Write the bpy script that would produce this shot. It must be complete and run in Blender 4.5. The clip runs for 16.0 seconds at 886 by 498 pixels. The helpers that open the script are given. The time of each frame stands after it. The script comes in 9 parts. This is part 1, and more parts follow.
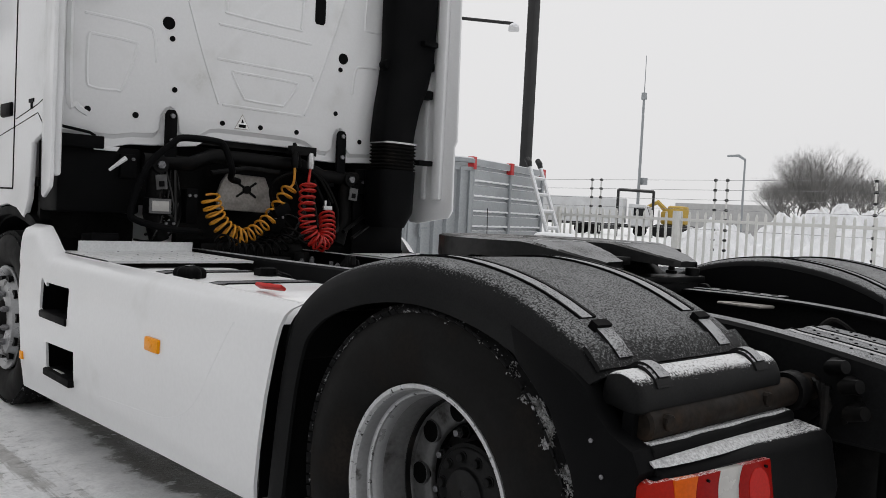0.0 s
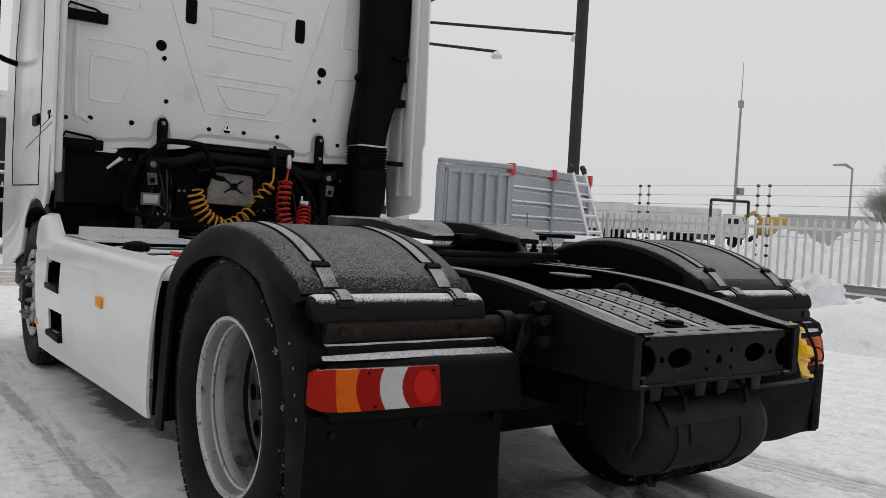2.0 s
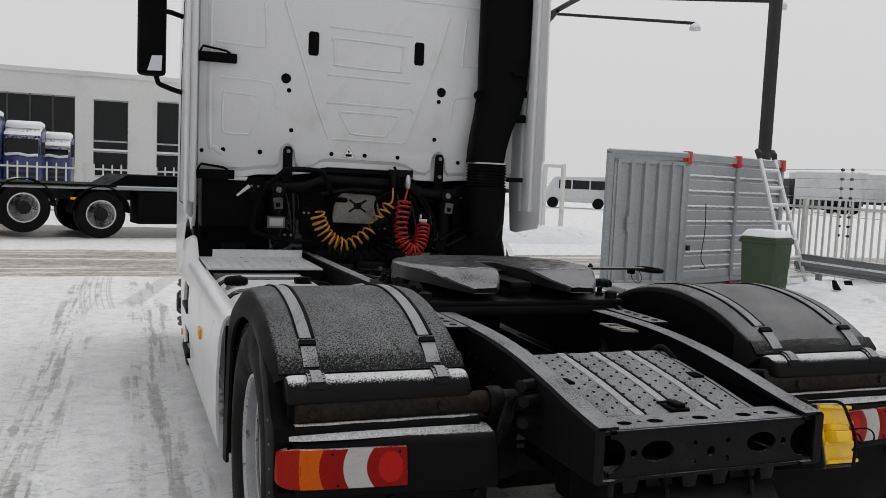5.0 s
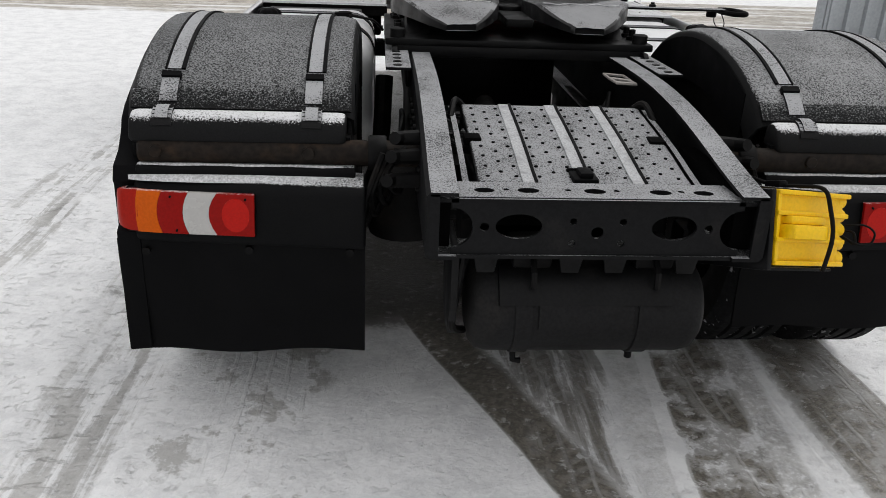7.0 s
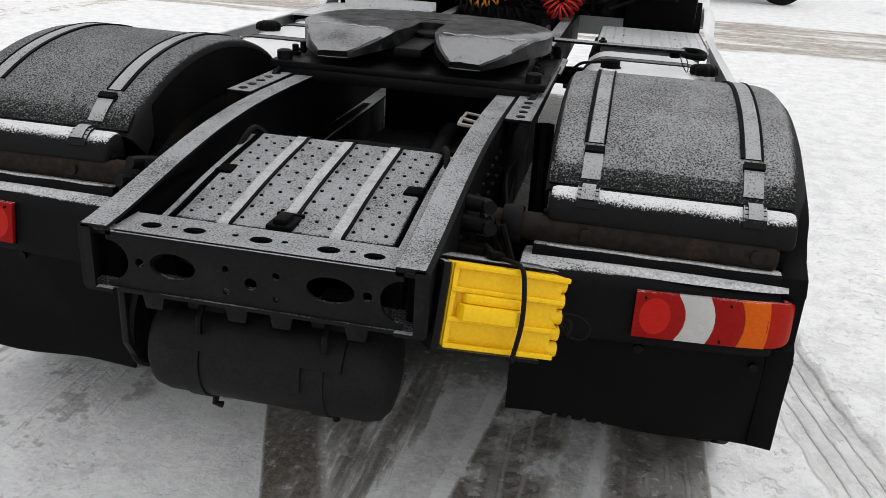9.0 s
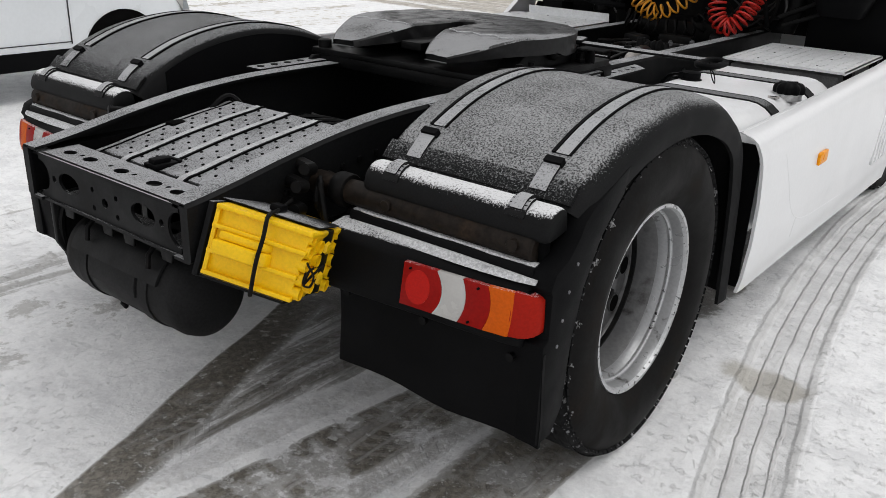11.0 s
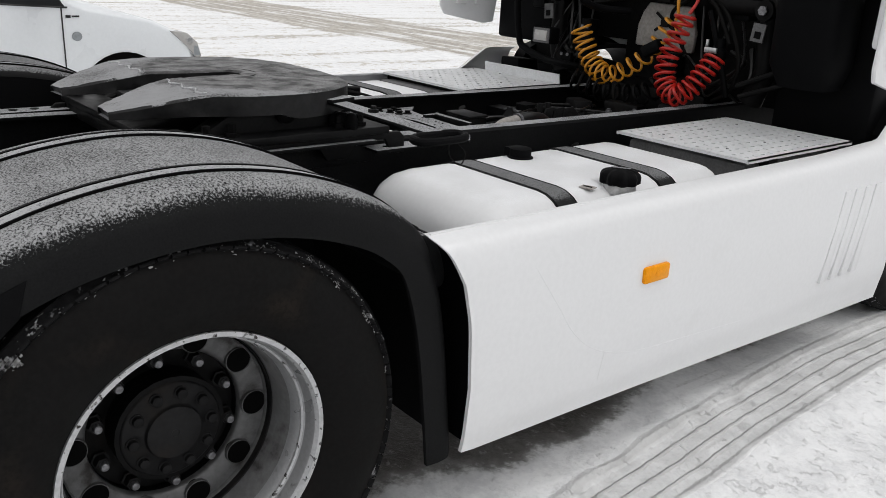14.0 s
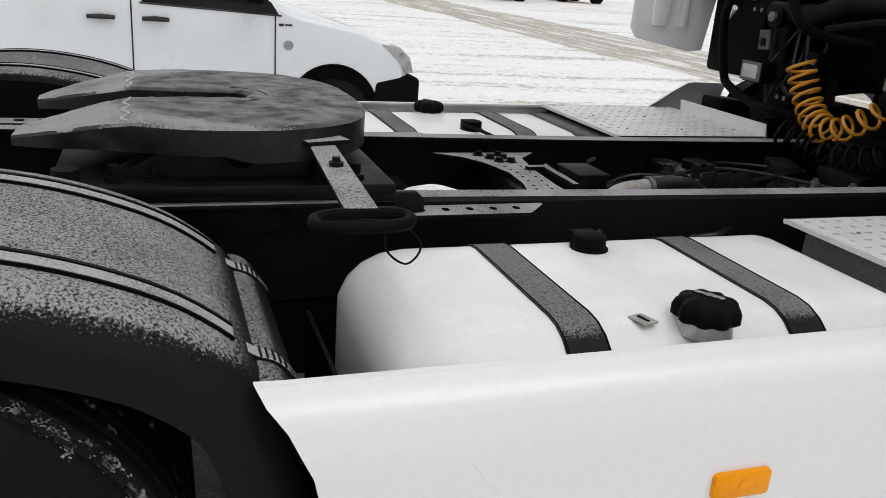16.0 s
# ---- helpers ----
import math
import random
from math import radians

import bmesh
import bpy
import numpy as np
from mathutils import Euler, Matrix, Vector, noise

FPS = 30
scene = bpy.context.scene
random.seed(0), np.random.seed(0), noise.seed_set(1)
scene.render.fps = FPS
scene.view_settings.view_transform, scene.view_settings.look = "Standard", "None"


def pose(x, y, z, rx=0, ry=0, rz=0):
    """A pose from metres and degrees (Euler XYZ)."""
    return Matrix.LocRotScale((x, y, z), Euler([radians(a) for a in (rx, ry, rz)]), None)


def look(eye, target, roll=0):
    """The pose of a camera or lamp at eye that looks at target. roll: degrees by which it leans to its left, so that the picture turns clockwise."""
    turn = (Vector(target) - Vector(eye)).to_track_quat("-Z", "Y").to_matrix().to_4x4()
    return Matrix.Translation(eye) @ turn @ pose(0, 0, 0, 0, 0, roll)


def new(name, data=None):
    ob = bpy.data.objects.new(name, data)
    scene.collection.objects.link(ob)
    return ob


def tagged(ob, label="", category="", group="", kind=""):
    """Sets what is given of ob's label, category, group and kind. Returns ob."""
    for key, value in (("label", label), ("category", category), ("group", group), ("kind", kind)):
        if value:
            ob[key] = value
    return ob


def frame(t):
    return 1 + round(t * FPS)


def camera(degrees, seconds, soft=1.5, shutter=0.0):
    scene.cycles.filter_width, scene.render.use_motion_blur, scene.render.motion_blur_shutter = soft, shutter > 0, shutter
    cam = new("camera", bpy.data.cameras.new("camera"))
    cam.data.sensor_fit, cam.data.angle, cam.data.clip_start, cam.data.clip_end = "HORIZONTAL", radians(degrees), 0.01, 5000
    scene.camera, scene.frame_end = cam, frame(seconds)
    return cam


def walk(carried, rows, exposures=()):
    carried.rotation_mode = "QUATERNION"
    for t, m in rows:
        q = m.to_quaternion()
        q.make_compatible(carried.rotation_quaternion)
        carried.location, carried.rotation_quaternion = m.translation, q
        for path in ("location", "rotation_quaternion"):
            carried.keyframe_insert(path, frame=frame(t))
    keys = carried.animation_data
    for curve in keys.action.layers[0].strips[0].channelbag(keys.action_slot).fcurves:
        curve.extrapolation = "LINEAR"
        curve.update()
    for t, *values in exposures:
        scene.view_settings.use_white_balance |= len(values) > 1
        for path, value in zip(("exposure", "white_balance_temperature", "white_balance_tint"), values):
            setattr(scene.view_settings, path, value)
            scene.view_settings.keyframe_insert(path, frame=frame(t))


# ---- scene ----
cam = camera(56.0, 16.0, soft=0.6)
PATH = [
    (0, (-2.559, -1.532, 1.233), (-1.217, -0.051, 1.147), 2.9),
    (0.5, (-2.546, -1.836, 1.182), (-1.283, -0.289, 1.069), 3.3),
    (1, (-2.524, -2.154, 1.204), (-1.284, -0.597, 1.014), 3.2),
    (1.5, (-2.384, -2.461, 1.208), (-1.166, -0.883, 1.041), 3.0),
    (2, (-2.23, -2.642, 1.166), (-1.073, -1.012, 1.094), 3.1),
    (2.5, (-1.979, -2.719, 1.055), (-0.867, -1.059, 0.948), 3.2),
    (3, (-1.854, -2.804, 1.104), (-0.888, -1.059, 0.95), 3.1),
    (3.2, (-1.824, -2.821, 1.115), (-0.96, -1.025, 0.954), 3.1),
    (5.3, (-1.541, -3.018, 1.568), (-0.833, -1.155, 1.396), 2.5),
    (5.5, (-1.432, -2.944, 1.543), (-0.724, -1.085, 1.342), 2.4),
    (5.9, (-1.22, -2.872, 1.478), (-0.538, -1.046, 1.027), 2.3),
    (6, (-1.178, -2.866, 1.464), (-0.504, -1.055, 0.947), 2.4),
    (6.5, (-0.848, -2.915, 1.466), (-0.356, -1.112, 0.754), 2.4),
    (7, (-0.526, -2.852, 1.474), (-0.366, -1.007, 0.718), 2.4),
    (7.5, (-0.226, -2.768, 1.514), (-0.192, -0.914, 0.767), 2.7),
    (8, (0.148, -2.782, 1.543), (-0.084, -0.939, 0.801), 2.7),
    (8.5, (0.454, -2.723, 1.547), (0.17, -0.894, 0.79), 3.0),
    (9, (0.741, -2.598, 1.577), (0.384, -0.783, 0.817), 3.5),
    (11.3, (2.282, -2.131, 1.582), (1.101, -0.702, 0.832), 2.4),
    (11.5, (2.373, -2.059, 1.563), (1.173, -0.644, 0.816), 2.5),
    (12, (2.519, -1.754, 1.553), (1.282, -0.344, 0.86), 2.9),
    (12.5, (2.683, -1.491, 1.55), (1.314, -0.188, 0.895), 2.5),
    (13, (2.817, -1.22, 1.556), (1.353, -0.022, 0.908), 2.5),
    (13.5, (2.758, -0.918, 1.552), (1.295, 0.28, 0.902), 2.9),
    (14, (2.713, -0.611, 1.55), (1.267, 0.609, 0.9), 3.1),
    (14.5, (2.714, -0.298, 1.541), (1.201, 0.842, 0.901), 3.0),
    (15, (2.607, -0.03, 1.513), (0.897, 0.784, 0.871), 3.4),
    (15.5, (2.426, 0.218, 1.505), (0.633, 0.843, 0.876), 4.0),
    (16, (2.324, 0.467, 1.523), (0.543, 1.111, 0.88), 4.3),
]
walk(cam, [(t, look(e, g, r)) for t, e, g, r in PATH],
     [(0, 0.10), (0.5, 0.04), (1.5, 0.0), (2.0, -0.1), (3.2, -0.1), (5.5, -0.14), (6.3, 0.13), (7.5, 0.32), (8.5, 0.38), (11.5, 0.3), (16, 0.28)])


# ---- world and light ----
SUN_ELEV, SUN_AZ = 61.0, 57.0
world = bpy.data.worlds.new("overcast")
scene.world = world
world.use_nodes = True
wn, wl = world.node_tree.nodes, world.node_tree.links
wn.clear()
sky = wn.new("ShaderNodeTexSky")
sky.sky_type, sky.sun_disc = "NISHITA", False
sky.sun_elevation, sky.sun_rotation = radians(SUN_ELEV), radians(SUN_AZ)
sky.air_density, sky.dust_density = 1.0, 8.0
grey = wn.new("ShaderNodeRGBToBW")
cloud = wn.new("ShaderNodeMix")
cloud.data_type = "RGBA"
cloud.inputs[0].default_value = 0.93
cloud.inputs[7].default_value = (7.12, 7.08, 7.14, 1)
back = wn.new("ShaderNodeBackground")
back.inputs[1].default_value = 0.105
wout = wn.new("ShaderNodeOutputWorld")
wl.new(sky.outputs[0], grey.inputs[0])
wl.new(grey.outputs[0], cloud.inputs[6])
wl.new(cloud.outputs[2], back.inputs[0])
wl.new(back.outputs[0], wout.inputs[0])
sun = new("sun", bpy.data.lights.new("sun", "SUN"))
sun.data.energy, sun.data.angle, sun.data.color = 0.6, radians(40), (1.0, 0.985, 0.96)
sun.matrix_world = look((0, 0, 30), (-14.0, -9.0, 0))


# ---- materials ----
def nodes_of(name):
    m = bpy.data.materials.new(name)
    m.use_nodes = True
    t = m.node_tree
    return m, t, t.nodes["Principled BSDF"], t.nodes["Material Output"]


def link(t, a, b):
    t.links.new(a, b)


def noise_node(t, scale, detail=4.0, rough=0.55, stretch=None):
    n = t.nodes.new("ShaderNodeTexNoise")
    n.inputs["Scale"].default_value = scale
    n.inputs["Detail"].default_value = detail
    n.inputs["Roughness"].default_value = rough
    c = t.nodes.new("ShaderNodeNewGeometry")
    if stretch:
        mp = t.nodes.new("ShaderNodeMapping")
        mp.inputs["Scale"].default_value = stretch
        link(t, c.outputs["Position"], mp.inputs[0])
        link(t, mp.outputs[0], n.inputs["Vector"])
    else:
        link(t, c.outputs["Position"], n.inputs["Vector"])
    return n.outputs["Fac"]


def ramp(t, fac, lo, hi, a=0.0, b=1.0):
    r = t.nodes.new("ShaderNodeMapRange")
    r.interpolation_type = "SMOOTHSTEP"
    for i, v in enumerate((lo, hi, a, b)):
        r.inputs[1 + i].default_value = v
    link(t, fac, r.inputs[0])
    return r.outputs[0]


def calc(t, op, a, b=None, c=None):
    n = t.nodes.new("ShaderNodeMath")
    n.operation = op
    for i, v in enumerate((a, b, c)):
        if v is None:
            continue
        if isinstance(v, (int, float)):
            n.inputs[i].default_value = v
        else:
            link(t, v, n.inputs[i])
    return n.outputs[0]


def blend(t, fac, a, b):
    n = t.nodes.new("ShaderNodeMix")
    n.data_type = "RGBA"
    for i, v in ((0, fac), (6, a), (7, b)):
        if isinstance(v, (int, float)):
            n.inputs[i].default_value = v
        elif isinstance(v, tuple):
            n.inputs[i].default_value = (*v, 1) if len(v) == 3 else v
        else:
            link(t, v, n.inputs[i])
    return n.outputs[2]


def up_facing(t, lo, hi):
    g = t.nodes.new("ShaderNodeNewGeometry")
    s = t.nodes.new("ShaderNodeSeparateXYZ")
    link(t, g.outputs["Normal"], s.inputs[0])
    return ramp(t, s.outputs[2], lo, hi)


def bump(t, bsdf, height, strength, dist=0.002):
    b = t.nodes.new("ShaderNodeBump")
    b.inputs["Strength"].default_value = strength
    b.inputs["Distance"].default_value = dist
    link(t, height, b.inputs["Height"])
    link(t, b.outputs[0], bsdf.inputs["Normal"])


SNOW = (0.82, 0.83, 0.85)


def material(name, col, rough=0.5, metal=0.0, grain=40.0, vary=0.25, relief=0.15, dirt=None, dirt_at=(0.55, 0.75), dirt_scale=3.0,
             snow=0.0, snow_lo=0.55, snow_hi=0.9, snow_size=300.0, coat=0.0, spec=0.5, snow_even=0.45, snow_col=None, bare=None):
    """A painted, moulded or metal surface: grain, patches of dirt, and snow that has settled where it faces up."""
    m, t, b, out = nodes_of(name)
    fine = noise_node(t, grain, 6)
    broad = noise_node(t, dirt_scale, 5)
    dark = tuple(c * (1 - vary) for c in col)
    light = tuple(min(1.0, c * (1 + vary * 0.6)) for c in col)
    c = blend(t, ramp(t, fine, 0.3, 0.7), dark, light)
    r = ramp(t, broad, 0.3, 0.7, max(0.02, rough - 0.1), min(1, rough + 0.12))
    if dirt:
        f = calc(t, "MULTIPLY", ramp(t, broad, *dirt_at), ramp(t, fine, 0.35, 0.6, 0.5, 1.0))
        c = blend(t, f, c, dirt)
        r = calc(t, "ADD", r, calc(t, "MULTIPLY", f, 0.25))
    if snow > 0:
        s1 = noise_node(t, snow_size, 3, 0.7)
        s2 = noise_node(t, 6.0, 4)
        lvl = calc(t, "ADD", calc(t, "MULTIPLY", s1, 0.75), calc(t, "MULTIPLY", s2, snow_even))
        lvl = calc(t, "ADD", lvl, (0.45 - snow_even) * 0.5)
        cut = 0.78 - 0.4 * snow
        if bare:
            # a worn, greasy disc (x, y, radius, how much less snow) that the flakes have not settled on
            g = t.nodes.new("ShaderNodeNewGeometry")
            q = t.nodes.new("ShaderNodeSeparateXYZ")
            link(t, g.outputs["Position"], q.inputs[0])
            dx, dy = calc(t, "SUBTRACT", q.outputs[0], bare[0]), calc(t, "SUBTRACT", q.outputs[1], bare[1])
            dist = calc(t, "SQRT", calc(t, "ADD", calc(t, "MULTIPLY", dx, dx), calc(t, "MULTIPLY", dy, dy)))
            dist = calc(t, "ADD", dist, calc(t, "MULTIPLY", calc(t, "SUBTRACT", s2, 0.5), 0.12))
            lvl = calc(t, "SUBTRACT", lvl, ramp(t, dist, bare[2] - 0.05, bare[2] + 0.02, bare[3], 0.0))
        up = up_facing(t, snow_lo, snow_hi)
        lvl = calc(t, "SUBTRACT", lvl, calc(t, "MULTIPLY", calc(t, "SUBTRACT", 1.0, up), 0.42))
        f = ramp(t, lvl, cut - 0.085, cut + 0.115)
        c = blend(t, f, c, snow_col or SNOW)
        r = calc(t, "ADD", r, calc(t, "MULTIPLY", f, 0.4))
        link(t, calc(t, "MULTIPLY", calc(t, "SUBTRACT", 1.0, f), metal), b.inputs["Metallic"])
        bump(t, b, calc(t, "ADD", calc(t, "MULTIPLY", fine, 0.2), f), max(relief, 0.35), 0.0015)
    else:
        b.inputs["Metallic"].default_value = metal
        bump(t, b, fine, relief, 0.001)
    link(t, c, b.inputs["Base Color"])
    link(t, r, b.inputs["Roughness"])
    b.inputs["Coat Weight"].default_value = coat
    b.inputs["Coat Roughness"].default_value = 0.08
    b.inputs["Specular IOR Level"].default_value = spec
    return m


MAT = {}
MAT["white"] = material("white_paint", (0.71, 0.715, 0.725), 0.38, 0, 60, 0.02, 0.02, (0.52, 0.52, 0.50), (0.58, 0.85), 2.2, coat=0.4)
MAT["white_snow"] = material("white_paint_snow", (0.71, 0.715, 0.725), 0.38, 0, 60, 0.02, 0.02, (0.52, 0.52, 0.50), (0.6, 0.85), 2.2, snow=0.45, snow_lo=0.8, snow_hi=0.98, coat=0.3)
MAT["plastic"] = material("black_plastic", (0.0025, 0.0026, 0.0030), 0.6, 0, 220, 0.3, 0.25, (0.0095, 0.0095, 0.0097), (0.6, 0.85), 5, spec=0.06)
MAT["plastic_snow"] = material("black_plastic_dusted", (0.007, 0.0072, 0.0076), 0.62, 0, 220, 0.3, 0.3, snow=0.50, snow_lo=0.30, snow_hi=0.88, snow_size=205, spec=0.10, snow_even=0.14, snow_col=(0.25, 0.254, 0.26))
MAT["plastic_frosted"] = material("black_plastic_frosted", (0.007, 0.0072, 0.0076), 0.62, 0, 220, 0.3, 0.3, snow=0.56, snow_lo=0.42, snow_hi=0.84, snow_size=205, spec=0.10, snow_even=0.14, snow_col=(0.31, 0.314, 0.32))
MAT["plastic_thick"] = material("black_plastic_snowy", (0.0042, 0.0043, 0.0047), 0.62, 0, 220, 0.3, 0.3, snow=0.66, snow_lo=0.82, snow_hi=0.995, snow_size=190, spec=0.07, snow_even=0.3, snow_col=(0.55, 0.555, 0.565))
MAT["snow_film"] = material("thin_snow_film", (0.50, 0.505, 0.515), 0.85, 0, 160, 0.35, 0.5, (0.20, 0.20, 0.205), (0.55, 0.75), 30)
MAT["groove_snow"] = material("groove_snow", (0.42, 0.425, 0.435), 0.85, 0, 200, 0.3, 0.4, (0.22, 0.22, 0.225), (0.5, 0.75), 22)
MAT["plastic_cover"] = material("black_plastic_snow_bank", (0.007, 0.0072, 0.0076), 0.62, 0, 220, 0.3, 0.3, snow=0.76, snow_lo=0.35, snow_hi=0.95, snow_size=190, spec=0.10, snow_even=0.2, snow_col=(0.64, 0.645, 0.655))
MAT["frame_bare"] = material("oily_chassis_paint", (0.0042, 0.0043, 0.0046), 0.5, 0, 120, 0.4, 0.25, (0.014, 0.013, 0.0125), (0.55, 0.8), 7, spec=0.14)
MAT["tyre_crust"] = material("grey_snow_crust", (0.30, 0.302, 0.306), 0.85, 0, 90, 0.5, 0.6, (0.08, 0.077, 0.073), (0.48, 0.62), 40)
MAT["tank_grey"] = material("dusty_tank_paint", (0.0095, 0.0095, 0.0099), 0.6, 0, 120, 0.3, 0.2, (0.026, 0.0245, 0.023), (0.5, 0.8), 5, spec=0.10)
MAT["tank_strap"] = material("dusted_tank_strap", (0.010, 0.0102, 0.0106), 0.55, 0, 120, 0.35, 0.2, snow=0.62, snow_lo=0.70, snow_hi=0.98, snow_size=230, spec=0.12, snow_even=0.25, snow_col=(0.18, 0.183, 0.188))
MAT["flap"] = material("flap_rubber", (0.0026, 0.0026, 0.0030), 0.6, 0, 200, 0.3, 0.25, (0.008, 0.008, 0.008), (0.58, 0.85), 4, spec=0.07)
MAT["cable"] = material("black_cable", (0.008, 0.008, 0.008), 0.35, 0, 90, 0.2, 0.1, spec=0.4)
MAT["strap"] = material("strap_snow", (0.01, 0.01, 0.0105), 0.6, 0, 200, 0.3, 0.3, snow=0.72, snow_lo=0.35, snow_hi=0.8, snow_size=200, spec=0.12, snow_even=0.4, snow_col=(0.36, 0.365, 0.375))
MAT["frame"] = material("chassis_paint", (0.0052, 0.0054, 0.0060), 0.55, 0, 120, 0.35, 0.2, (0.02, 0.019, 0.0185), (0.55, 0.8), 6, spec=0.12, snow=0.40, snow_lo=0.8, snow_hi=0.99, snow_size=190, snow_col=(0.25, 0.255, 0.26))
MAT["frame_snowy"] = material("chassis_paint_snowy", (0.0055, 0.0057, 0.0062), 0.55, 0, 120, 0.35, 0.2, snow=0.62, snow_lo=0.75, snow_hi=0.98, snow_size=230, spec=0.10, snow_even=0.3, snow_col=(0.33, 0.335, 0.345))
MAT["cover_dust"] = material("studded_cover_dusted", (0.0055, 0.0057, 0.0062), 0.55, 0, 120, 0.35, 0.2, snow=0.62, snow_lo=0.75, snow_hi=0.97, snow_size=230, spec=0.10, snow_even=0.3, snow_col=(0.32, 0.325, 0.335))
MAT["fifth"] = material("greased_steel", (0.006, 0.006, 0.0064), 0.38, 0.0, 60, 0.6, 0.9, (0.018, 0.018, 0.0185), (0.5, 0.75), 14, spec=0.32, snow=0.71, snow_col=(0.25, 0.253, 0.26), snow_lo=0.6, snow_hi=0.95, snow_size=170, bare=(0.0, 0.86, 0.50, 0.22))
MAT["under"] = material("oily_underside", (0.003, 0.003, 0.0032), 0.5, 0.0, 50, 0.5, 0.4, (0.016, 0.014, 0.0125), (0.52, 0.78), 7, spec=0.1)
MAT["carrier"] = material("grey_carrier_plastic", (0.12, 0.12, 0.122), 0.6, 0, 120, 0.2, 0.2, (0.03, 0.029, 0.028), (0.5, 0.8), 6, spec=0.15)
MAT["rust"] = material("rusty_tube", (0.012, 0.009, 0.007), 0.6, 0.0, 60, 0.5, 0.5, (0.04, 0.026, 0.017), (0.5, 0.75), 9, spec=0.12)
MAT["rubber"] = material("tyre_rubber", (0.0038, 0.0036, 0.0035), 0.66, 0, 90, 0.35, 0.3, (0.019, 0.0155, 0.0132), (0.46, 0.78), 5, spec=0.10)
MAT["tread"] = material("snow_packed_tread", (0.0075, 0.0075, 0.008), 0.72, 0, 90, 0.35, 0.3, (0.34, 0.34, 0.35), (0.60, 0.70), 30, spec=0.10)
MAT["rim"] = material("silver_wheel", (0.30, 0.304, 0.31), 0.36, 0.45, 90, 0.08, 0.12, (0.05, 0.046, 0.043), (0.60, 0.70), 12)
# darker copy of the wheel silver paints the barrel's inner shade, under dirt patches
MAT["rim_inner"] = material("shaded_dusty_silver", (0.17, 0.170, 0.172), 0.45, 0.35, 70, 0.15, 0.2, (0.030, 0.027, 0.025), (0.50, 0.66), 9)
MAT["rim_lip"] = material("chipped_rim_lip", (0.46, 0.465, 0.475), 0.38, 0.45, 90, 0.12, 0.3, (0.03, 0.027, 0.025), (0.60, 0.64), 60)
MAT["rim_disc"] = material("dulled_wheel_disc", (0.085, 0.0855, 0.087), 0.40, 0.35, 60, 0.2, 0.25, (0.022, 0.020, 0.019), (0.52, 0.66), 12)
# near-black for solids that stand for the shade inside holes and hollows
MAT["hole"] = material("hole_shade_black", (0.002, 0.002, 0.002), 0.9, 0, 60, 0.2, 0.1, spec=0.05)
MAT["orange_red"] = material("deep_red_side_lens", (0.30, 0.010, 0.004), 0.34, 0, 140, 0.1, 0.25, coat=0.03, spec=0.08, snow=0.30, snow_lo=0.5, snow_hi=0.95, snow_size=240)
MAT["hub"] = material("hub_iron", (0.0075, 0.0075, 0.008), 0.5, 0.1, 80, 0.4, 0.3, (0.020, 0.0175, 0.016), (0.5, 0.7), 14, spec=0.2)
MAT["bolt"] = material("bolt_steel", (0.2, 0.2, 0.21), 0.45, 0.7, 90, 0.4, 0.3)
MAT["alu"] = material("tread_plate", (0.68, 0.69, 0.70), 0.45, 0.1, 90, 0.08, 0.15, (0.56, 0.565, 0.57), (0.5, 0.8), 12)
MAT["yellow"] = material("yellow_plastic", (0.80, 0.49, 0.004), 0.42, 0, 120, 0.08, 0.1, (0.55, 0.33, 0.01), (0.64, 0.85), 14, spec=0.25)
# darker copy of the yellow, painted as the shade in the chock cells
MAT["yellow_shade"] = material("yellow_plastic_in_shade", (0.62, 0.36, 0.004), 0.5, 0, 120, 0.1, 0.1, spec=0.2)
MAT["yhose"] = material("yellow_hose", (0.62, 0.27, 0.02), 0.35, 0, 90, 0.12, 0.1)
MAT["rhose"] = material("red_hose", (0.45, 0.016, 0.010), 0.33, 0, 90, 0.12, 0.1)
MAT["red_lens"] = material("red_lens", (0.235, 0.004, 0.0025), 0.34, 0, 140, 0.12, 0.25, coat=0.03, spec=0.08, snow=0.30, snow_lo=0.5, snow_hi=0.95, snow_size=240)
# lighter red that paints the soft glow round the lamp's reflector
MAT["red_bright"] = material("red_lens_glow", (0.40, 0.008, 0.004), 0.32, 0, 160, 0.12, 0.2, coat=0.04, spec=0.1)
MAT["amber"] = material("amber_lens", (0.52, 0.088, 0.003), 0.34, 0, 140, 0.1, 0.25, coat=0.03, spec=0.08, snow=0.30, snow_lo=0.5, snow_hi=0.95, snow_size=240)
MAT["clear"] = material("clear_lens", (0.40, 0.392, 0.378), 0.18, 0, 160, 0.03, 0.2, (0.36, 0.35, 0.34), (0.45, 0.8), 16, coat=0.15)
MAT["marker"] = material("amber_marker", (0.82, 0.30, 0.001), 0.3, 0, 120, 0.08, 0.2, coat=0.05, spec=0.12)
MAT["red_plastic"] = material("red_plastic", (0.6, 0.02, 0.015), 0.4, 0, 90, 0.1, 0.1)
MAT["grey_metal"] = material("aluminium_shield", (0.33, 0.31, 0.29), 0.5, 0.15, 60, 0.2, 0.3, (0.1, 0.095, 0.09), (0.5, 0.75), 8)
MAT["chrome"] = material("bright_steel", (0.5, 0.5, 0.5), 0.3, 0.9, 60, 0.2, 0.1)
MAT["label_white"] = material("white_sticker", (0.86, 0.86, 0.85), 0.5)
MAT["mirror"] = material("mirror_glass", (0.55, 0.57, 0.6), 0.05, 1.0, 10, 0.02, 0.0)


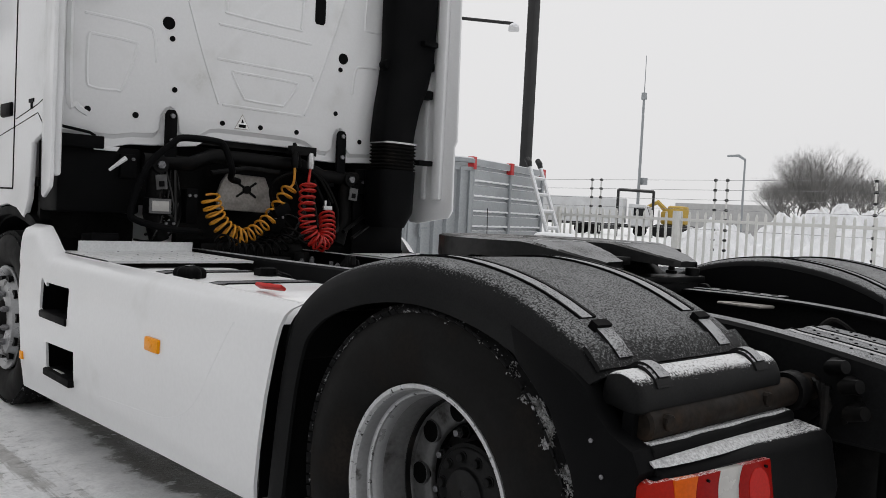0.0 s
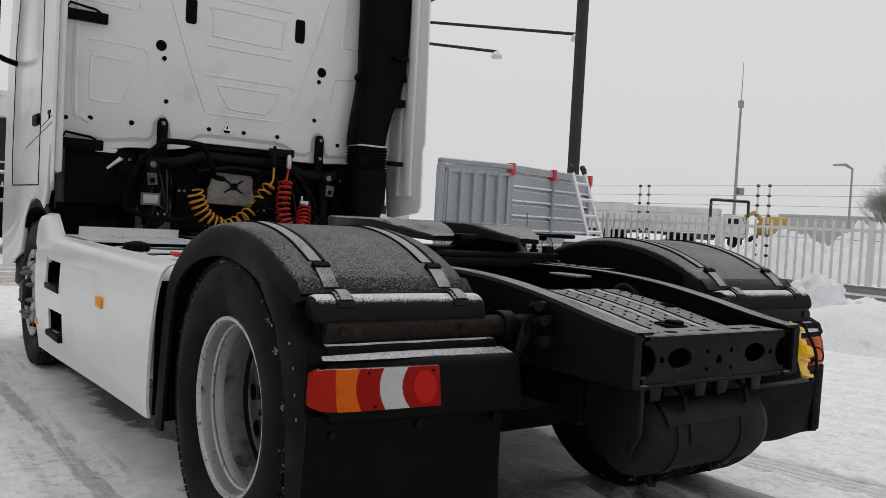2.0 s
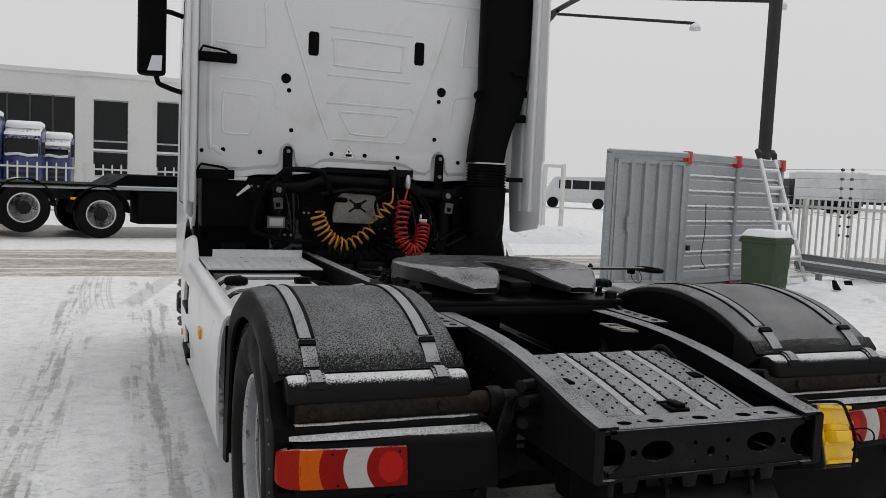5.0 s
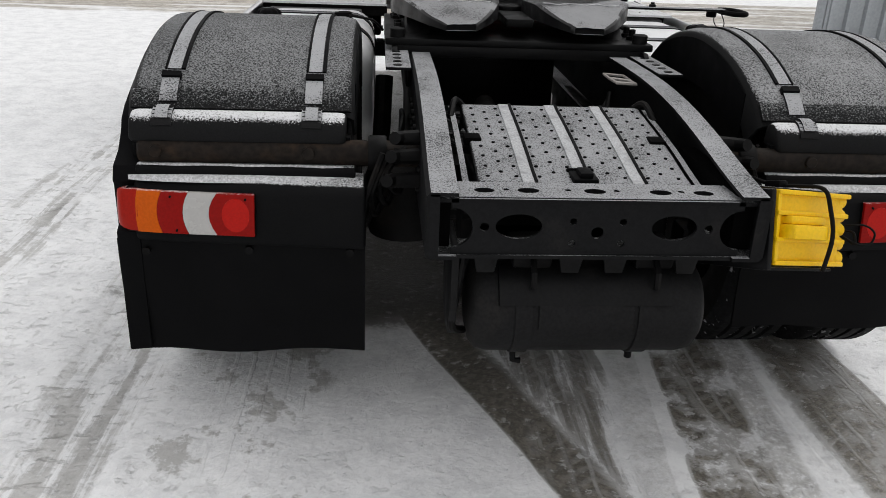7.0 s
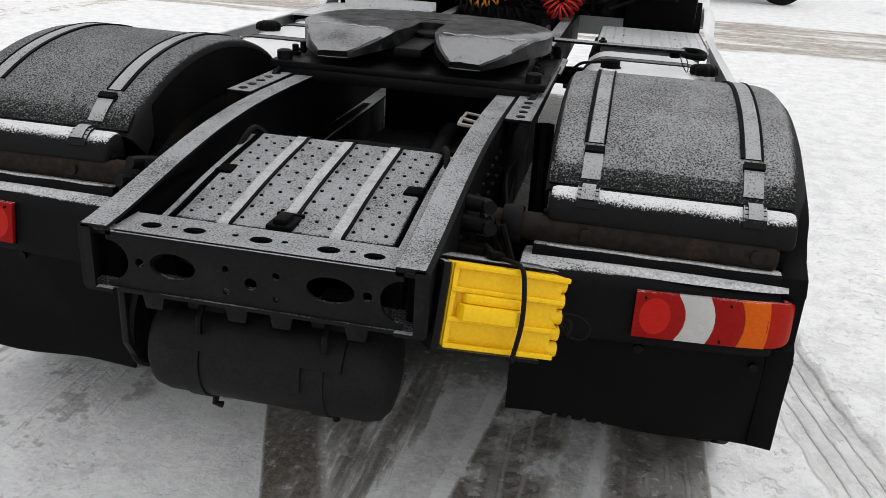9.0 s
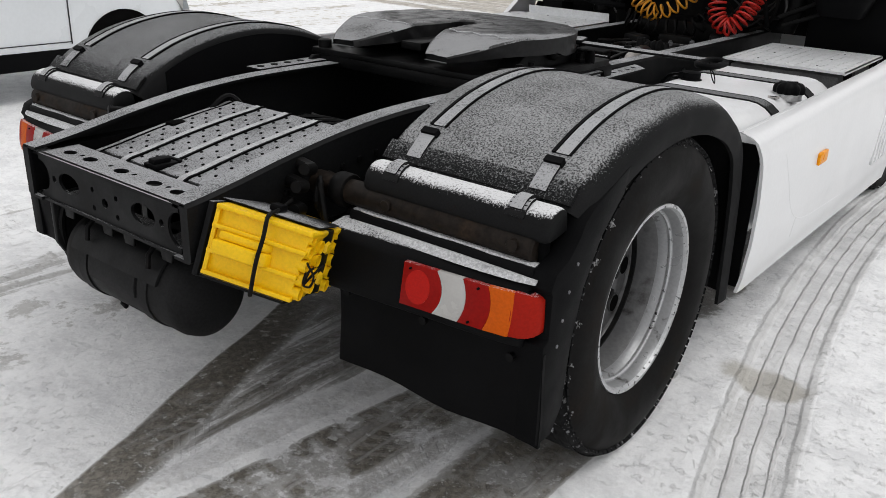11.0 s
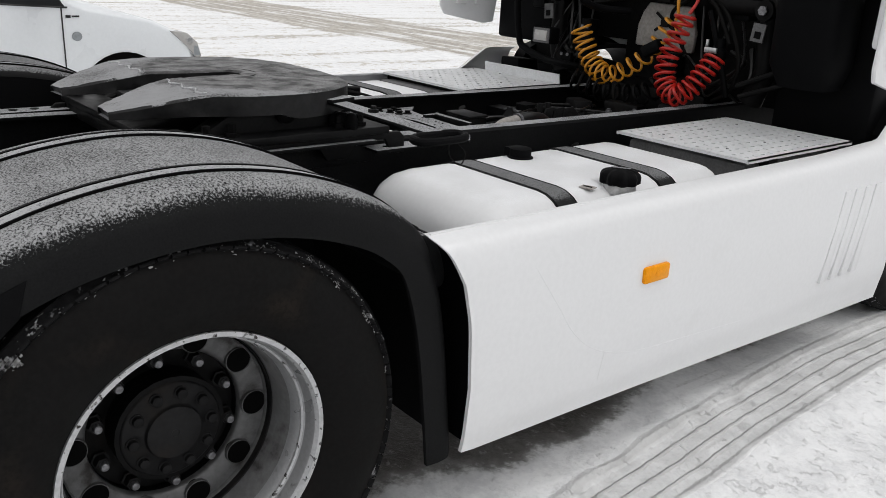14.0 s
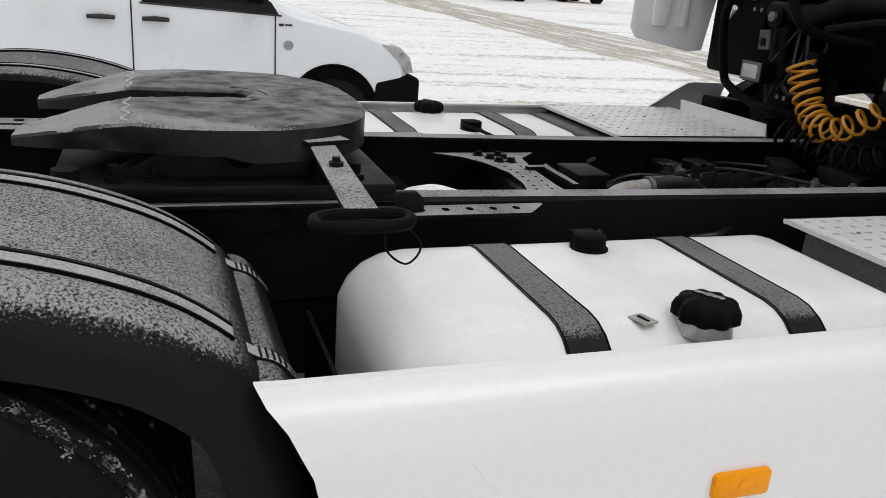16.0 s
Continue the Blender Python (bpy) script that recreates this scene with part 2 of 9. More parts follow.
# ---- mesh tools ----
class Shape:
    """Collects the faces of one part."""

    def __init__(self):
        self.v, self.f = [], []

    def add(self, verts, faces):
        n = len(self.v)
        self.v += [tuple(p) for p in verts]
        self.f += [tuple(i + n for i in f) for f in faces]
        return self

    def box(self, x0, x1, y0, y1, z0, z1):
        p = [(x, y, z) for x in (x0, x1) for y in (y0, y1) for z in (z0, z1)]
        return self.add(p, [(0, 1, 3, 2), (4, 6, 7, 5), (0, 4, 5, 1), (2, 3, 7, 6), (0, 2, 6, 4), (1, 5, 7, 3)])

    def obox(self, m, sx, sy, sz):
        p = [m @ Vector((x * sx / 2, y * sy / 2, z * sz / 2)) for x in (-1, 1) for y in (-1, 1) for z in (-1, 1)]
        return self.add(p, [(0, 1, 3, 2), (4, 6, 7, 5), (0, 4, 5, 1), (2, 3, 7, 6), (0, 2, 6, 4), (1, 5, 7, 3)])

    def prism(self, pts, axis, a, b):
        def at(p, w):
            return (w, p[0], p[1]) if axis == "x" else (p[0], w, p[1]) if axis == "y" else (p[0], p[1], w)
        n = len(pts)
        v = [at(p, a) for p in pts] + [at(p, b) for p in pts]
        f = [tuple(range(n)), tuple(range(2 * n - 1, n - 1, -1))]
        f += [(i, i + n, (i + 1) % n + n, (i + 1) % n) for i in range(n)]
        return self.add(v, f)

    def lathe(self, prof, centre, axis="x", n=32, closed=False):
        """prof: rows of (radius, place along the axis)."""
        c = Vector(centre)
        v, f = [], []
        for r, a in prof:
            for k in range(n):
                u, w = r * math.cos(2 * math.pi * k / n), r * math.sin(2 * math.pi * k / n)
                v.append(c + Vector((a, u, w) if axis == "x" else (u, a, w) if axis == "y" else (u, w, a)))
        m = len(prof)
        for i in range(m if closed else m - 1):
            j = (i + 1) % m
            for k in range(n):
                l = (k + 1) % n
                f.append((i * n + k, i * n + l, j * n + l, j * n + k))
        if not closed:
            f += [tuple(range(n)), tuple(range((m - 1) * n, m * n))]
        return self.add(v, f)

    def tube(self, path, r, n=8):
        path = [Vector(p) for p in path]
        v, f = [], []
        up = Vector((0.13, 0.31, 0.94)).normalized()
        prev = None
        for i, p in enumerate(path):
            d = (path[min(i + 1, len(path) - 1)] - path[max(i - 1, 0)]).normalized()
            if prev is None:
                s = d.cross(up)
                if s.length < 1e-3:
                    s = d.cross(Vector((1, 0, 0)))
            else:
                s = prev - d * prev.dot(d)
            s.normalize()
            prev = s
            w = d.cross(s)
            rr = r[i] if isinstance(r, (list, tuple)) else r
            for k in range(n):
                a = 2 * math.pi * k / n
                v.append(p + s * math.cos(a) * rr + w * math.sin(a) * rr)
        for i in range(len(path) - 1):
            for k in range(n):
                l = (k + 1) % n
                f.append((i * n + k, i * n + l, (i + 1) * n + l, (i + 1) * n + k))
        f += [tuple(range(n)), tuple(range((len(path) - 1) * n, len(path) * n))]
        return self.add(v, f)

    def grid(self, rows, closed=False):
        """rows: lists of points of one length; closed: each row is a ring."""
        n = len(rows[0])
        v = [p for r in rows for p in r]
        f = []
        for i in range(len(rows) - 1):
            for k in range(n if closed else n - 1):
                l = (k + 1) % n
                f.append((i * n + k, i * n + l, (i + 1) * n + l, (i + 1) * n + k))
        if closed:
            f += [tuple(range(n)), tuple(range((len(rows) - 1) * n, len(rows) * n))]
        return self.add(v, f)

    def mirror(self):
        self.v = [(-x, y, z) for x, y, z in self.v]
        self.f = [tuple(reversed(f)) for f in self.f]
        return self

    def mesh(self, name, mat, bevel=0.0, segs=2, smooth=35):
        me = bpy.data.meshes.new(name)
        me.from_pydata(self.v, [], self.f)
        bm = bmesh.new()
        bm.from_mesh(me)
        bmesh.ops.remove_doubles(bm, verts=bm.verts, dist=1e-5)
        bmesh.ops.recalc_face_normals(bm, faces=bm.faces)
        if bevel:
            es = [e for e in bm.edges if len(e.link_faces) == 2 and e.calc_face_angle(0) > 0.5]
            bmesh.ops.bevel(bm, geom=es, offset=bevel, segments=segs, affect="EDGES", profile=0.5, clamp_overlap=True)
        bm.to_mesh(me)
        bm.free()
        me.materials.append(mat)
        me.shade_smooth()
        me.set_sharp_from_angle(angle=radians(smooth))
        return me


def world_of(ob):
    m = Matrix.Identity(4)
    while ob is not None:
        m = ob.matrix_basis @ m if ob.parent is None else ob.matrix_parent_inverse @ ob.matrix_basis @ m
        ob = ob.parent
    return m


def part(name, shape, mat, parent, label="", bevel=0.0, segs=2, smooth=35):
    """Links a shape, given in the thing's own space at the world's origin, as one mesh under a thing or part."""
    ob = new(name, shape.mesh(name, MAT[mat], bevel, segs, smooth))
    if parent is not None:
        ob.parent = parent
        if parent.get("fixed"):
            ob.matrix_parent_inverse = world_of(parent).inverted()
    if label:
        tagged(ob, label)
    return ob


def thing(name, at, label, category, group="", fixed=True):
    """An Empty at the thing's base. fixed: its parts are given in the world's coordinates."""
    ob = new(name)
    ob.empty_display_size = 0.2
    ob.location = at
    if fixed:
        ob["fixed"] = 1
    return tagged(ob, label, category, group)


def single(name, shape, mat, label, category, group="", kind="", bevel=0.0, segs=2, smooth=35):
    return tagged(new(name, shape.mesh(name, MAT[mat], bevel, segs, smooth)), label, category, group, kind)


def spline(pts, per=8):
    """A smooth line through the points."""
    pts = [Vector(p) for p in pts]
    out = []
    for i in range(len(pts) - 1):
        p0, p1, p2, p3 = pts[max(i - 1, 0)], pts[i], pts[i + 1], pts[min(i + 2, len(pts) - 1)]
        for k in range(per):
            t = k / per
            out.append(0.5 * ((2 * p1) + (p2 - p0) * t + (2 * p0 - 5 * p1 + 4 * p2 - p3) * t * t + (3 * p1 - p0 - 3 * p2 + p3) * t ** 3))
    return out + [pts[-1]]


def coil(path, r, turns, start=0.0, per=14):
    """A helix of radius r round a path."""
    path = spline(path, 10)
    n = turns * per
    out = []
    prev = Vector((0, 1, 0))
    for i in range(n + 1):
        s = i / n * (len(path) - 1)
        j = min(int(s), len(path) - 2)
        p = path[j].lerp(path[j + 1], s - j)
        d = (path[j + 1] - path[j]).normalized()
        a = prev - d * prev.dot(d)
        a.normalize()
        prev = a
        b = d.cross(a)
        w = 2 * math.pi * i / per + start
        out.append(p + (a * math.cos(w) + b * math.sin(w)) * r)
    return out


# ---- the tractor unit ----
truck = thing("tractor_unit", (0, 1.5, 0), "white tractor unit with bare chassis and fifth wheel, on snow", "truck")
HUB_Z = 0.50

ARC = [(-0.52, 0.915), (-0.47, 0.965), (-0.40, 1.008), (-0.26, 1.064), (-0.10, 1.098), (0.07, 1.108), (0.25, 1.086), (0.40, 1.042),
       (0.512, 0.985), (0.602, 0.90), (0.652, 0.77), (0.682, 0.62), (0.704, 0.45), (0.722, 0.285)]


def arc_line(per=4):
    return [(p.x, p.y) for p in spline([(a, b, 0) for a, b in ARC], per)]


def sweep(line, section, closed=True):
    """Sweeps a section of (x, offset) along a line in the y-z plane; offsets point away from the wheel."""
    rows = []
    for i, (y, z) in enumerate(line):
        a, b = line[max(i - 1, 0)], line[min(i + 1, len(line) - 1)]
        d = Vector((b[0] - a[0], b[1] - a[1])).normalized()
        n = Vector((-d.y, d.x))
        rows.append([(x, y + n.x * o, z + n.y * o) for x, o in section])
    return Shape().grid(rows, closed)


def cut(line, y0, y1):
    return [p for p in line if y0 <= p[0] <= y1]


def wheel(side, x_out, y, dual, steer=False):
    """A road wheel; x_out is the outer face. The meshes are laid out for the right side and mirrored."""
    c = (0, y, HUB_Z)
    w = 0.29
    R = 0.508

    def fin(s):
        return s if side > 0 else s.mirror()
    grp = part("wheel", fin(Shape().lathe([(0.05, x_out - 0.55), (0.13, x_out - 0.54), (0.13, x_out - 0.2), (0.05, x_out - 0.19)], c, "x", 24)), "under", truck, "road wheel with dirty silver steel rim")
    for k in range(2 if dual else 1):
        o = x_out - k * 0.345
        prof = [(0.305, o - 0.03), (0.33, o - 0.012), (0.38, o + 0.002), (0.43, o + 0.002), (0.465, o - 0.008), (0.488, o - 0.022), (R - 0.004, o - 0.036)]
        tread = []
        for g in range(5):
            a = o - 0.05 - g * (w - 0.1) / 4
            tread += [(R, a + 0.018), (R, a - 0.012), (R - 0.013, a - 0.015), (R - 0.013, a - 0.021)] if g < 4 else [(R, a + 0.018), (R, a - 0.005)]
        back_side = [(R - 0.004, o - w + 0.036), (0.465, o - w + 0.008), (0.40, o - w), (0.33, o - w + 0.012), (0.305, o - w + 0.03)]
        part("tyre", fin(Shape().lathe(prof[:6] + back_side[1:] + [(0.285, o - w / 2)], c, "x", 96, True)), "rubber", grp, "worn black truck tyre")
        rows = prof[5:] + tread + back_side[:2]
        part("tread", fin(Shape().lathe(rows + [(0.45, o - w + 0.03), (0.45, o - 0.03)], c, "x", 96, True)), "tread", grp, "tyre tread with snow packed in its grooves")
        # shoulder lugs
        lug = Shape()
        for i in range(96):
            a = 2 * math.pi * i / 96
            m = Matrix.Translation(c) @ Matrix.Rotation(a, 4, "X") @ Matrix.Translation((o - 0.023, 0, R - 0.0255)) @ Matrix.Rotation(radians(-38), 4, "Y")
            lug.obox(m, 0.032, 0.026 + 0.004 * math.sin(i * 2.3), 0.0055)
        if k == 0:
            tagged(part("shoulder", fin(lug), "tread", grp, "tread shoulder packed with snow"), "tread shoulder packed with snow", kind="stuff")
    x = x_out
    if not steer:
        x = x_out - 0.028
        rim = [(0.292, x - 0.033), (0.303, x - 0.010), (0.3005, x - 0.001), (0.293, x), (0.288, x - 0.008), (0.284, x - 0.020), (0.280, x - 0.044), (0.274, x - 0.050), (0.2735, x - 0.054), (0.276, x - 0.058),
               (0.268, x - 0.070), (0.264, x - 0.090), (0.272, x - 0.095), (0.28, x - 0.06)]
        part("rim", fin(Shape().lathe(rim, c, "x", 96, True)), "rim", grp, "silver-painted rim, chipped and dirty")
        # the shade deep in the barrel is put into its darker silver
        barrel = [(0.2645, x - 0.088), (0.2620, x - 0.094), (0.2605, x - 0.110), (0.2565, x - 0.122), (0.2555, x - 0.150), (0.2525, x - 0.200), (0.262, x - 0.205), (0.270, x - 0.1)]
        part("inner_barrel", fin(Shape().lathe(barrel, c, "x", 96, True)), "rim_inner", grp, "brake-dusted inner barrel, silver darkened for the shade inside")
        part("rim_ridge", fin(Shape().lathe([(0.2765, x - 0.046), (0.2722, x - 0.0495), (0.2722, x - 0.0555), (0.2765, x - 0.060)], c, "x", 96, True)), "rim_lip", grp, "chipped ridge inside the rim")
        part("rim_lip", fin(Shape().lathe([(0.294, x - 0.010), (0.3035, x - 0.0085), (0.3028, x + 0.0012), (0.292, x + 0.0012), (0.2862, x - 0.010)], c, "x", 96, True)), "rim_lip", grp, "chipped rim lip")
        part("disc_groove", fin(Shape().lathe([(0.2532, x - 0.158), (0.2528, x - 0.196), (0.2495, x - 0.196), (0.2500, x - 0.180), (0.2515, x - 0.160)], c, "x", 72, True)), "hub", grp, "dirty groove between rim and disc")
        disc = [(0.2495, x - 0.197), (0.2490, x - 0.178), (0.2470, x - 0.1745), (0.2445, x - 0.178), (0.2425, x - 0.184), (0.222, x - 0.186), (0.207, x - 0.188), (0.195, x - 0.191), (0.187, x - 0.1965), (0.1845, x - 0.199), (0.182, x - 0.206),
                (0.181, x - 0.236), (0.10, x - 0.240), (0.10, x - 0.26), (0.249, x - 0.26)]
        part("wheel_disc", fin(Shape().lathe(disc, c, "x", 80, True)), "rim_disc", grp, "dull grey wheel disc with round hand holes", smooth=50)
        part("disc_well", fin(Shape().lathe([(0.1808, x - 0.212), (0.1804, x - 0.234), (0.11, x - 0.2375), (0.11, x - 0.239), (0.1812, x - 0.238)], c, "x", 56, True)), "under", grp, "near-black lining of the well round the hub")
        hub = [(0.0, x - 0.147), (0.008, x - 0.147), (0.010, x - 0.145), (0.060, x - 0.145), (0.0645, x - 0.148), (0.066, x - 0.156), (0.070, x - 0.160), (0.113, x - 0.165), (0.119, x - 0.170), (0.122, x - 0.18), (0.124, x - 0.238), (0.0, x - 0.24)]
        part("hub", fin(Shape().lathe(hub, c, "x", 48)), "hub", grp, "dark cast hub cover", smooth=40)
        for i in range(10):
            a = 2 * math.pi * (i + 0.1) / 10
            p = (0, y + 0.094 * math.cos(a), HUB_Z + 0.094 * math.sin(a))
            part("hub_bolt", fin(Shape().lathe([(0.016, x - 0.164), (0.016, x - 0.161), (0.0125, x - 0.160), (0.0120, x - 0.149), (0.0085, x - 0.147), (0.0, x - 0.1475)], p, "x", 14)), "tank_grey", grp)
        for i in range(10):
            a = 2 * math.pi * (i + 0.62) / 10
            p = (0, y + 0.160 * math.cos(a), HUB_Z + 0.160 * math.sin(a))
            part("wheel_nut", fin(Shape().lathe([(0.022, x - 0.238), (0.022, x - 0.226), (0.017, x - 0.225), (0.0165, x - 0.204), (0.012, x - 0.203)], p, "x", 6)), "hub", grp)
            part("wheel_stud", fin(Shape().lathe([(0.010, x - 0.21), (0.010, x - 0.190), (0.008, x - 0.188), (0.0, x - 0.188)], p, "x", 10)), "bolt", grp)
        for i in range(10):
            a = 2 * math.pi * (i - 0.04) / 10
            p = (0, y + 0.2150 * math.cos(a), HUB_Z + 0.2150 * math.sin(a))
            # no hole is cut: a black disc paints its shaded inside
            s = Shape().lathe([(0.0305, x - 0.21), (0.0305, x - 0.1825), (0.0, x - 0.1824)], p, "x", 28)
            part("hand_hole", fin(s), "hole", grp, "black disc standing for the shade in a hand hole")
            part("hole_edge", fin(Shape().lathe([(0.0305, x - 0.192), (0.0308, x - 0.1815), (0.0325, x - 0.1822), (0.0335, x - 0.192)], p, "x", 28, True)), "rim_disc", grp)
        # snow thrown up and frozen on the tyre's shoulder, in clusters
        rs = random.Random(31 if side > 0 else 47)
        clumps = Shape()
        for n in range(4200):
            kind_ = n % 8
            if kind_ < 5:
                a = rs.gauss(2.50, 0.13) if kind_ < 3 else rs.gauss(2.95, 0.30)
            elif kind_ < 7:
                a = rs.gauss(0.72, 0.26)
            else:
                a = rs.uniform(0.0, 2 * math.pi)
            # strands: the crust follows a wandering line round the shoulder
            r0 = 0.492 + 0.006 * math.sin(a * 21.0) + 0.004 * math.sin(a * 53.0) + rs.gauss(0.0, 0.0045)
            r0 = min(r0, 0.507)
            if kind_ < 7 and math.sin(a * 37.0 + 1.0) + math.sin(a * 16.0) < -0.5:
                continue
            size = rs.choice((0.0010, 0.0014, 0.0019, 0.0027)) * (1.0 if kind_ < 5 else 0.8)
            xs = x_out + 0.001 - max(0.0, r0 - 0.466) * rs.uniform(0.85, 1.10)
            cen = Vector((xs, y + r0 * math.cos(a), HUB_Z + r0 * math.sin(a)))
            tang, rad = Vector((0, -math.sin(a), math.cos(a))), Vector((-0.4, math.cos(a), math.sin(a)))
            pts = [cen + (tang * rs.uniform(-2.0, 2.0) + rad * rs.uniform(-1.1, 1.1) + Vector((rs.uniform(-0.4, 1.0), 0, 0))) * size for _ in range(5)]
            clumps.add(pts, [(0, 1, 2), (0, 2, 3), (0, 3, 1), (4, 2, 1), (4, 3, 2), (4, 1, 3)])
        tagged(part("packed_snow", fin(clumps), "tyre_crust", grp, "bits of snow frozen to the tyre shoulder", smooth=80), "bits of snow frozen to the tyre shoulder", kind="stuff")
    else:
        rim = [(0.292, x - 0.035), (0.303, x - 0.012), (0.300, x - 0.004), (0.288, x - 0.01), (0.262, x - 0.04), (0.255, x - 0.06), (0.235, x - 0.04), (0.215, x + 0.01), (0.19, x + 0.018),
               (0.13, x + 0.018), (0.12, x - 0.02), (0.28, x - 0.1)]
        part("rim", fin(Shape().lathe(rim, c, "x", 64, True)), "rim", grp, "silver front rim with raised disc")
        part("hub", fin(Shape().lathe([(0.0, x + 0.07), (0.07, x + 0.068), (0.09, x + 0.05), (0.1, x + 0.0), (0.14, x - 0.02), (0.0, x - 0.03)], c, "x", 32)), "hub", grp, "dark front hub")
        for i in range(10):
            a = 2 * math.pi * (i + 0.35) / 10
            p = (0, y + 0.1675 * math.cos(a), HUB_Z + 0.1675 * math.sin(a))
            part("wheel_nut", fin(Shape().lathe([(0.018, x + 0.015), (0.018, x + 0.045), (0.008, x + 0.06)], p, "x", 6)), "bolt", grp)
        for i in range(10):
            a = 2 * math.pi * (i + 0.85) / 10
            p = (0, y + 0.226 * math.cos(a), HUB_Z + 0.226 * math.sin(a))
            # solid dark discs painted as the shaded hand holes
            part("hand_hole", fin(Shape().lathe([(0.027, x - 0.03), (0.027, x - 0.003), (0.0, x - 0.006)], p, "x", 16)), "under", grp)


for s in (1, -1):
    wheel(s, 1.24 if s > 0 else 1.225, 0.008, True)
    wheel(s, 1.20, 3.74, False, True)

# axles
part("rear_axle", Shape().tube([(-0.95, 0.015, HUB_Z), (-0.3, 0.015, HUB_Z), (-0.22, 0.015, HUB_Z), (0.22, 0.015, HUB_Z), (0.3, 0.015, HUB_Z), (0.95, 0.015, HUB_Z)], [0.085, 0.085, 0.2, 0.2, 0.085, 0.085], 20), "under", truck, "black drive axle")
part("front_axle", Shape().box(-0.9, 0.9, 3.68, 3.80, 0.40, 0.52), "under", truck, bevel=0.02)
part("drive_shaft", Shape().tube([(0, 0.2, 0.52), (0, 2.6, 0.68)], 0.05, 12), "under", truck)
part("gearbox", Shape().box(-0.32, 0.32, 2.55, 3.5, 0.45, 0.84).box(-0.22, 0.22, 2.25, 2.55, 0.55, 0.80), "under", truck, "dark gearbox casing", 0.06)
for s in (1, -1):
    part("air_bellow", Shape().lathe([(0.05, 0.50), (0.11, 0.52), (0.125, 0.58), (0.11, 0.63), (0.125, 0.69), (0.11, 0.74), (0.06, 0.75)], (s * 0.44, -0.36, 0), "z", 20), "rubber", truck, "black rubber air bellow")
    # dark block, added to hide the bright ground seen between the rails
    part("axle_filler", Shape().box(min(s * 0.02, s * 0.335), max(s * 0.02, s * 0.335), -0.30, 0.34, 0.46, 0.60), "under", truck, "dark filler block added over the axle", 0.03)
    part("damper", Shape().tube([(s * 0.52, 0.25, 0.42), (s * 0.5, 0.42, 0.86)], 0.035, 10), "under", truck)


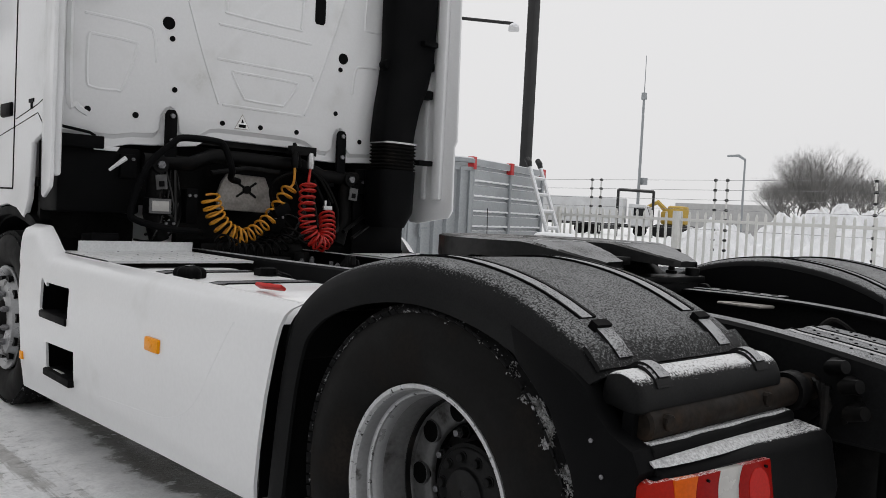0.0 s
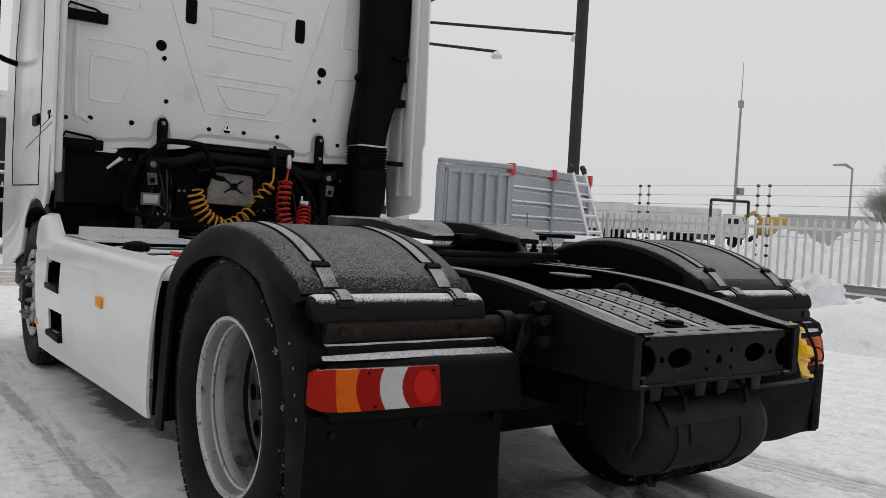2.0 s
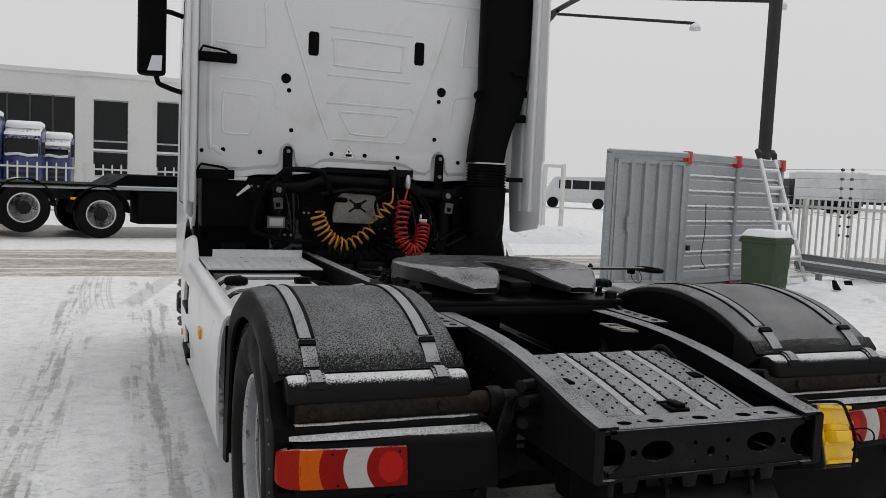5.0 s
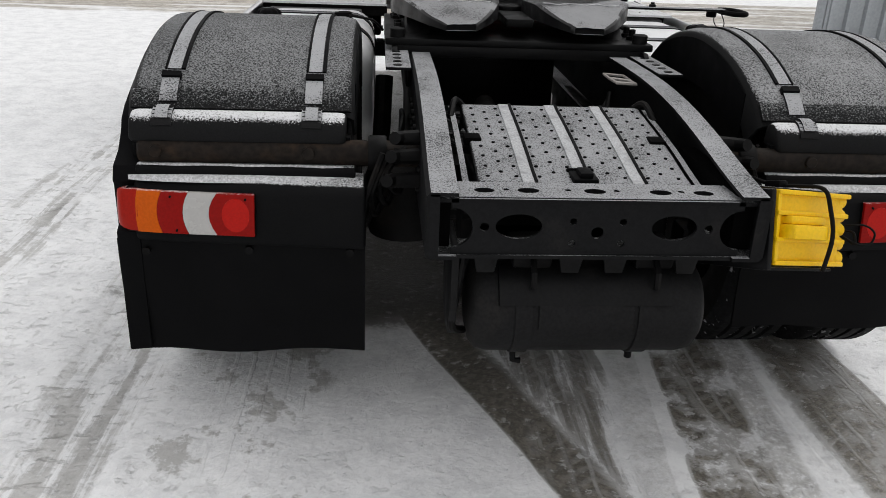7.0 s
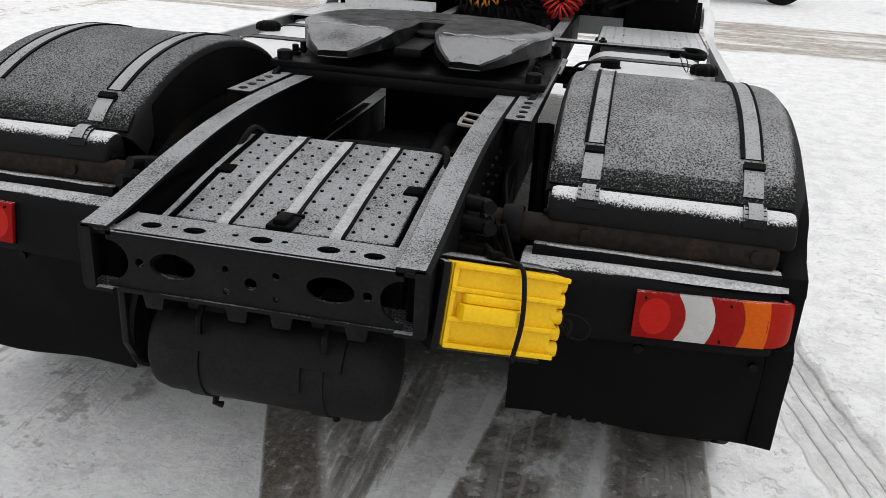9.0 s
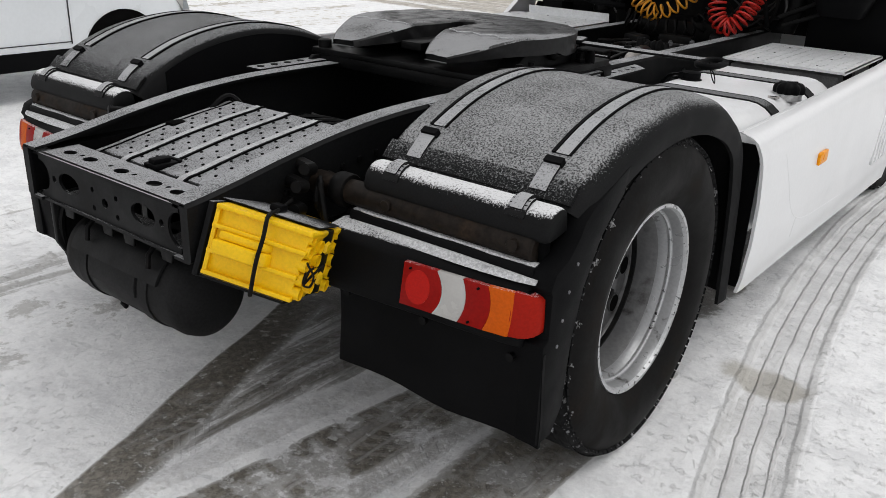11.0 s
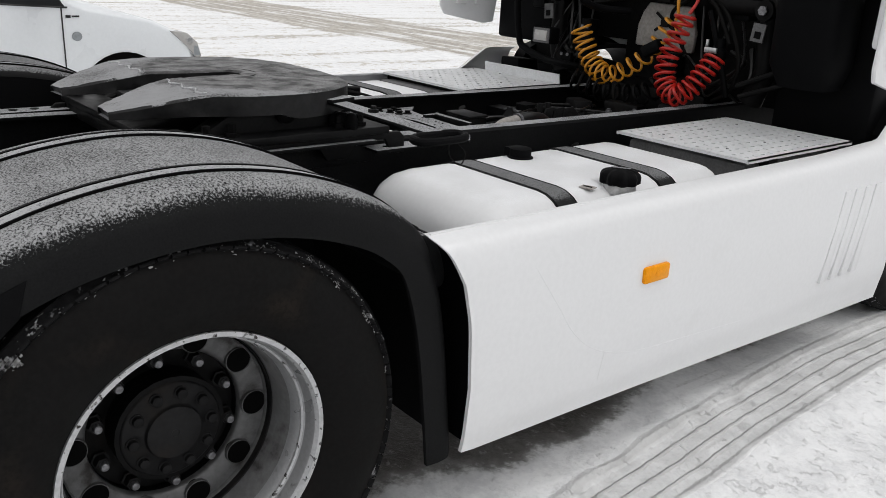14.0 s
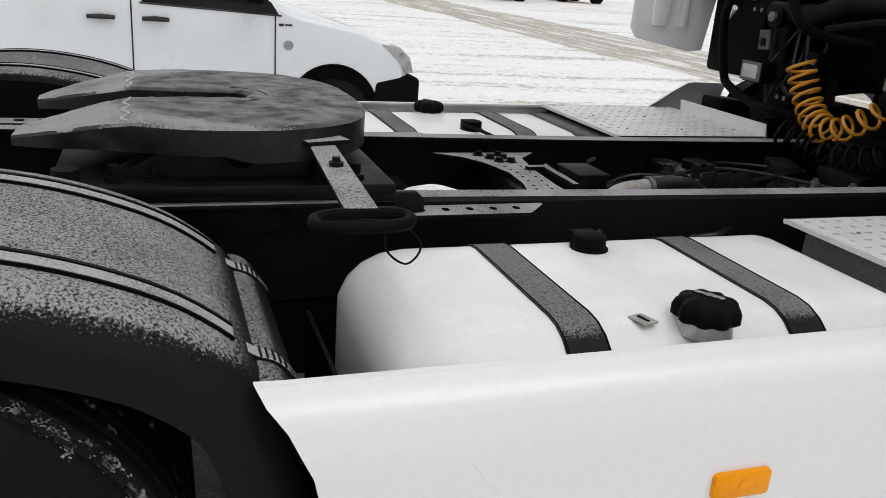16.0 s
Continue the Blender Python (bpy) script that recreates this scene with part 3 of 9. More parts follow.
# ---- mudguards and rear panels ----
def mudguard(side, flap_z):
    def fin(s):
        return s if side > 0 else s.mirror()
    line = arc_line(4)
    k = 0.0 if side > 0 else -0.012

    def lean(s):
        """The lamp panel curves round towards the wheel at its outer end and overhangs at its foot."""
        s.v = [(x, y + 0.043 + 0.085 * (x - 0.85) + 0.5 * max(0.0, x - 1.06) ** 2 + 0.16 * (z - 0.745), z) for x, y, z in s.v]
        return s
    sec = [(1.238 + k, -0.105), (1.246 + k, -0.07), (1.246 + k, -0.044), (1.240 + k, -0.032), (1.210, -0.004), (1.195, 0.006), (1.16, 0.012), (0.64, 0.012), (0.605, 0.004), (0.592, -0.012), (0.590, -0.10),
           (0.598, -0.10), (0.600, -0.016), (0.64, 0.002), (1.16, 0.002), (1.200 + k, -0.006), (1.226 + k, -0.02), (1.226 + k, -0.105)]
    top = part("mudguard", fin(sweep(line, sec)), "plastic_frosted" if side > 0 else "plastic_snow", truck, "black plastic rear mudguard dusted with snow", smooth=50)
    # grooves either side of the straps, raised ribs
    for x in (0.705, 1.105):
        # dusted strap in its groove
        seg = cut(line, -0.42, 0.575)
        part("mudguard_strap", fin(sweep(seg, [(x - 0.019, 0.010), (x - 0.019, 0.016), (x + 0.019, 0.016), (x + 0.019, 0.010)])), "strap", top, "strap groove filled with snow", smooth=50)
        part("strap_edge", fin(sweep(seg, [(x + 0.021, 0.008), (x + 0.021, 0.018), (x + 0.026, 0.018), (x + 0.026, 0.008)])), "plastic", top)
        part("strap_edge", fin(sweep(seg, [(x - 0.031, 0.008), (x - 0.031, 0.018), (x - 0.021, 0.018), (x - 0.021, 0.008)])), "plastic", top)
        tongue = cut(line, -0.51, -0.43)
        part("strap_tongue", fin(sweep(tongue, [(x - 0.024, 0.016), (x - 0.024, 0.023), (x + 0.024, 0.023), (x + 0.024, 0.016)])), "strap", top, "strap end crusted with snow", smooth=50)
        clip = cut(line, -0.455, -0.405)
        part("strap_clip", fin(sweep(clip, [(x - 0.026, 0.008), (x - 0.026, 0.030), (x + 0.026, 0.030), (x + 0.026, 0.008)])), "plastic", top, "black strap clip")
        front = cut(line, 0.50, 0.535)
        part("strap_clip", fin(sweep(front, [(x - 0.026, 0.008), (x - 0.026, 0.028), (x + 0.026, 0.028), (x + 0.026, 0.008)])), "plastic", top)
        tail = [(-0.495, 0.962), (-0.515, 0.930), (-0.535, 0.932), (-0.556, 0.944), (-0.580, 0.940), (-0.603, 0.922)]
        part("rubber_strap", fin(sweep([(p.x, p.y) for p in spline([(a, b, 0) for a, b in tail], 4)], [(x - 0.017, -0.008), (x - 0.017, 0.001), (x + 0.017, 0.001), (x + 0.017, -0.008)])), "strap", top, "ribbed rubber strap with snow")
        rib_line = [(p.x, p.y) for p in spline([(-0.562, 0.943, 0), (-0.580, 0.939, 0), (-0.600, 0.924, 0), (-0.610, 0.906, 0)], 5)]
        part("strap_end", fin(sweep(rib_line, [(x - 0.027, -0.004), (x - 0.027, 0.0035), (x + 0.027, 0.0035), (x + 0.027, -0.004)])), "strap", top, "crusted strap end", smooth=50)
        for i in range(6):
            q = i / 5 * (len(rib_line) - 2)
            ya, za = rib_line[int(q)]
            part("strap_rib", fin(Shape().obox(Matrix.Translation((x, ya - 0.0015, za + 0.0035)) @ Matrix.Rotation(0.5 + 0.09 * i, 4, "X"), 0.050, 0.0026, 0.0026)), "tank_grey", top)
        # the same strap at the front end of the arch, over the front cover
        fore = [(p.x, p.y) for p in spline([(0.572, 0.945, 0), (0.600, 0.922, 0), (0.640, 0.904, 0), (0.672, 0.864, 0)], 4)]
        part("rubber_strap", fin(sweep(fore, [(x - 0.018, -0.006), (x - 0.018, 0.004), (x + 0.018, 0.004), (x + 0.018, -0.006)])), "strap", top, "ribbed rubber strap with snow")
        for i in range(5):
            ya, za = fore[5 + i]
            part("strap_rib", fin(Shape().obox(Matrix.Translation((x, ya + 0.003, za + 0.005)) @ Matrix.Rotation(-0.6 - 0.08 * i, 4, "X"), 0.036, 0.0026, 0.003)), "tank_grey", top)
    # edge seam at the back of the arch
    part("mudguard_lip", fin(sweep(line[1:5], [(0.60, 0.008), (0.60, 0.018), (1.205, 0.018), (1.205, 0.008)])), "plastic_snow", top, smooth=50)
    # inner side wall
    wall = [(y, z - 0.02) for y, z in cut(line, -0.42, 0.56)]
    low = [(y, z - 0.15) for y, z in reversed(wall)]
    part("inner_wall", fin(Shape().prism(wall + low, "x", 0.588, 0.594)), "plastic", top)
    # rounded covers under the rear end of the arch and ahead of its front end
    def cover(name, pts, x0, x1, mat, label):
        cy, cz = sum(p[0] for p in pts) / len(pts), sum(p[1] for p in pts) / len(pts)
        ring = [(p.x, p.y) for p in spline([(a, b, 0) for a, b in pts] + [(*pts[0], 0)], 3)][:-1]
        rows = []
        for d, q in ((0.0, 0.80), (0.004, 0.91), (0.012, 0.98), (0.022, 1.0)):
            rows.append([(x0 + d, cy + (a - cy) * q, cz + (b - cz) * q) for a, b in ring])
        rows += [[(x, a, b) for a, b in ring] for x in np.linspace(x0 + 0.06, x1 - 0.06, 8)]
        for d, q in ((0.022, 1.0), (0.012, 0.98), (0.004, 0.91), (0.0, 0.80)):
            rows.append([(x1 - d, cy + (a - cy) * q, cz + (b - cz) * q) for a, b in ring])
        return part(name, fin(Shape().grid(rows, True)), mat, top, label, smooth=60)
    cover("rear_cover", [(-0.515, 0.868), (-0.520, 0.912), (-0.533, 0.930), (-0.556, 0.938), (-0.580, 0.934), (-0.601, 0.920), (-0.614, 0.898), (-0.619, 0.874), (-0.612, 0.860), (-0.585, 0.856)], 0.612, 1.205 + k, "plastic_cover", "rounded black cover with a bank of snow")
    cover("front_cover", [(0.585, 0.86), (0.582, 0.898), (0.595, 0.915), (0.620, 0.913), (0.645, 0.896), (0.668, 0.863), (0.684, 0.82), (0.690, 0.775), (0.676, 0.755), (0.63, 0.77)], 0.602, 1.19, "plastic_snow", "rounded black cover dusted with snow")
    # side cheek
    cheek = [(-0.30, 1.000), (-0.41, 0.957), (-0.475, 0.928), (-0.512, 0.902), (-0.532, 0.868), (-0.575, 0.825), (-0.632, 0.80), (-0.650, 0.762), (-0.642, 0.75), (-0.642, 0.632), (-0.664, 0.62), (-0.664, 0.59), (-0.660, flap_z + 0.01), (-0.585, flap_z + 0.01),
             (-0.54, 0.40), (-0.533, 0.50), (-0.522, 0.60), (-0.488, 0.72), (-0.42, 0.84), (-0.32, 0.93)]
    part("side_cheek", fin(Shape().prism(cheek, "x", 1.186 + k, 1.2482 + k)), "plastic", top, "black side cheek", 0.003)
    # plate added to keep the gap between arch and skirt black
    part("gap_plate", fin(Shape().box(0.80, 1.258 if side > 0 else 1.226, 0.738, 0.746, 0.31, 0.855)), "plastic", top, "black plate added to close the gap ahead of the wheel")
    ledge = [(-0.555, 0.772), (-0.555, 0.792), (-0.615, 0.806), (-0.636, 0.803), (-0.642, 0.795), (-0.642, 0.765)]
    part("ledge", fin(Shape().prism(ledge, "x", 0.585, 1.188 + k)), "plastic_thick", top, "black ledge with a line of snow", 0.005)
    panel = [(-0.57, 0.765), (-0.665, 0.778), (-0.725, 0.768), (-0.742, 0.75), (-0.745, 0.64), (-0.735, 0.605), (-0.70, 0.592), (-0.57, 0.6)]
    part("lamp_panel", fin(lean(Shape().grid([[(x, y, z) for y, z in panel] for x in np.linspace(0.555, 1.192 + k, 14)], True))), "plastic_thick", top, "black moulded lamp panel", 0.010, 3)
    cres = [(0.60, 0.0, 0.003), (0.66, 0.006, 0.004), (0.75, 0.016, 0.005), (0.86, 0.024, 0.006), (0.98, 0.026, 0.006), (1.08, 0.022, 0.005), (1.16, 0.014, 0.004), (1.205 + k, 0.004, 0.003)]
    rows_c = [[(x, -0.643, 0.7735), (x, -0.643, 0.7755 + h), (x, -0.645 - d * 0.6, 0.7755 + h), (x, -0.650 - d, 0.768)] for x, d, h in cres]
    part("panel_snow", fin(Shape().grid(rows_c, True)), "snow_film", top, "crescent of snow on the lamp panel", smooth=60)
    part("ledge_snow", fin(Shape().tube([(0.62 + 0.055 * i, -0.630 - 0.002 * math.sin(i * 1.7), 0.8035) for i in range(11)], [0.0035 + 0.0012 * abs(math.sin(i * 2.1)) for i in range(11)], 6)), "snow_film", top, "thin line of snow")
    part("wheel_shield", fin(Shape().prism([(-0.575, 0.88), (-0.56, 0.60), (-0.60, flap_z + 0.05), (-0.615, flap_z + 0.05), (-0.585, 0.60), (-0.60, 0.88)], "x", 0.60, 1.19)), "plastic", top)
    flap = Shape()
    rows = []
    for j in range(13):
        z = 0.60 - (0.60 - flap_z) * j / 12
        rows.append([(0.557 + (1.250 + k - 0.557) * i / 12, -0.656 + 0.006 * math.sin(i * 0.9 + j * 0.35) + 0.004 * j / 12, z + (0.006 * math.sin(i * 0.8) if j == 12 else 0)) for i in range(13)])
    rows2 = [[(x, y + 0.011, z) for x, y, z in r] for r in rows]
    n = 13
    flap.grid(rows)
    flap.grid(rows2)
    for edge in ([r[0] for r in rows], [r[-1] for r in rows], rows[0], rows[-1]):
        flap.grid([edge, [(x, y + 0.011, z) for x, y, z in edge]])
    part("mud_flap", fin(flap), "flap", top, "black rubber mud flap, slightly warped")
    for x, z in ((0.60, 0.565), (0.88, 0.57), (1.16, 0.565)):
        part("flap_bolt", fin(Shape().lathe([(0.012, -0.672), (0.011, -0.656)], (x, 0, z), "y", 8)), "under", top)
    for y, z in ((-0.535, 0.80), (-0.565, 0.735), (-0.585, 0.665), (-0.60, 0.60)):
        part("cheek_bolt", fin(Shape().lathe([(0.0055, 1.245 + k), (0.005, 1.2505 + k), (0.002, 1.252 + k)], (0, y, z), "x", 8)), "bolt", top)
    # rear lamp
    lamp = part("rear_lamp", fin(lean(Shape().prism([(-0.70, 0.63), (-0.745, 0.628), (-0.751, 0.636), (-0.751, 0.741), (-0.745, 0.749), (-0.70, 0.748)], "x", 0.850, 1.20))), "plastic", top, "rear lamp cluster with red, clear and amber fields", 0.006)
    z0, z1, yo = 0.636, 0.748, -0.760

    def lens(name, mat, pts, proud=0.0):
        part(name, fin(lean(Shape().prism(pts, "y", yo - proud, -0.745))), mat, lamp, bevel=0.0012)

    def bowed(x0, x1, b0, b1):
        """A field between two bowed joints."""
        zz = [z0 + (z1 - z0) * i / 6 for i in range(7)]
        bow = [1 - (2 * i / 6 - 1) ** 2 for i in range(7)]
        return [(x0 + b0 * w, z) for w, z in zip(bow, zz)] + [(x1 + b1 * w, z) for w, z in reversed(list(zip(bow, zz)))]
    lens("red_field", "red_lens", bowed(0.852, 0.9518, 0.0, 0.022))
    lens("clear_field", "clear", bowed(0.9522, 1.0278, 0.022, 0.016))
    lens("red_field", "red_lens", bowed(1.0282, 1.0988, 0.016, 0.014))
    lens("amber_field", "amber", bowed(1.0992, 1.1655, 0.014, 0.006))
    rows_l = []
    for x, dy, dz_ in ((1.1655, 0.0, 0.0), (1.190, 0.0005, 0.0008), (1.208, 0.004, 0.003), (1.221, 0.012, 0.007), (1.229, 0.024, 0.012), (1.233, 0.044, 0.018)):
        rows_l.append([(x, yo + dy + 0.006 * abs(i / 4 - 1) ** 4, z0 + dz_ + (z1 - z0 - 2 * dz_) * (i / 8)) for i in range(9)] + [(x, -0.70, z1 - dz_), (x, -0.70, z0 + dz_)])
    part("side_lens", fin(lean(Shape().grid(rows_l, True))), "orange_red", lamp, "wrap-round red side lens", smooth=50)
    # disc of lighter red: the reflector's glow is put into the colour
    part("tail_glow_disc", fin(lean(Shape().prism([(0.902 + 0.037 * math.cos(q * math.pi / 10), (z0 + z1) / 2 + 0.045 * math.sin(q * math.pi / 10)) for q in range(20)], "y", yo - 0.0012, -0.75))), "red_bright", lamp)
    for x, z in ((0.875, z1 - 0.012), (1.075, z1 - 0.012), (1.06, z0 + 0.01)):
        part("lens_screw", fin(lean(Shape().lathe([(0.0032, yo - 0.005), (0.0032, yo)], (x, 0, z), "y", 8))), "plastic", lamp)
    # carrier tube, bolts and pipe clutter beside it
    part("carrier_tube", fin(Shape().lathe([(0.034, 0.41), (0.036, 0.42), (0.036, 1.165), (0.030, 1.172)], (0, -0.596, 0.836), "x", 20)), "rust", top, "brown rusty carrier tube")
    for x in (0.712, 1.12):
        part("tube_bolt", fin(Shape().lathe([(0.015, -0.640), (0.017, -0.638), (0.017, -0.622)], (x, 0, 0.842), "y", 10)), "rust", top)
    part("tube_clamp", fin(Shape().lathe([(0.047, 0.50), (0.050, 0.505), (0.050, 0.545), (0.047, 0.55)], (0, -0.596, 0.836), "x", 18)), "under", top)


mudguard(1, 0.325)
mudguard(-1, 0.245)


def plate_with_holes(x0, x1, z0, z1, holes, nx=86, nz=20):
    """A plate in the x-z plane from small cells, open where an ellipse (x, z, a, b) lies; edges are pulled to the ellipses."""
    xs, zs = np.linspace(x0, x1, nx), np.linspace(z0, z1, nz)
    pts, faces = [], []
    for z in zs:
        for x in xs:
            px, pz = x, z
            for hx, hz, a, b in holes:
                u, w = (px - hx) / a, (pz - hz) / b
                r = math.hypot(u, w)
                cell = 0.75 * max((x1 - x0) / nx / a, (z1 - z0) / nz / b)
                if 1e-6 < r and abs(r - 1) < cell:
                    px, pz = hx + u / r * a, hz + w / r * b
            pts.append((px, pz))
    for j in range(nz - 1):
        for i in range(nx - 1):
            q = (j * nx + i, j * nx + i + 1, (j + 1) * nx + i + 1, (j + 1) * nx + i)
            cx, cz = sum(pts[k][0] for k in q) / 4, sum(pts[k][1] for k in q) / 4
            if all(math.hypot((cx - hx) / a, (cz - hz) / b) > 0.98 for hx, hz, a, b in holes):
                faces.append(q)
    return pts, faces


def solid(pts, faces, place, thick):
    """Gives cells a thickness along the plate's normal; place maps (a, b, depth) to a point."""
    n = len(pts)
    v = [place(a, b, 0) for a, b in pts] + [place(a, b, thick) for a, b in pts]
    f = list(faces) + [tuple(k + n for k in reversed(q)) for q in faces]
    count = {}
    for q in faces:
        for i in range(4):
            e = (q[i], q[(i + 1) % 4])
            count[frozenset(e)] = count.get(frozenset(e), []) + [e]
    for es in count.values():
        if len(es) == 1:
            a, b = es[0]
            f.append((a, b, b + n, a + n))
    return Shape().add(v, f)


# ---- chassis frame ----
RAIL_TOP = [(-1.045, 0.872), (-0.98, 0.880), (-0.86, 0.90), (-0.70, 0.930), (-0.5, 0.960), (-0.3, 0.978), (-0.1, 0.985), (0.2, 0.984), (1.0, 0.972), (2.0, 0.960), (2.9, 0.955), (3.6, 0.955)]
RAIL_LOW = [(-1.045, 0.706), (-0.86, 0.705), (-0.6, 0.705), (-0.3, 0.70), (0.0, 0.70), (1.0, 0.71), (2.0, 0.73), (2.9, 0.74), (3.6, 0.74)]
for s in (1, -1):
    top_l = [(p.x, p.y) for p in spline([(a, b, 0) for a, b in RAIL_TOP], 3)]
    ys = [p[0] for p in top_l]
    low_l = [(y, float(np.interp(y, [p[0] for p in RAIL_LOW], [p[1] for p in RAIL_LOW]))) for y in ys]
    xo, xi, t = s * 0.412, s * 0.337, s * 0.010
    rows = []
    for (y, z1), (_, z0) in zip(top_l, low_l):
        rows.append([(xi, y, z1), (xo - t, y, z1), (xo, y, z1 - 0.010), (xo, y, z0 + 0.010), (xo - t, y, z0), (xi, y, z0), (xi, y, z0 + 0.009), (xo - t, y, z0 + 0.009), (xo - t, y, z1 - 0.009), (xi, y, z1 - 0.009)])
    rail = part("frame_rail", Shape().grid(rows, True), "frame_snowy", truck, "black chassis rail with snow on its top flange", smooth=40)
    for i in range(9):
        for j, dz in enumerate((0.10, 0.165)):
            y = -0.72 + i * 0.075 + (0.03 if j else 0)
            z = float(np.interp(y, ys, [p[1] for p in top_l])) - dz
            part("rail_bolt", Shape().lathe([(0.010, xo), (0.009, xo + s * 0.008), (0.004, xo + s * 0.009)], (0, y, z), "x", 8), "under", rail)
    part("side_bracket", Shape().prism([(0.02, 0.962), (0.9, 0.962), (0.98, 0.945), (0.98, 0.90), (0.02, 0.90)], "x", s * 0.415, s * 0.43), "frame", rail, bevel=0.004)
    # perforated angle of the fifth wheel's sub-frame
    y0, y1 = -0.10, 0.95
    part("sub_frame_angle", Shape().box(min(s * 0.416, s * 0.50), max(s * 0.416, s * 0.50), y0, y1, 0.978, 0.988), "frame_snowy", rail, "perforated mounting angle", 0.002)
    for i in range(15):
        y = y0 + 0.04 + i * (y1 - y0 - 0.08) / 14
        if 0.22 < y < 0.92:
            continue
        # dark discs stand for the shaded slots, which are not cut
        part("angle_slot", Shape().lathe([(0.0, 0.985), (0.015, 0.985), (0.015, 0.9905), (0.0, 0.9902)], (s * 0.46, y, 0), "z", 12), "under", rail)
    # its lower front end, tapered and perforated
    tail = solid(*plate_with_holes(0.0, 1.0, 0.0, 1.0, [(0.14 + 0.135 * i, 0.45, 0.022, 0.17) for i in range(6)], 64, 16), lambda a, b, d: (s * (0.416 + 0.084 * b * min(1.0, 6.5 * (1.0 - a) + 0.12)), 0.95 + 0.47 * a, 0.952 - d), 0.008)
    part("angle_end", tail, "frame_snowy", rail, "tapered perforated end of the angle", smooth=30)
    # end gusset
    # solid black block stands for the shade inside the open rail
    part("rail_shade_block", Shape().box(min(s * 0.35, s * 0.400), max(s * 0.35, s * 0.400), -0.985, -0.55, 0.716, 0.858), "hole", rail)
    part("rail_end", Shape().prism([(-1.045, 0.715), (-1.045, 0.868), (-1.036, 0.868), (-1.036, 0.715)], "x", s * 0.38, s * 0.402), "frame", rail)

# rear cross member: a channel with oval and round holes
ZT, ZB = 0.856, 0.706


cross = part("rear_crossmember", solid(*plate_with_holes(-0.352, 0.352, ZB, ZT, [(-0.190, 0.786, 0.056, 0.031), (0.187, 0.786, 0.056, 0.031), (-0.272, 0.784, 0.011, 0.011), (0.272, 0.784, 0.011, 0.011), (-0.352, 0.782, 0.052, 0.050), (0.352, 0.782, 0.052, 0.050),
             (0.0, 0.772, 0.015, 0.015), (-0.06, 0.80, 0.009, 0.009), (0.06, 0.80, 0.009, 0.009), (-0.06, 0.745, 0.009, 0.009), (0.06, 0.745, 0.009, 0.009)], 100, 24), lambda a, b, d: (a, -1.030 + d, b), 0.009),
             "frame", truck, "black rear crossmember with oval and round holes", smooth=30)
part("crossmember_top", solid(*plate_with_holes(-0.335, 0.335, -1.036, -0.905, [(-0.270, -0.970, 0.025, 0.018), (-0.163, -0.968, 0.027, 0.019), (0.0, -0.968, 0.027, 0.019), (0.162, -0.970, 0.027, 0.019), (0.269, -0.971, 0.025, 0.018),
             (-0.216, -0.962, 0.008, 0.008), (-0.065, -0.962, 0.008, 0.008), (0.055, -0.962, 0.008, 0.008), (0.216, -0.962, 0.008, 0.008)], 90, 22), lambda a, b, d: (a, b, ZT - d), 0.009), "frame_snowy", cross, "snow-dusted top flange", smooth=30)
part("crossmember_foot", Shape().box(-0.335, 0.335, -1.036, -0.93, ZB, ZB + 0.009), "frame", cross)
for s in (1, -1):
    part("crossmember_ear", Shape().prism([(s * 0.335, -1.030), (s * 0.335, -0.905), (s * 0.402, -0.85), (s * 0.402, -1.030)], "z", ZT - 0.012, ZT - 0.003), "frame_snowy", cross)
    part("crossmember_ear", Shape().prism([(s * 0.335, -1.030), (s * 0.335, -0.905), (s * 0.402, -0.85), (s * 0.402, -1.030)], "z", ZB + 0.001, ZB + 0.010), "frame", cross)
for y in (0.05, 1.58, 2.3):
    part("crossmember", Shape().box(-0.40, 0.40, y - 0.05, y + 0.05, 0.58 if y < 1 else 0.72, 0.74 if y < 1 else 0.88), "frame", truck, bevel=0.012)
# perforated gusset plate between the rails
def gusset_at(a, b, d):
    # a runs from rail to rail, b across; the plate flares towards both rails
    x = -0.335 + 0.67 * a
    lo = float(np.interp(x, [-0.335, -0.27, -0.18, -0.05, 0.08, 0.2, 0.27, 0.335], [1.36, 1.45, 1.50, 1.53, 1.52, 1.49, 1.45, 1.36]))
    hi = float(np.interp(x, [-0.335, -0.25, -0.1, 0.1, 0.25, 0.335], [1.74, 1.66, 1.635, 1.62, 1.62, 1.70]))
    return (x, lo + (hi - lo) * b, 0.915 - d)


gusset = part("gusset_plate", solid(*plate_with_holes(0.0, 1.0, 0.0, 1.0, [(x, y, 0.012, 0.045) for x in (0.30, 0.36, 0.42, 0.50, 0.58, 0.66, 0.72, 0.79) for y in (0.28, 0.72)], 110, 30), gusset_at, 0.008), "frame_snowy", truck, "flared perforated gusset plate dusted with snow", smooth=30)
for a, b in ((0.06, 0.35), (0.07, 0.6), (0.13, 0.40), (0.13, 0.64), (0.20, 0.42), (0.21, 0.66), (0.87, 0.3), (0.87, 0.6), (0.93, 0.35), (0.93, 0.62)):
    x, y, z = gusset_at(a, b, 0)
    part("gusset_bolt", Shape().lathe([(0.019, z - 0.001), (0.019, z + 0.004), (0.013, z + 0.005), (0.013, z + 0.015), (0.0, z + 0.0155)], (x, y, 0), "z", 10), "under", gusset)
part("gusset_bracket", Shape().box(-0.09, 0.15, 1.655, 1.675, 0.905, 0.93).box(-0.09, -0.07, 1.60, 1.675, 0.917, 0.93), "frame_snowy", gusset, bevel=0.004)
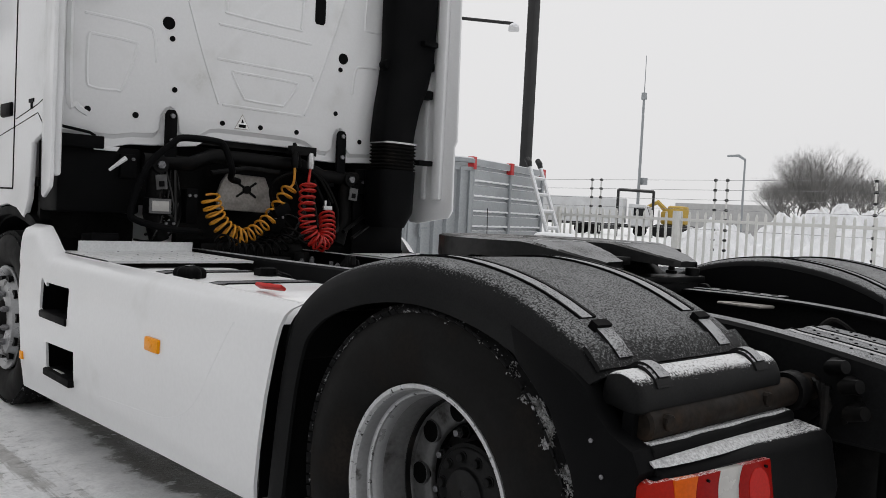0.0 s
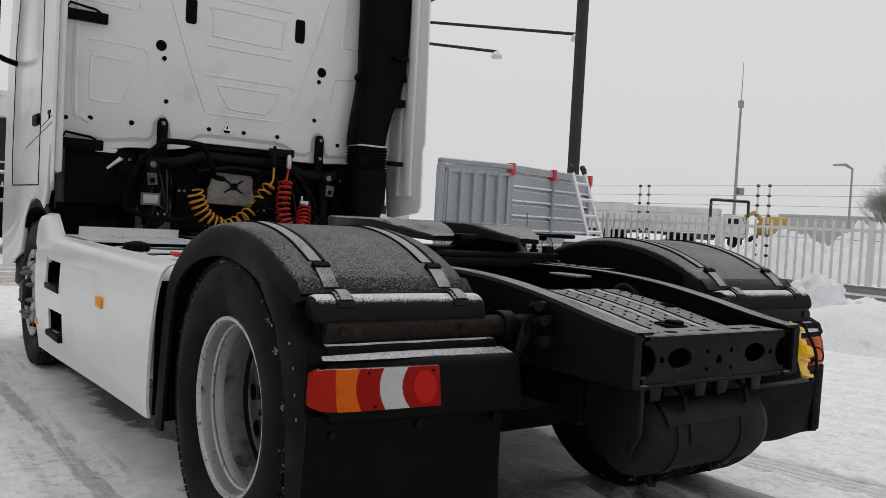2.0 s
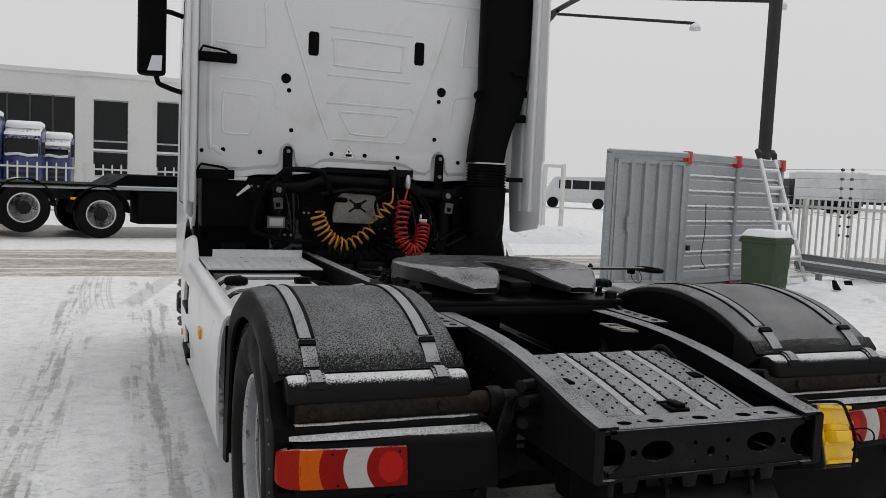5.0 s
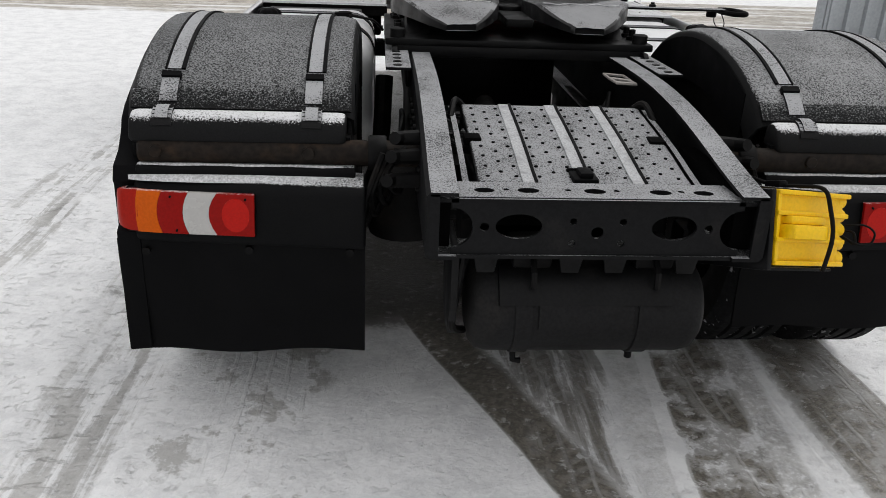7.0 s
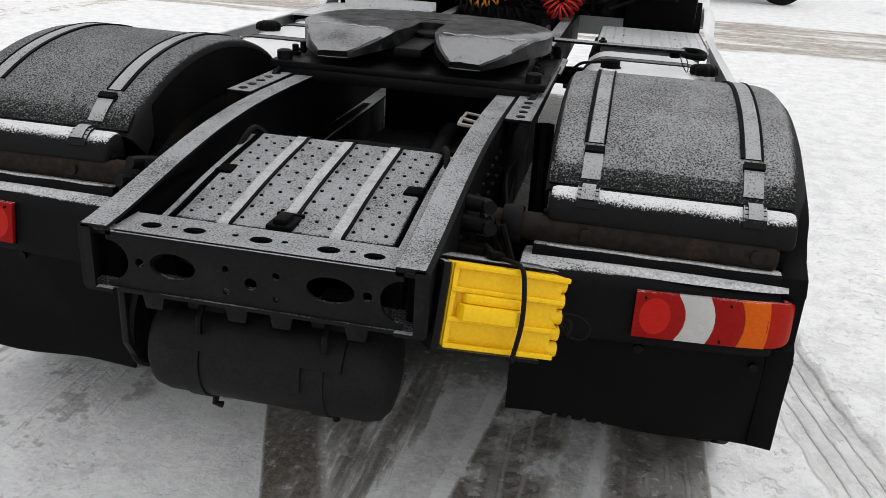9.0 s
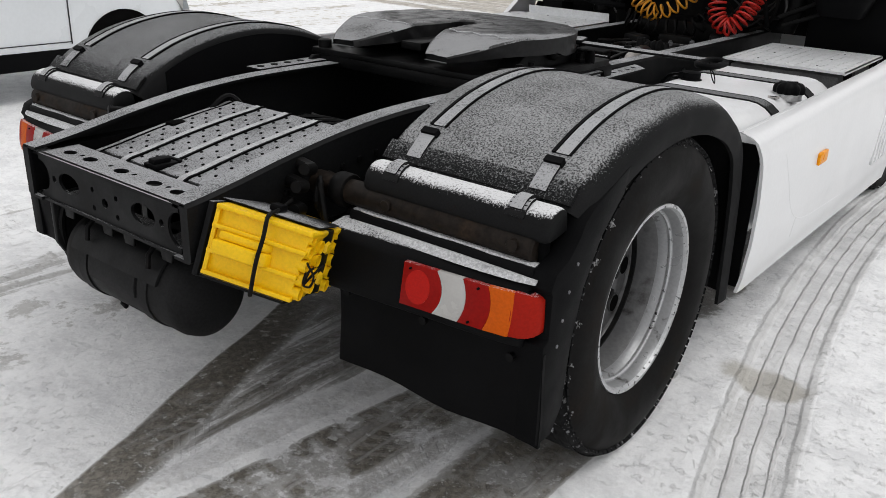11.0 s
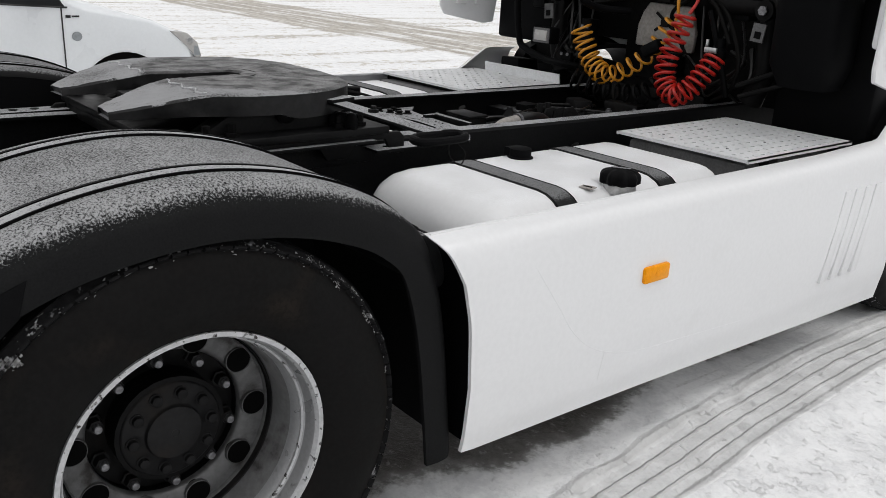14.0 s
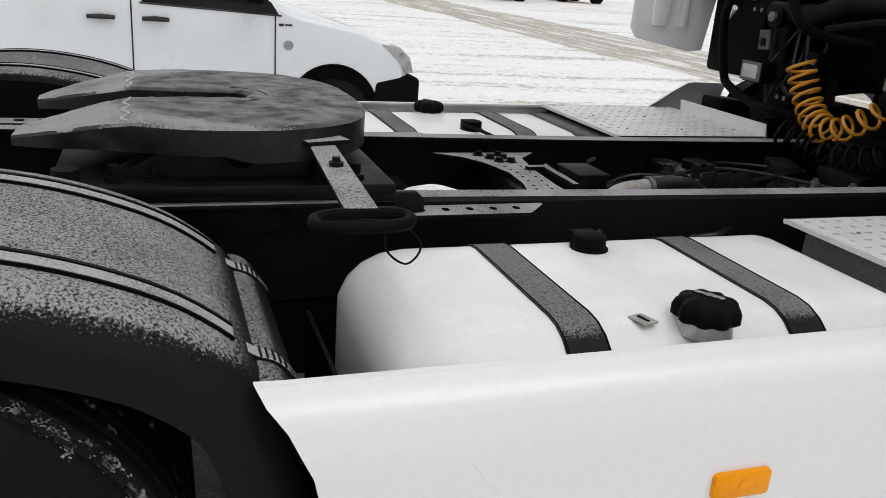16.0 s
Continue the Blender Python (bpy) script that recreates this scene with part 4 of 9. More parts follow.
# black filler, added so the gap ahead of the battery cover stays dark
part("gap_filler", Shape().box(-0.335, 0.335, -0.33, 1.25, 0.54, 0.58).box(-0.30, 0.30, -0.12, 0.28, 0.57, 0.67).box(-0.335, 0.335, 1.20, 1.25, 0.5, 0.84), "under", truck, "black filler added to close the gap between the rails", 0.02)
for s in (1, -1):
    part("filler_cheek", Shape().box(min(s * 0.345, s * 0.40), max(s * 0.345, s * 0.40), -0.33, 1.25, 0.50, 0.72), "under", truck, bevel=0.01)
rnd_c = random.Random(77)
for k in range(7):
    y0c = rnd_c.uniform(-0.28, 0.1)
    part("carrier_cable", Shape().tube(spline([(-0.33, y0c, 0.80), (-0.15, y0c + rnd_c.uniform(-0.05, 0.08), rnd_c.uniform(0.74, 0.82)), (0.08, y0c + rnd_c.uniform(-0.03, 0.1), rnd_c.uniform(0.72, 0.82)), (0.33, y0c + 0.05, 0.78)], 6), rnd_c.choice((0.007, 0.010)), 7), "cable", truck)
for x in (-0.06, 0.17):
    part("valve_head", Shape().box(x - 0.035, x + 0.035, 0.0, 0.07, 0.68, 0.77), "tank_grey", truck, bevel=0.01)
part("level_bracket", Shape().tube([(0.27, -0.02, 0.955), (0.33, -0.06, 0.955), (0.335, -0.12, 0.955), (0.275, -0.10, 0.955), (0.27, -0.02, 0.955)], 0.006, 6).tube([(0.27, 0.06, 0.955), (0.335, 0.03, 0.955), (0.335, -0.06, 0.955), (0.27, -0.02, 0.955), (0.27, 0.06, 0.955)], 0.005, 6), "grey_metal", truck, "pale bent wire bracket")

# ---- battery cover between the rails ----
COVER = [(-0.875, 0.80), (-0.87, 0.838), (-0.80, 0.852), (-0.65, 0.880), (-0.50, 0.902), (-0.38, 0.916), (-0.33, 0.918), (-0.32, 0.85)]
cl = [(p.x, p.y) for p in spline([(a, b, 0) for a, b in COVER], 4)]
cover = None
for i, (a, b) in enumerate(((-0.272, -0.142), (-0.138, 0.0), (0.004, 0.142), (0.146, 0.283))):
    sh = sweep(cl, [(a, -0.02), (a, -0.004), (a + 0.006, 0.0), (b - 0.006, 0.0), (b, -0.004), (b, -0.02)])
    if cover is None:
        cover = part("battery_cover", sh, "cover_dust", truck, "black studded battery cover dusted with snow", smooth=50)
    else:
        part("cover_panel", sh, "cover_dust", cover, smooth=50)
    for y in np.linspace(-0.83, -0.37, 9):
        for k, x in enumerate((a + 0.028, (a + b) / 2, b - 0.028)):
            yy = y + (0.026 if k == 1 else 0)
            if yy > -0.35:
                continue
            z = float(np.interp(yy, [p[0] for p in cl[2:-2]], [p[1] for p in cl[2:-2]]))
            part("stud", Shape().lathe([(0.0055, z - 0.002), (0.005, z + 0.003), (0.002, z + 0.004)], (x, yy, 0), "z", 6), "plastic", cover)
for x in (-0.140, 0.002, 0.144):
    part("cover_groove", sweep(cl[3:-4], [(x - 0.018, 0.0), (x - 0.018, 0.003), (x + 0.012, 0.003), (x + 0.012, 0.0)]), "groove_snow", cover, "snow-filled groove", smooth=50)
    part("groove_edge", sweep(cl[3:-4], [(x + 0.0125, -0.002), (x + 0.0125, 0.006), (x + 0.020, 0.006), (x + 0.020, -0.002)]), "plastic", cover, smooth=50)
part("cover_latch", Shape().box(-0.030, 0.034, -0.878, -0.80, 0.842, 0.858).box(-0.014, 0.020, -0.872, -0.815, 0.856, 0.872).box(-0.034, 0.038, -0.800, -0.788, 0.845, 0.862), "plastic", cover, "black cover latch", 0.004)
part("battery_box", Shape().box(-0.27, 0.28, -0.74, -0.33, 0.55, 0.80), "under", truck, "black battery box", 0.012)
for s in (1, -1):
    # black blocks on the cover paint the shade of its cut-outs
    part("cover_notch", Shape().box(s * 0.262 - 0.024, s * 0.262 + 0.024, -0.625, -0.565, 0.872, 0.8935), "hole", cover, "black block standing for a shaded notch", 0.006)
    part("cover_hinge", Shape().box(s * 0.285 - 0.02, s * 0.285 + 0.02, -0.62, -0.54, 0.845, 0.872), "plastic", cover, bevel=0.005)
    part("cover_rail", sweep([(p[0], p[1] - 0.012) for p in cl[3:-4]], [(s * 0.302 - 0.008, -0.004), (s * 0.302 - 0.008, 0.006), (s * 0.302 + 0.008, 0.006), (s * 0.302 + 0.008, -0.004)]), "frame_snowy", cover)

# ---- air tank under the tail ----
TK = (0.010, -0.905, 0.532)
tank_prof = [(0.0, -0.308), (0.06, -0.306), (0.100, -0.297), (0.121, -0.28), (0.128, -0.25), (0.128, 0.25), (0.121, 0.28), (0.100, 0.297), (0.06, 0.306), (0.0, 0.308)]
airtank = part("air_tank", Shape().lathe(tank_prof, TK, "x", 48), "tank_grey", truck, "dark grey air tank slung under the rear crossmember", smooth=60)
for x in (-0.17, 0.14):
    part("tank_band", Shape().lathe([(0.128, x - 0.022), (0.133, x - 0.021), (0.133, x + 0.021), (0.128, x + 0.022)], TK, "x", 48, True), "tank_grey", airtank, "steel strap round the tank")
    part("tank_hanger", Shape().box(x - 0.02, x + 0.08, -0.98, -0.86, 0.655, 0.715), "under", airtank, bevel=0.01)
    part("band_bolt", Shape().tube([(x + 0.03, -1.02, 0.62), (x + 0.03, -1.015, 0.66), (x + 0.03, -0.98, 0.69)], 0.008, 6), "under", airtank)
# saddle over the tank, with a tongue between the straps
def tank_sheet(x0, x1, a0, a1, r):
    return Shape().grid([[(xx, TK[1] - rr * math.cos(a), TK[2] + rr * math.sin(a)) for a in np.linspace(a0, a1, 12)] for xx, rr in ((x0, r - 0.006), (x0 + 0.002, r), (x1 - 0.002, r), (x1, r - 0.006))])


part("tank_saddle", tank_sheet(-0.225, 0.215, 0.36, 1.6, 0.137), "frame_bare", airtank, "black saddle bracket over the tank", smooth=50)
part("tank_cover", tank_sheet(-0.125, 0.117, -0.12, 0.37, 0.135), "tank_grey", airtank, "curved cover plate", smooth=50)
part("side_hanger", Shape().prism([(-1.02, 0.72), (-0.80, 0.72), (-0.80, 0.56), (-0.86, 0.47), (-0.97, 0.47), (-1.02, 0.56)], "x", -0.345, -0.325), "frame_bare", airtank, "black hanger plate beside the tank", 0.006)
for x in (-0.26, -0.05, 0.06, 0.24):
    part("saddle_leg", Shape().prism([(x - 0.035, 0.72), (x + 0.035, 0.72), (x + 0.022, 0.655), (x - 0.022, 0.655)], "y", -1.005, -0.995), "frame_bare", airtank, bevel=0.004)
part("tank_drain", Shape().tube([(-0.16, -0.91, 0.39), (-0.16, -0.92, 0.365), (-0.14, -0.92, 0.362)], 0.009, 8), "under", airtank)
part("tank_drain", Shape().tube([(0.16, -0.90, 0.39), (0.16, -0.90, 0.362)], 0.010, 8), "under", airtank)
part("tank_pipe", Shape().tube(spline([(-0.30, -0.93, 0.46), (-0.335, -0.98, 0.50), (-0.325, -1.0, 0.62), (-0.31, -0.98, 0.71)], 6), 0.011, 8), "under", airtank)
part("valve_block", Shape().box(-0.30, 0.25, -0.74, -0.62, 0.52, 0.70).box(0.30, 0.38, -0.80, -0.70, 0.6, 0.7), "under", truck, "dirty valve block", 0.02)

# ---- pipes and connectors beside the rails ----
for s in (1, -1):
    for i, (y, z, dx) in enumerate(((-0.70, 0.86, 0.06), (-0.66, 0.90, 0.05), (-0.72, 0.80, 0.07), (-0.56, 0.84, 0.05))):
        part("pipe_union", Shape().tube([(s * 0.415, y, z), (s * (0.415 + dx), y - 0.01, z), (s * (0.43 + dx), y - 0.05, z + 0.01)], [0.022, 0.02, 0.017], 10), "under", truck)
    for k in range(4):
        pts = [(s * (0.45 + 0.02 * k), -0.62 - 0.02 * k, 0.86), (s * (0.50 + 0.02 * k), -0.68, 0.80 - 0.03 * k), (s * (0.46 + 0.03 * k), -0.52, 0.70 - 0.03 * k), (s * 0.45, -0.2, 0.74 + 0.02 * k), (s * 0.44, 0.1, 0.80)]
        part("air_line", Shape().tube(spline(pts, 6), 0.009, 7), "under", truck)
    pts = [(s * 0.31, -0.42, 0.90), (s * 0.29, -0.35, 0.94), (s * 0.25, -0.3, 0.88), (s * 0.27, -0.2, 0.80)]
    part("cable_loop", Shape().tube(spline(pts, 6), 0.010, 7), "under", truck)
for k in range(5):
    pts = [(-0.3 + 0.06 * k, -0.2, 0.80 + 0.01 * k), (-0.1 + 0.08 * k, -0.12, 0.86), (0.15 + 0.03 * k, -0.02, 0.83), (0.31, 0.1, 0.80 + 0.02 * k)]
    part("slack_cable", Shape().tube(spline(pts, 6), 0.009, 7), "under", truck)

# ---- fifth wheel ----
FZ = 1.155


def fifth_z(y):
    return FZ if y >= 0.42 else FZ - 0.064 * ((0.42 - y) / 0.28) ** 1.15




def plate_half(s, z_low):
    """One half of the coupling plate: a fan of strips between its inner and outer edge."""
    inner = [(0.0, 0.71), (0.04, 0.695), (0.05, 0.66), (0.05, 0.58), (0.062, 0.46), (0.08, 0.38), (0.105, 0.305), (0.138, 0.235), (0.178, 0.168)]
    outer = [(0.0, 1.005), (0.20, 0.99), (0.36, 0.92), (0.46, 0.76), (0.472, 0.56), (0.43, 0.42), (0.385, 0.32), (0.345, 0.24), (0.285, 0.163)]
    inner = [(p.x, p.y) for p in spline([(a, b, 0) for a, b in inner], 7)]
    outer = [(p.x, p.y) for p in spline([(a, b, 0) for a, b in outer], 7)]
    rows_t = []
    for (a, b), (c, d) in zip(inner, outer):
        r = []
        for k in range(29):
            w = k / 28
            x, y = s * (a + (c - a) * w), b + (d - b) * w
            # smeared grease: lumps and swirls round the king pin
            ang, rad = math.atan2(y - 0.62, x), math.hypot(x, y - 0.62)
            lump_ = 0.0022 * noise.noise(Vector((x * 26, y * 26, 0.0))) + 0.0018 * noise.noise(Vector((rad * 70, ang * 3.0, 5.0)))
            r.append((x, y, fifth_z(y) - (0.006 if k in (0, 28) else -lump_)))

        def thick(y):
            return float(np.interp(y, [0.16, 0.42, 0.62, 0.66], [0.016, z_low, z_low, z_low + 0.016]))
        rows_t.append([(r[0][0], r[0][1], r[0][2] - thick(r[0][1]))] + r + [(r[-1][0], r[-1][1], r[-1][2] - thick(r[-1][1]))])
    sh = Shape().grid(rows_t)
    for e in (rows_t[-1],):
        sh.add([(x, y, z) for x, y, z in e] + [(x, y + 0.012, e[0][2]) for x, y, z in e], [(i, i + 1, i + 1 + len(e), i + len(e)) for i in range(len(e) - 1)])
    under = [[(r[0][0], r[0][1], r[0][2]), (r[-1][0], r[-1][1], r[-1][2])] for r in rows_t]
    sh.grid(under)
    return sh


fifth = part("fifth_wheel", plate_half(1, 0.058), "fifth", truck, "greased black fifth wheel coupling plate with snow on its ramps", smooth=28)
part("plate_half", plate_half(-1, 0.058), "fifth", fifth, smooth=28)
for s in (1, -1):
    ridge = [(s * (0.10 + 0.027 * i), 0.405 + 0.010 * math.sin(i * 1.7 + s), fifth_z(0.405 + 0.010 * math.sin(i * 1.7 + s)) + 0.001) for i in range(12)]
    part("ramp_ridge", Shape().tube(ridge, [0.0012 + 0.0028 * abs(math.sin(i * 1.3 + s)) for i in range(12)], 6), "groove_snow", fifth, "ragged ridge of snow above the ramp")
    ped = [(0.33, 1.005), (0.96, 1.005), (0.82, 1.10), (0.78, 1.125), (0.52, 1.125), (0.47, 1.09)]
    part("pedestal", Shape().prism(ped, "x", s * 0.33, s * 0.42), "frame_bare", fifth, "black cast pedestal", 0.012)
    beam = [(0.22, 1.004), (0.20, 0.985), (0.20, 0.93), (0.27, 0.93), (0.30, 0.972), (0.335, 0.982), (0.42, 0.982), (0.455, 0.972), (0.485, 0.93), (0.56, 0.93), (0.59, 0.972), (0.625, 0.982), (0.71, 0.982), (0.745, 0.972), (0.775, 0.93), (0.85, 0.93), (0.88, 0.972), (0.915, 0.982), (1.00, 0.982), (1.03, 0.93), (1.08, 0.93), (1.08, 0.985), (1.06, 1.004)]
    part("bearer_beam", Shape().prism(beam, "x", s * 0.455, s * 0.475), "frame_bare", fifth, "black bearer with arched cut-outs", 0.004)
    part("pivot_pin", Shape().lathe([(0.035, s * 0.31), (0.035, s * 0.44), (0.02, s * 0.45)], (0, 0.65, 1.09), "x", 16), "under", fifth)
    for y in (0.38, 0.46, 0.83, 0.91):
        part("mount_bolt", Shape().lathe([(0.022, 1.03), (0.022, 1.045), (0.013, 1.046), (0.013, 1.07), (0.006, 1.072)], (s * 0.452, y, 0), "z", 6), "under", fifth)
    part("base_corner", Shape().lathe([(0.028, 1.03), (0.028, 1.062), (0.018, 1.066)], (s * 0.455, 0.285, 0), "z", 14), "frame_bare", fifth)
part("base_plate", Shape().box(-0.50, 0.50, 0.25, 1.0, 1.006, 1.032).box(-0.47, 0.47, 0.255, 0.30, 0.965, 1.010), "frame_bare", fifth, "black mounting plate", 0.006)
part("lock_jaw", Shape().lathe([(0.065, 1.085), (0.075, 1.09), (0.075, 1.12), (0.06, 1.125)], (0, 0.66, 0), "z", 20).box(-0.05, 0.05, 0.30, 0.58, 1.075, 1.105), "under", fifth, "locking jaw", 0.004)
for r_ in (0.12,):
    # concentric grease grooves
    ring = [(r_ * math.cos(a), 0.64 + r_ * math.sin(a), FZ - 0.0010) for a in np.linspace(0.4, math.pi - 0.3, 24)]
    part("grease_groove", Shape().tube(ring, 0.0024, 5), "under", fifth)
# release handle with its loop, lying towards the side
loop_c = Vector((1.008, 0.795, 1.105))
loop = []
for k in range(33):
    a = 2 * math.pi * k / 32
    ca, sa = math.cos(a), math.sin(a)
    loop.append(loop_c + Vector((0.040 * math.copysign(abs(sa) ** 0.8, sa), 0.084 * math.copysign(abs(ca) ** 0.6, ca) - 0.012 * sa, 0.0)))
part("release_handle", Shape().tube(loop, 0.0115, 10), "plastic", fifth, "black release handle loop")
part("handle_wire", Shape().tube(spline([(0.98, 0.85, 1.10), (1.00, 0.84, 1.05), (1.00, 0.88, 1.02), (0.98, 0.91, 1.05), (0.96, 0.86, 1.10)], 6), 0.0022, 5), "under", fifth)
bar_a, bar_b = Vector((0.44, 0.832, 1.108)), Vector((0.975, 0.80, 1.112))
bar_q = (bar_b - bar_a).to_track_quat("X", "Z").to_matrix().to_4x4()
part("lock_arm", Shape().obox(Matrix.Translation((bar_a + bar_b) / 2) @ bar_q, (bar_b - bar_a).length, 0.062, 0.010), "frame_snowy", fifth, "flat locking arm dusted with snow", 0.003)
part("arm_bolt", Shape().lathe([(0.016, 1.112), (0.016, 1.124), (0.009, 1.126), (0.009, 1.134), (0.0, 1.135)], (0.66, 0.82, 0), "z", 6), "frame_bare", fifth)
part("arm_stop", Shape().lathe([(0.020, 1.075), (0.022, 1.08), (0.022, 1.102), (0.018, 1.106), (0.0, 1.106)], (0.945, 0.865, 0), "z", 14), "plastic", fifth, "round rubber stop")
part("arm_link", Shape().obox(Matrix.Translation((0.42, 0.835, 1.118)) @ Matrix.Rotation(0.3, 4, "Z"), 0.075, 0.11, 0.012), "frame_snowy", fifth, "snowy link plate", 0.003)
for x, y in ((0.42, 0.83), (0.45, 0.845), (0.48, 0.86)):
    part("rubber_knob", Shape().lathe([(0.016, 1.02), (0.021, 1.03), (0.021, 1.06), (0.014, 1.078), (0.0, 1.082)], (x, y, 0), "z", 12), "plastic", fifth)
part("arm_bracket", Shape().box(0.06, 0.16, 0.86, 1.0, 1.082, 1.12), "fifth", fifth, bevel=0.006)
part("bellow_cap", Shape().lathe([(0.095, 0.86), (0.10, 0.90), (0.085, 0.93), (0.04, 0.945), (0.0, 0.947)], (0.22, 1.19, -0.002), "z", 24), "label_white", truck, "snow-capped round air bellow head")


# ---- fuel tanks ----
def fuel_tank(s, y0, y1, z1, cap_y):
    x0, x1, z0, r = 0.545, 1.185, 0.36, 0.13
    dz = z1 - 0.968

    def ring(inset, y):
        out = []
        for cx, cz, a0 in ((x1 - r, z1 - r, 0), (x0 + r, z1 - r, 90), (x0 + r, z0 + r, 180), (x1 - r, z0 + r, 270)):
            for k in range(7):
                a = radians(a0 + 90 * k / 6)
                out.append((s * (cx + (r - inset) * math.cos(a)), y, cz + (r - inset) * math.sin(a)))
        return out
    rows = []
    for k in range(6):
        a = radians(90 * k / 5)
        rows.append(ring(0.125 * (1 - math.sin(a)), y0 + 0.15 * (1 - math.cos(a))))
    rows += [ring(0.0, y) for y in (y0 + 0.16, y0 + 0.3, y0 + 0.6, y1 - 0.1)]
    rows += [ring(0.06 * (1 - math.cos(radians(90 * k / 4))), y1 - 0.06 + 0.06 * math.sin(radians(90 * k / 4))) for k in range(5)]
    tank = part("fuel_tank", Shape().grid(rows, True), "white_snow", truck, "white painted fuel tank under a film of snow", smooth=60)
    sy = cap_y - (1.375 if s > 0 else 1.345)
    for y in (1.12 + sy, 1.605 + sy):
        line = []
        for p in ring(-0.004, y)[0:14]:
            line.append(p)
        line = [(s * 1.189, y, 0.5)] + line + [(s * 0.541, y, 0.5)]
        a = [(p[0], p[1] - 0.044, p[2]) for p in line]
        b = [(p[0], p[1] + 0.044, p[2]) for p in line]
        ai = [(p[0] * 0.998, p[1] - 0.044, p[2] - 0.004) for p in line]
        bi = [(p[0] * 0.998, p[1] + 0.044, p[2] - 0.004) for p in line]
        part("tank_strap", Shape().grid([ai, a, b, bi]), "tank_strap", tank, "wide black tank strap dusted with snow", smooth=60)
        # thin black lines stand for the slim shadow along the strap's edges
        for d in (-0.041, 0.041):
            part("strap_shadow_line", Shape().tube([(p[0], y + d, p[2]) for p in line], 0.002, 6), "plastic", tank)
        part("strap_bolt", Shape().tube([(s * 0.53, y, 0.86), (s * 0.50, y, 0.86)], 0.010, 8), "under", tank)
    # filler cap
    knob = []
    cap_c = (s * (1.118 if s > 0 else 1.083), cap_y)
    part("filler_neck", Shape().lathe([(0.056, 0.945), (0.052, 0.970), (0.045, 0.975)], (*cap_c, dz), "z", 24), "chrome", tank, "bare metal filler neck")
    for z, q in ((0.970, 0.90), (0.975, 1.0), (0.994, 1.0), (1.004, 0.93), (1.011, 0.78), (1.015, 0.55), (1.017, 0.3), (1.017, 0.0)):
        z += dz
        knob.append([(cap_c[0] + q * (0.060 + 0.0055 * math.cos(9 * a)) * math.cos(a), cap_c[1] + q * (0.060 + 0.0055 * math.cos(9 * a)) * math.sin(a), z) for a in np.linspace(0, 2 * math.pi, 72, endpoint=False)])
    part("filler_cap", Shape().grid(knob, True), "plastic", tank, "ribbed black filler cap")
    part("cap_lock", Shape().lathe([(0.011, 1.012), (0.011, 1.020), (0.0, 1.020)], (*cap_c, dz), "z", 10).obox(Matrix.Translation((*cap_c, 1.017 + dz)) @ Matrix.Rotation(0.6, 4, "Z"), 0.06, 0.014, 0.006), "cover_dust", tank, bevel=0.002)
    part("sender_cap", Shape().lathe([(0.045, 0.965), (0.045, 0.972), (0.038, 0.975), (0.038, 1.0), (0.03, 1.004), (0.0, 1.004)], (s * 0.70, 1.33 + sy * 1.3, dz), "z", 20).box(s * 0.70 - 0.05, s * 0.70 - 0.02, 1.30 + sy * 1.3, 1.36 + sy * 1.3, 0.97 + dz, 1.0 + dz), "plastic", tank, "black sender unit", smooth=30)
    part("sender_cable", Shape().tube(spline([(s * 0.68, 1.36 + sy, 0.99 + dz), (s * 0.62, 1.42 + sy, 0.975 + dz), (s * 0.55, 1.46 + sy, 0.955 + dz), (s * 0.50, 1.48 + sy, 0.86)], 6), 0.007, 6), "under", tank)
    part("warning_plate", Shape().obox(Matrix.Translation((s * 1.095, 1.32, 0.9665 + dz)) @ Matrix.Rotation(0.3, 4, "Z"), 0.045, 0.035, 0.003), "grey_metal", tank, "small riveted metal plate")
    part("plate_mark", Shape().obox(Matrix.Translation((s * 1.095, 1.32, 0.969 + dz)) @ Matrix.Rotation(0.3, 4, "Z"), 0.028, 0.006, 0.002), "plastic", tank)


fuel_tank(1, 0.83, 1.99, 0.924, 1.44)
fuel_tank(-1, 0.90, 2.10, 0.924, 1.585)
part("red_reflector", Shape().obox(Matrix.Translation((-1.045, 1.03, 0.945)) @ Matrix.Rotation(0.30, 4, "Z") @ Matrix.Rotation(0.5, 4, "Y"), 0.032, 0.12, 0.014), "red_plastic", truck, "small red side marker on the tank", 0.004)


# ---- side skirts ----
def skirt_x(z):
    return float(np.interp(z, [0.20, 0.30, 0.36, 0.5, 0.65, 0.80, 0.88, 0.925, 0.948, 0.957, 1.1], [1.225, 1.238, 1.250, 1.262, 1.266, 1.262, 1.256, 1.244, 1.222, 1.19, 1.19]))


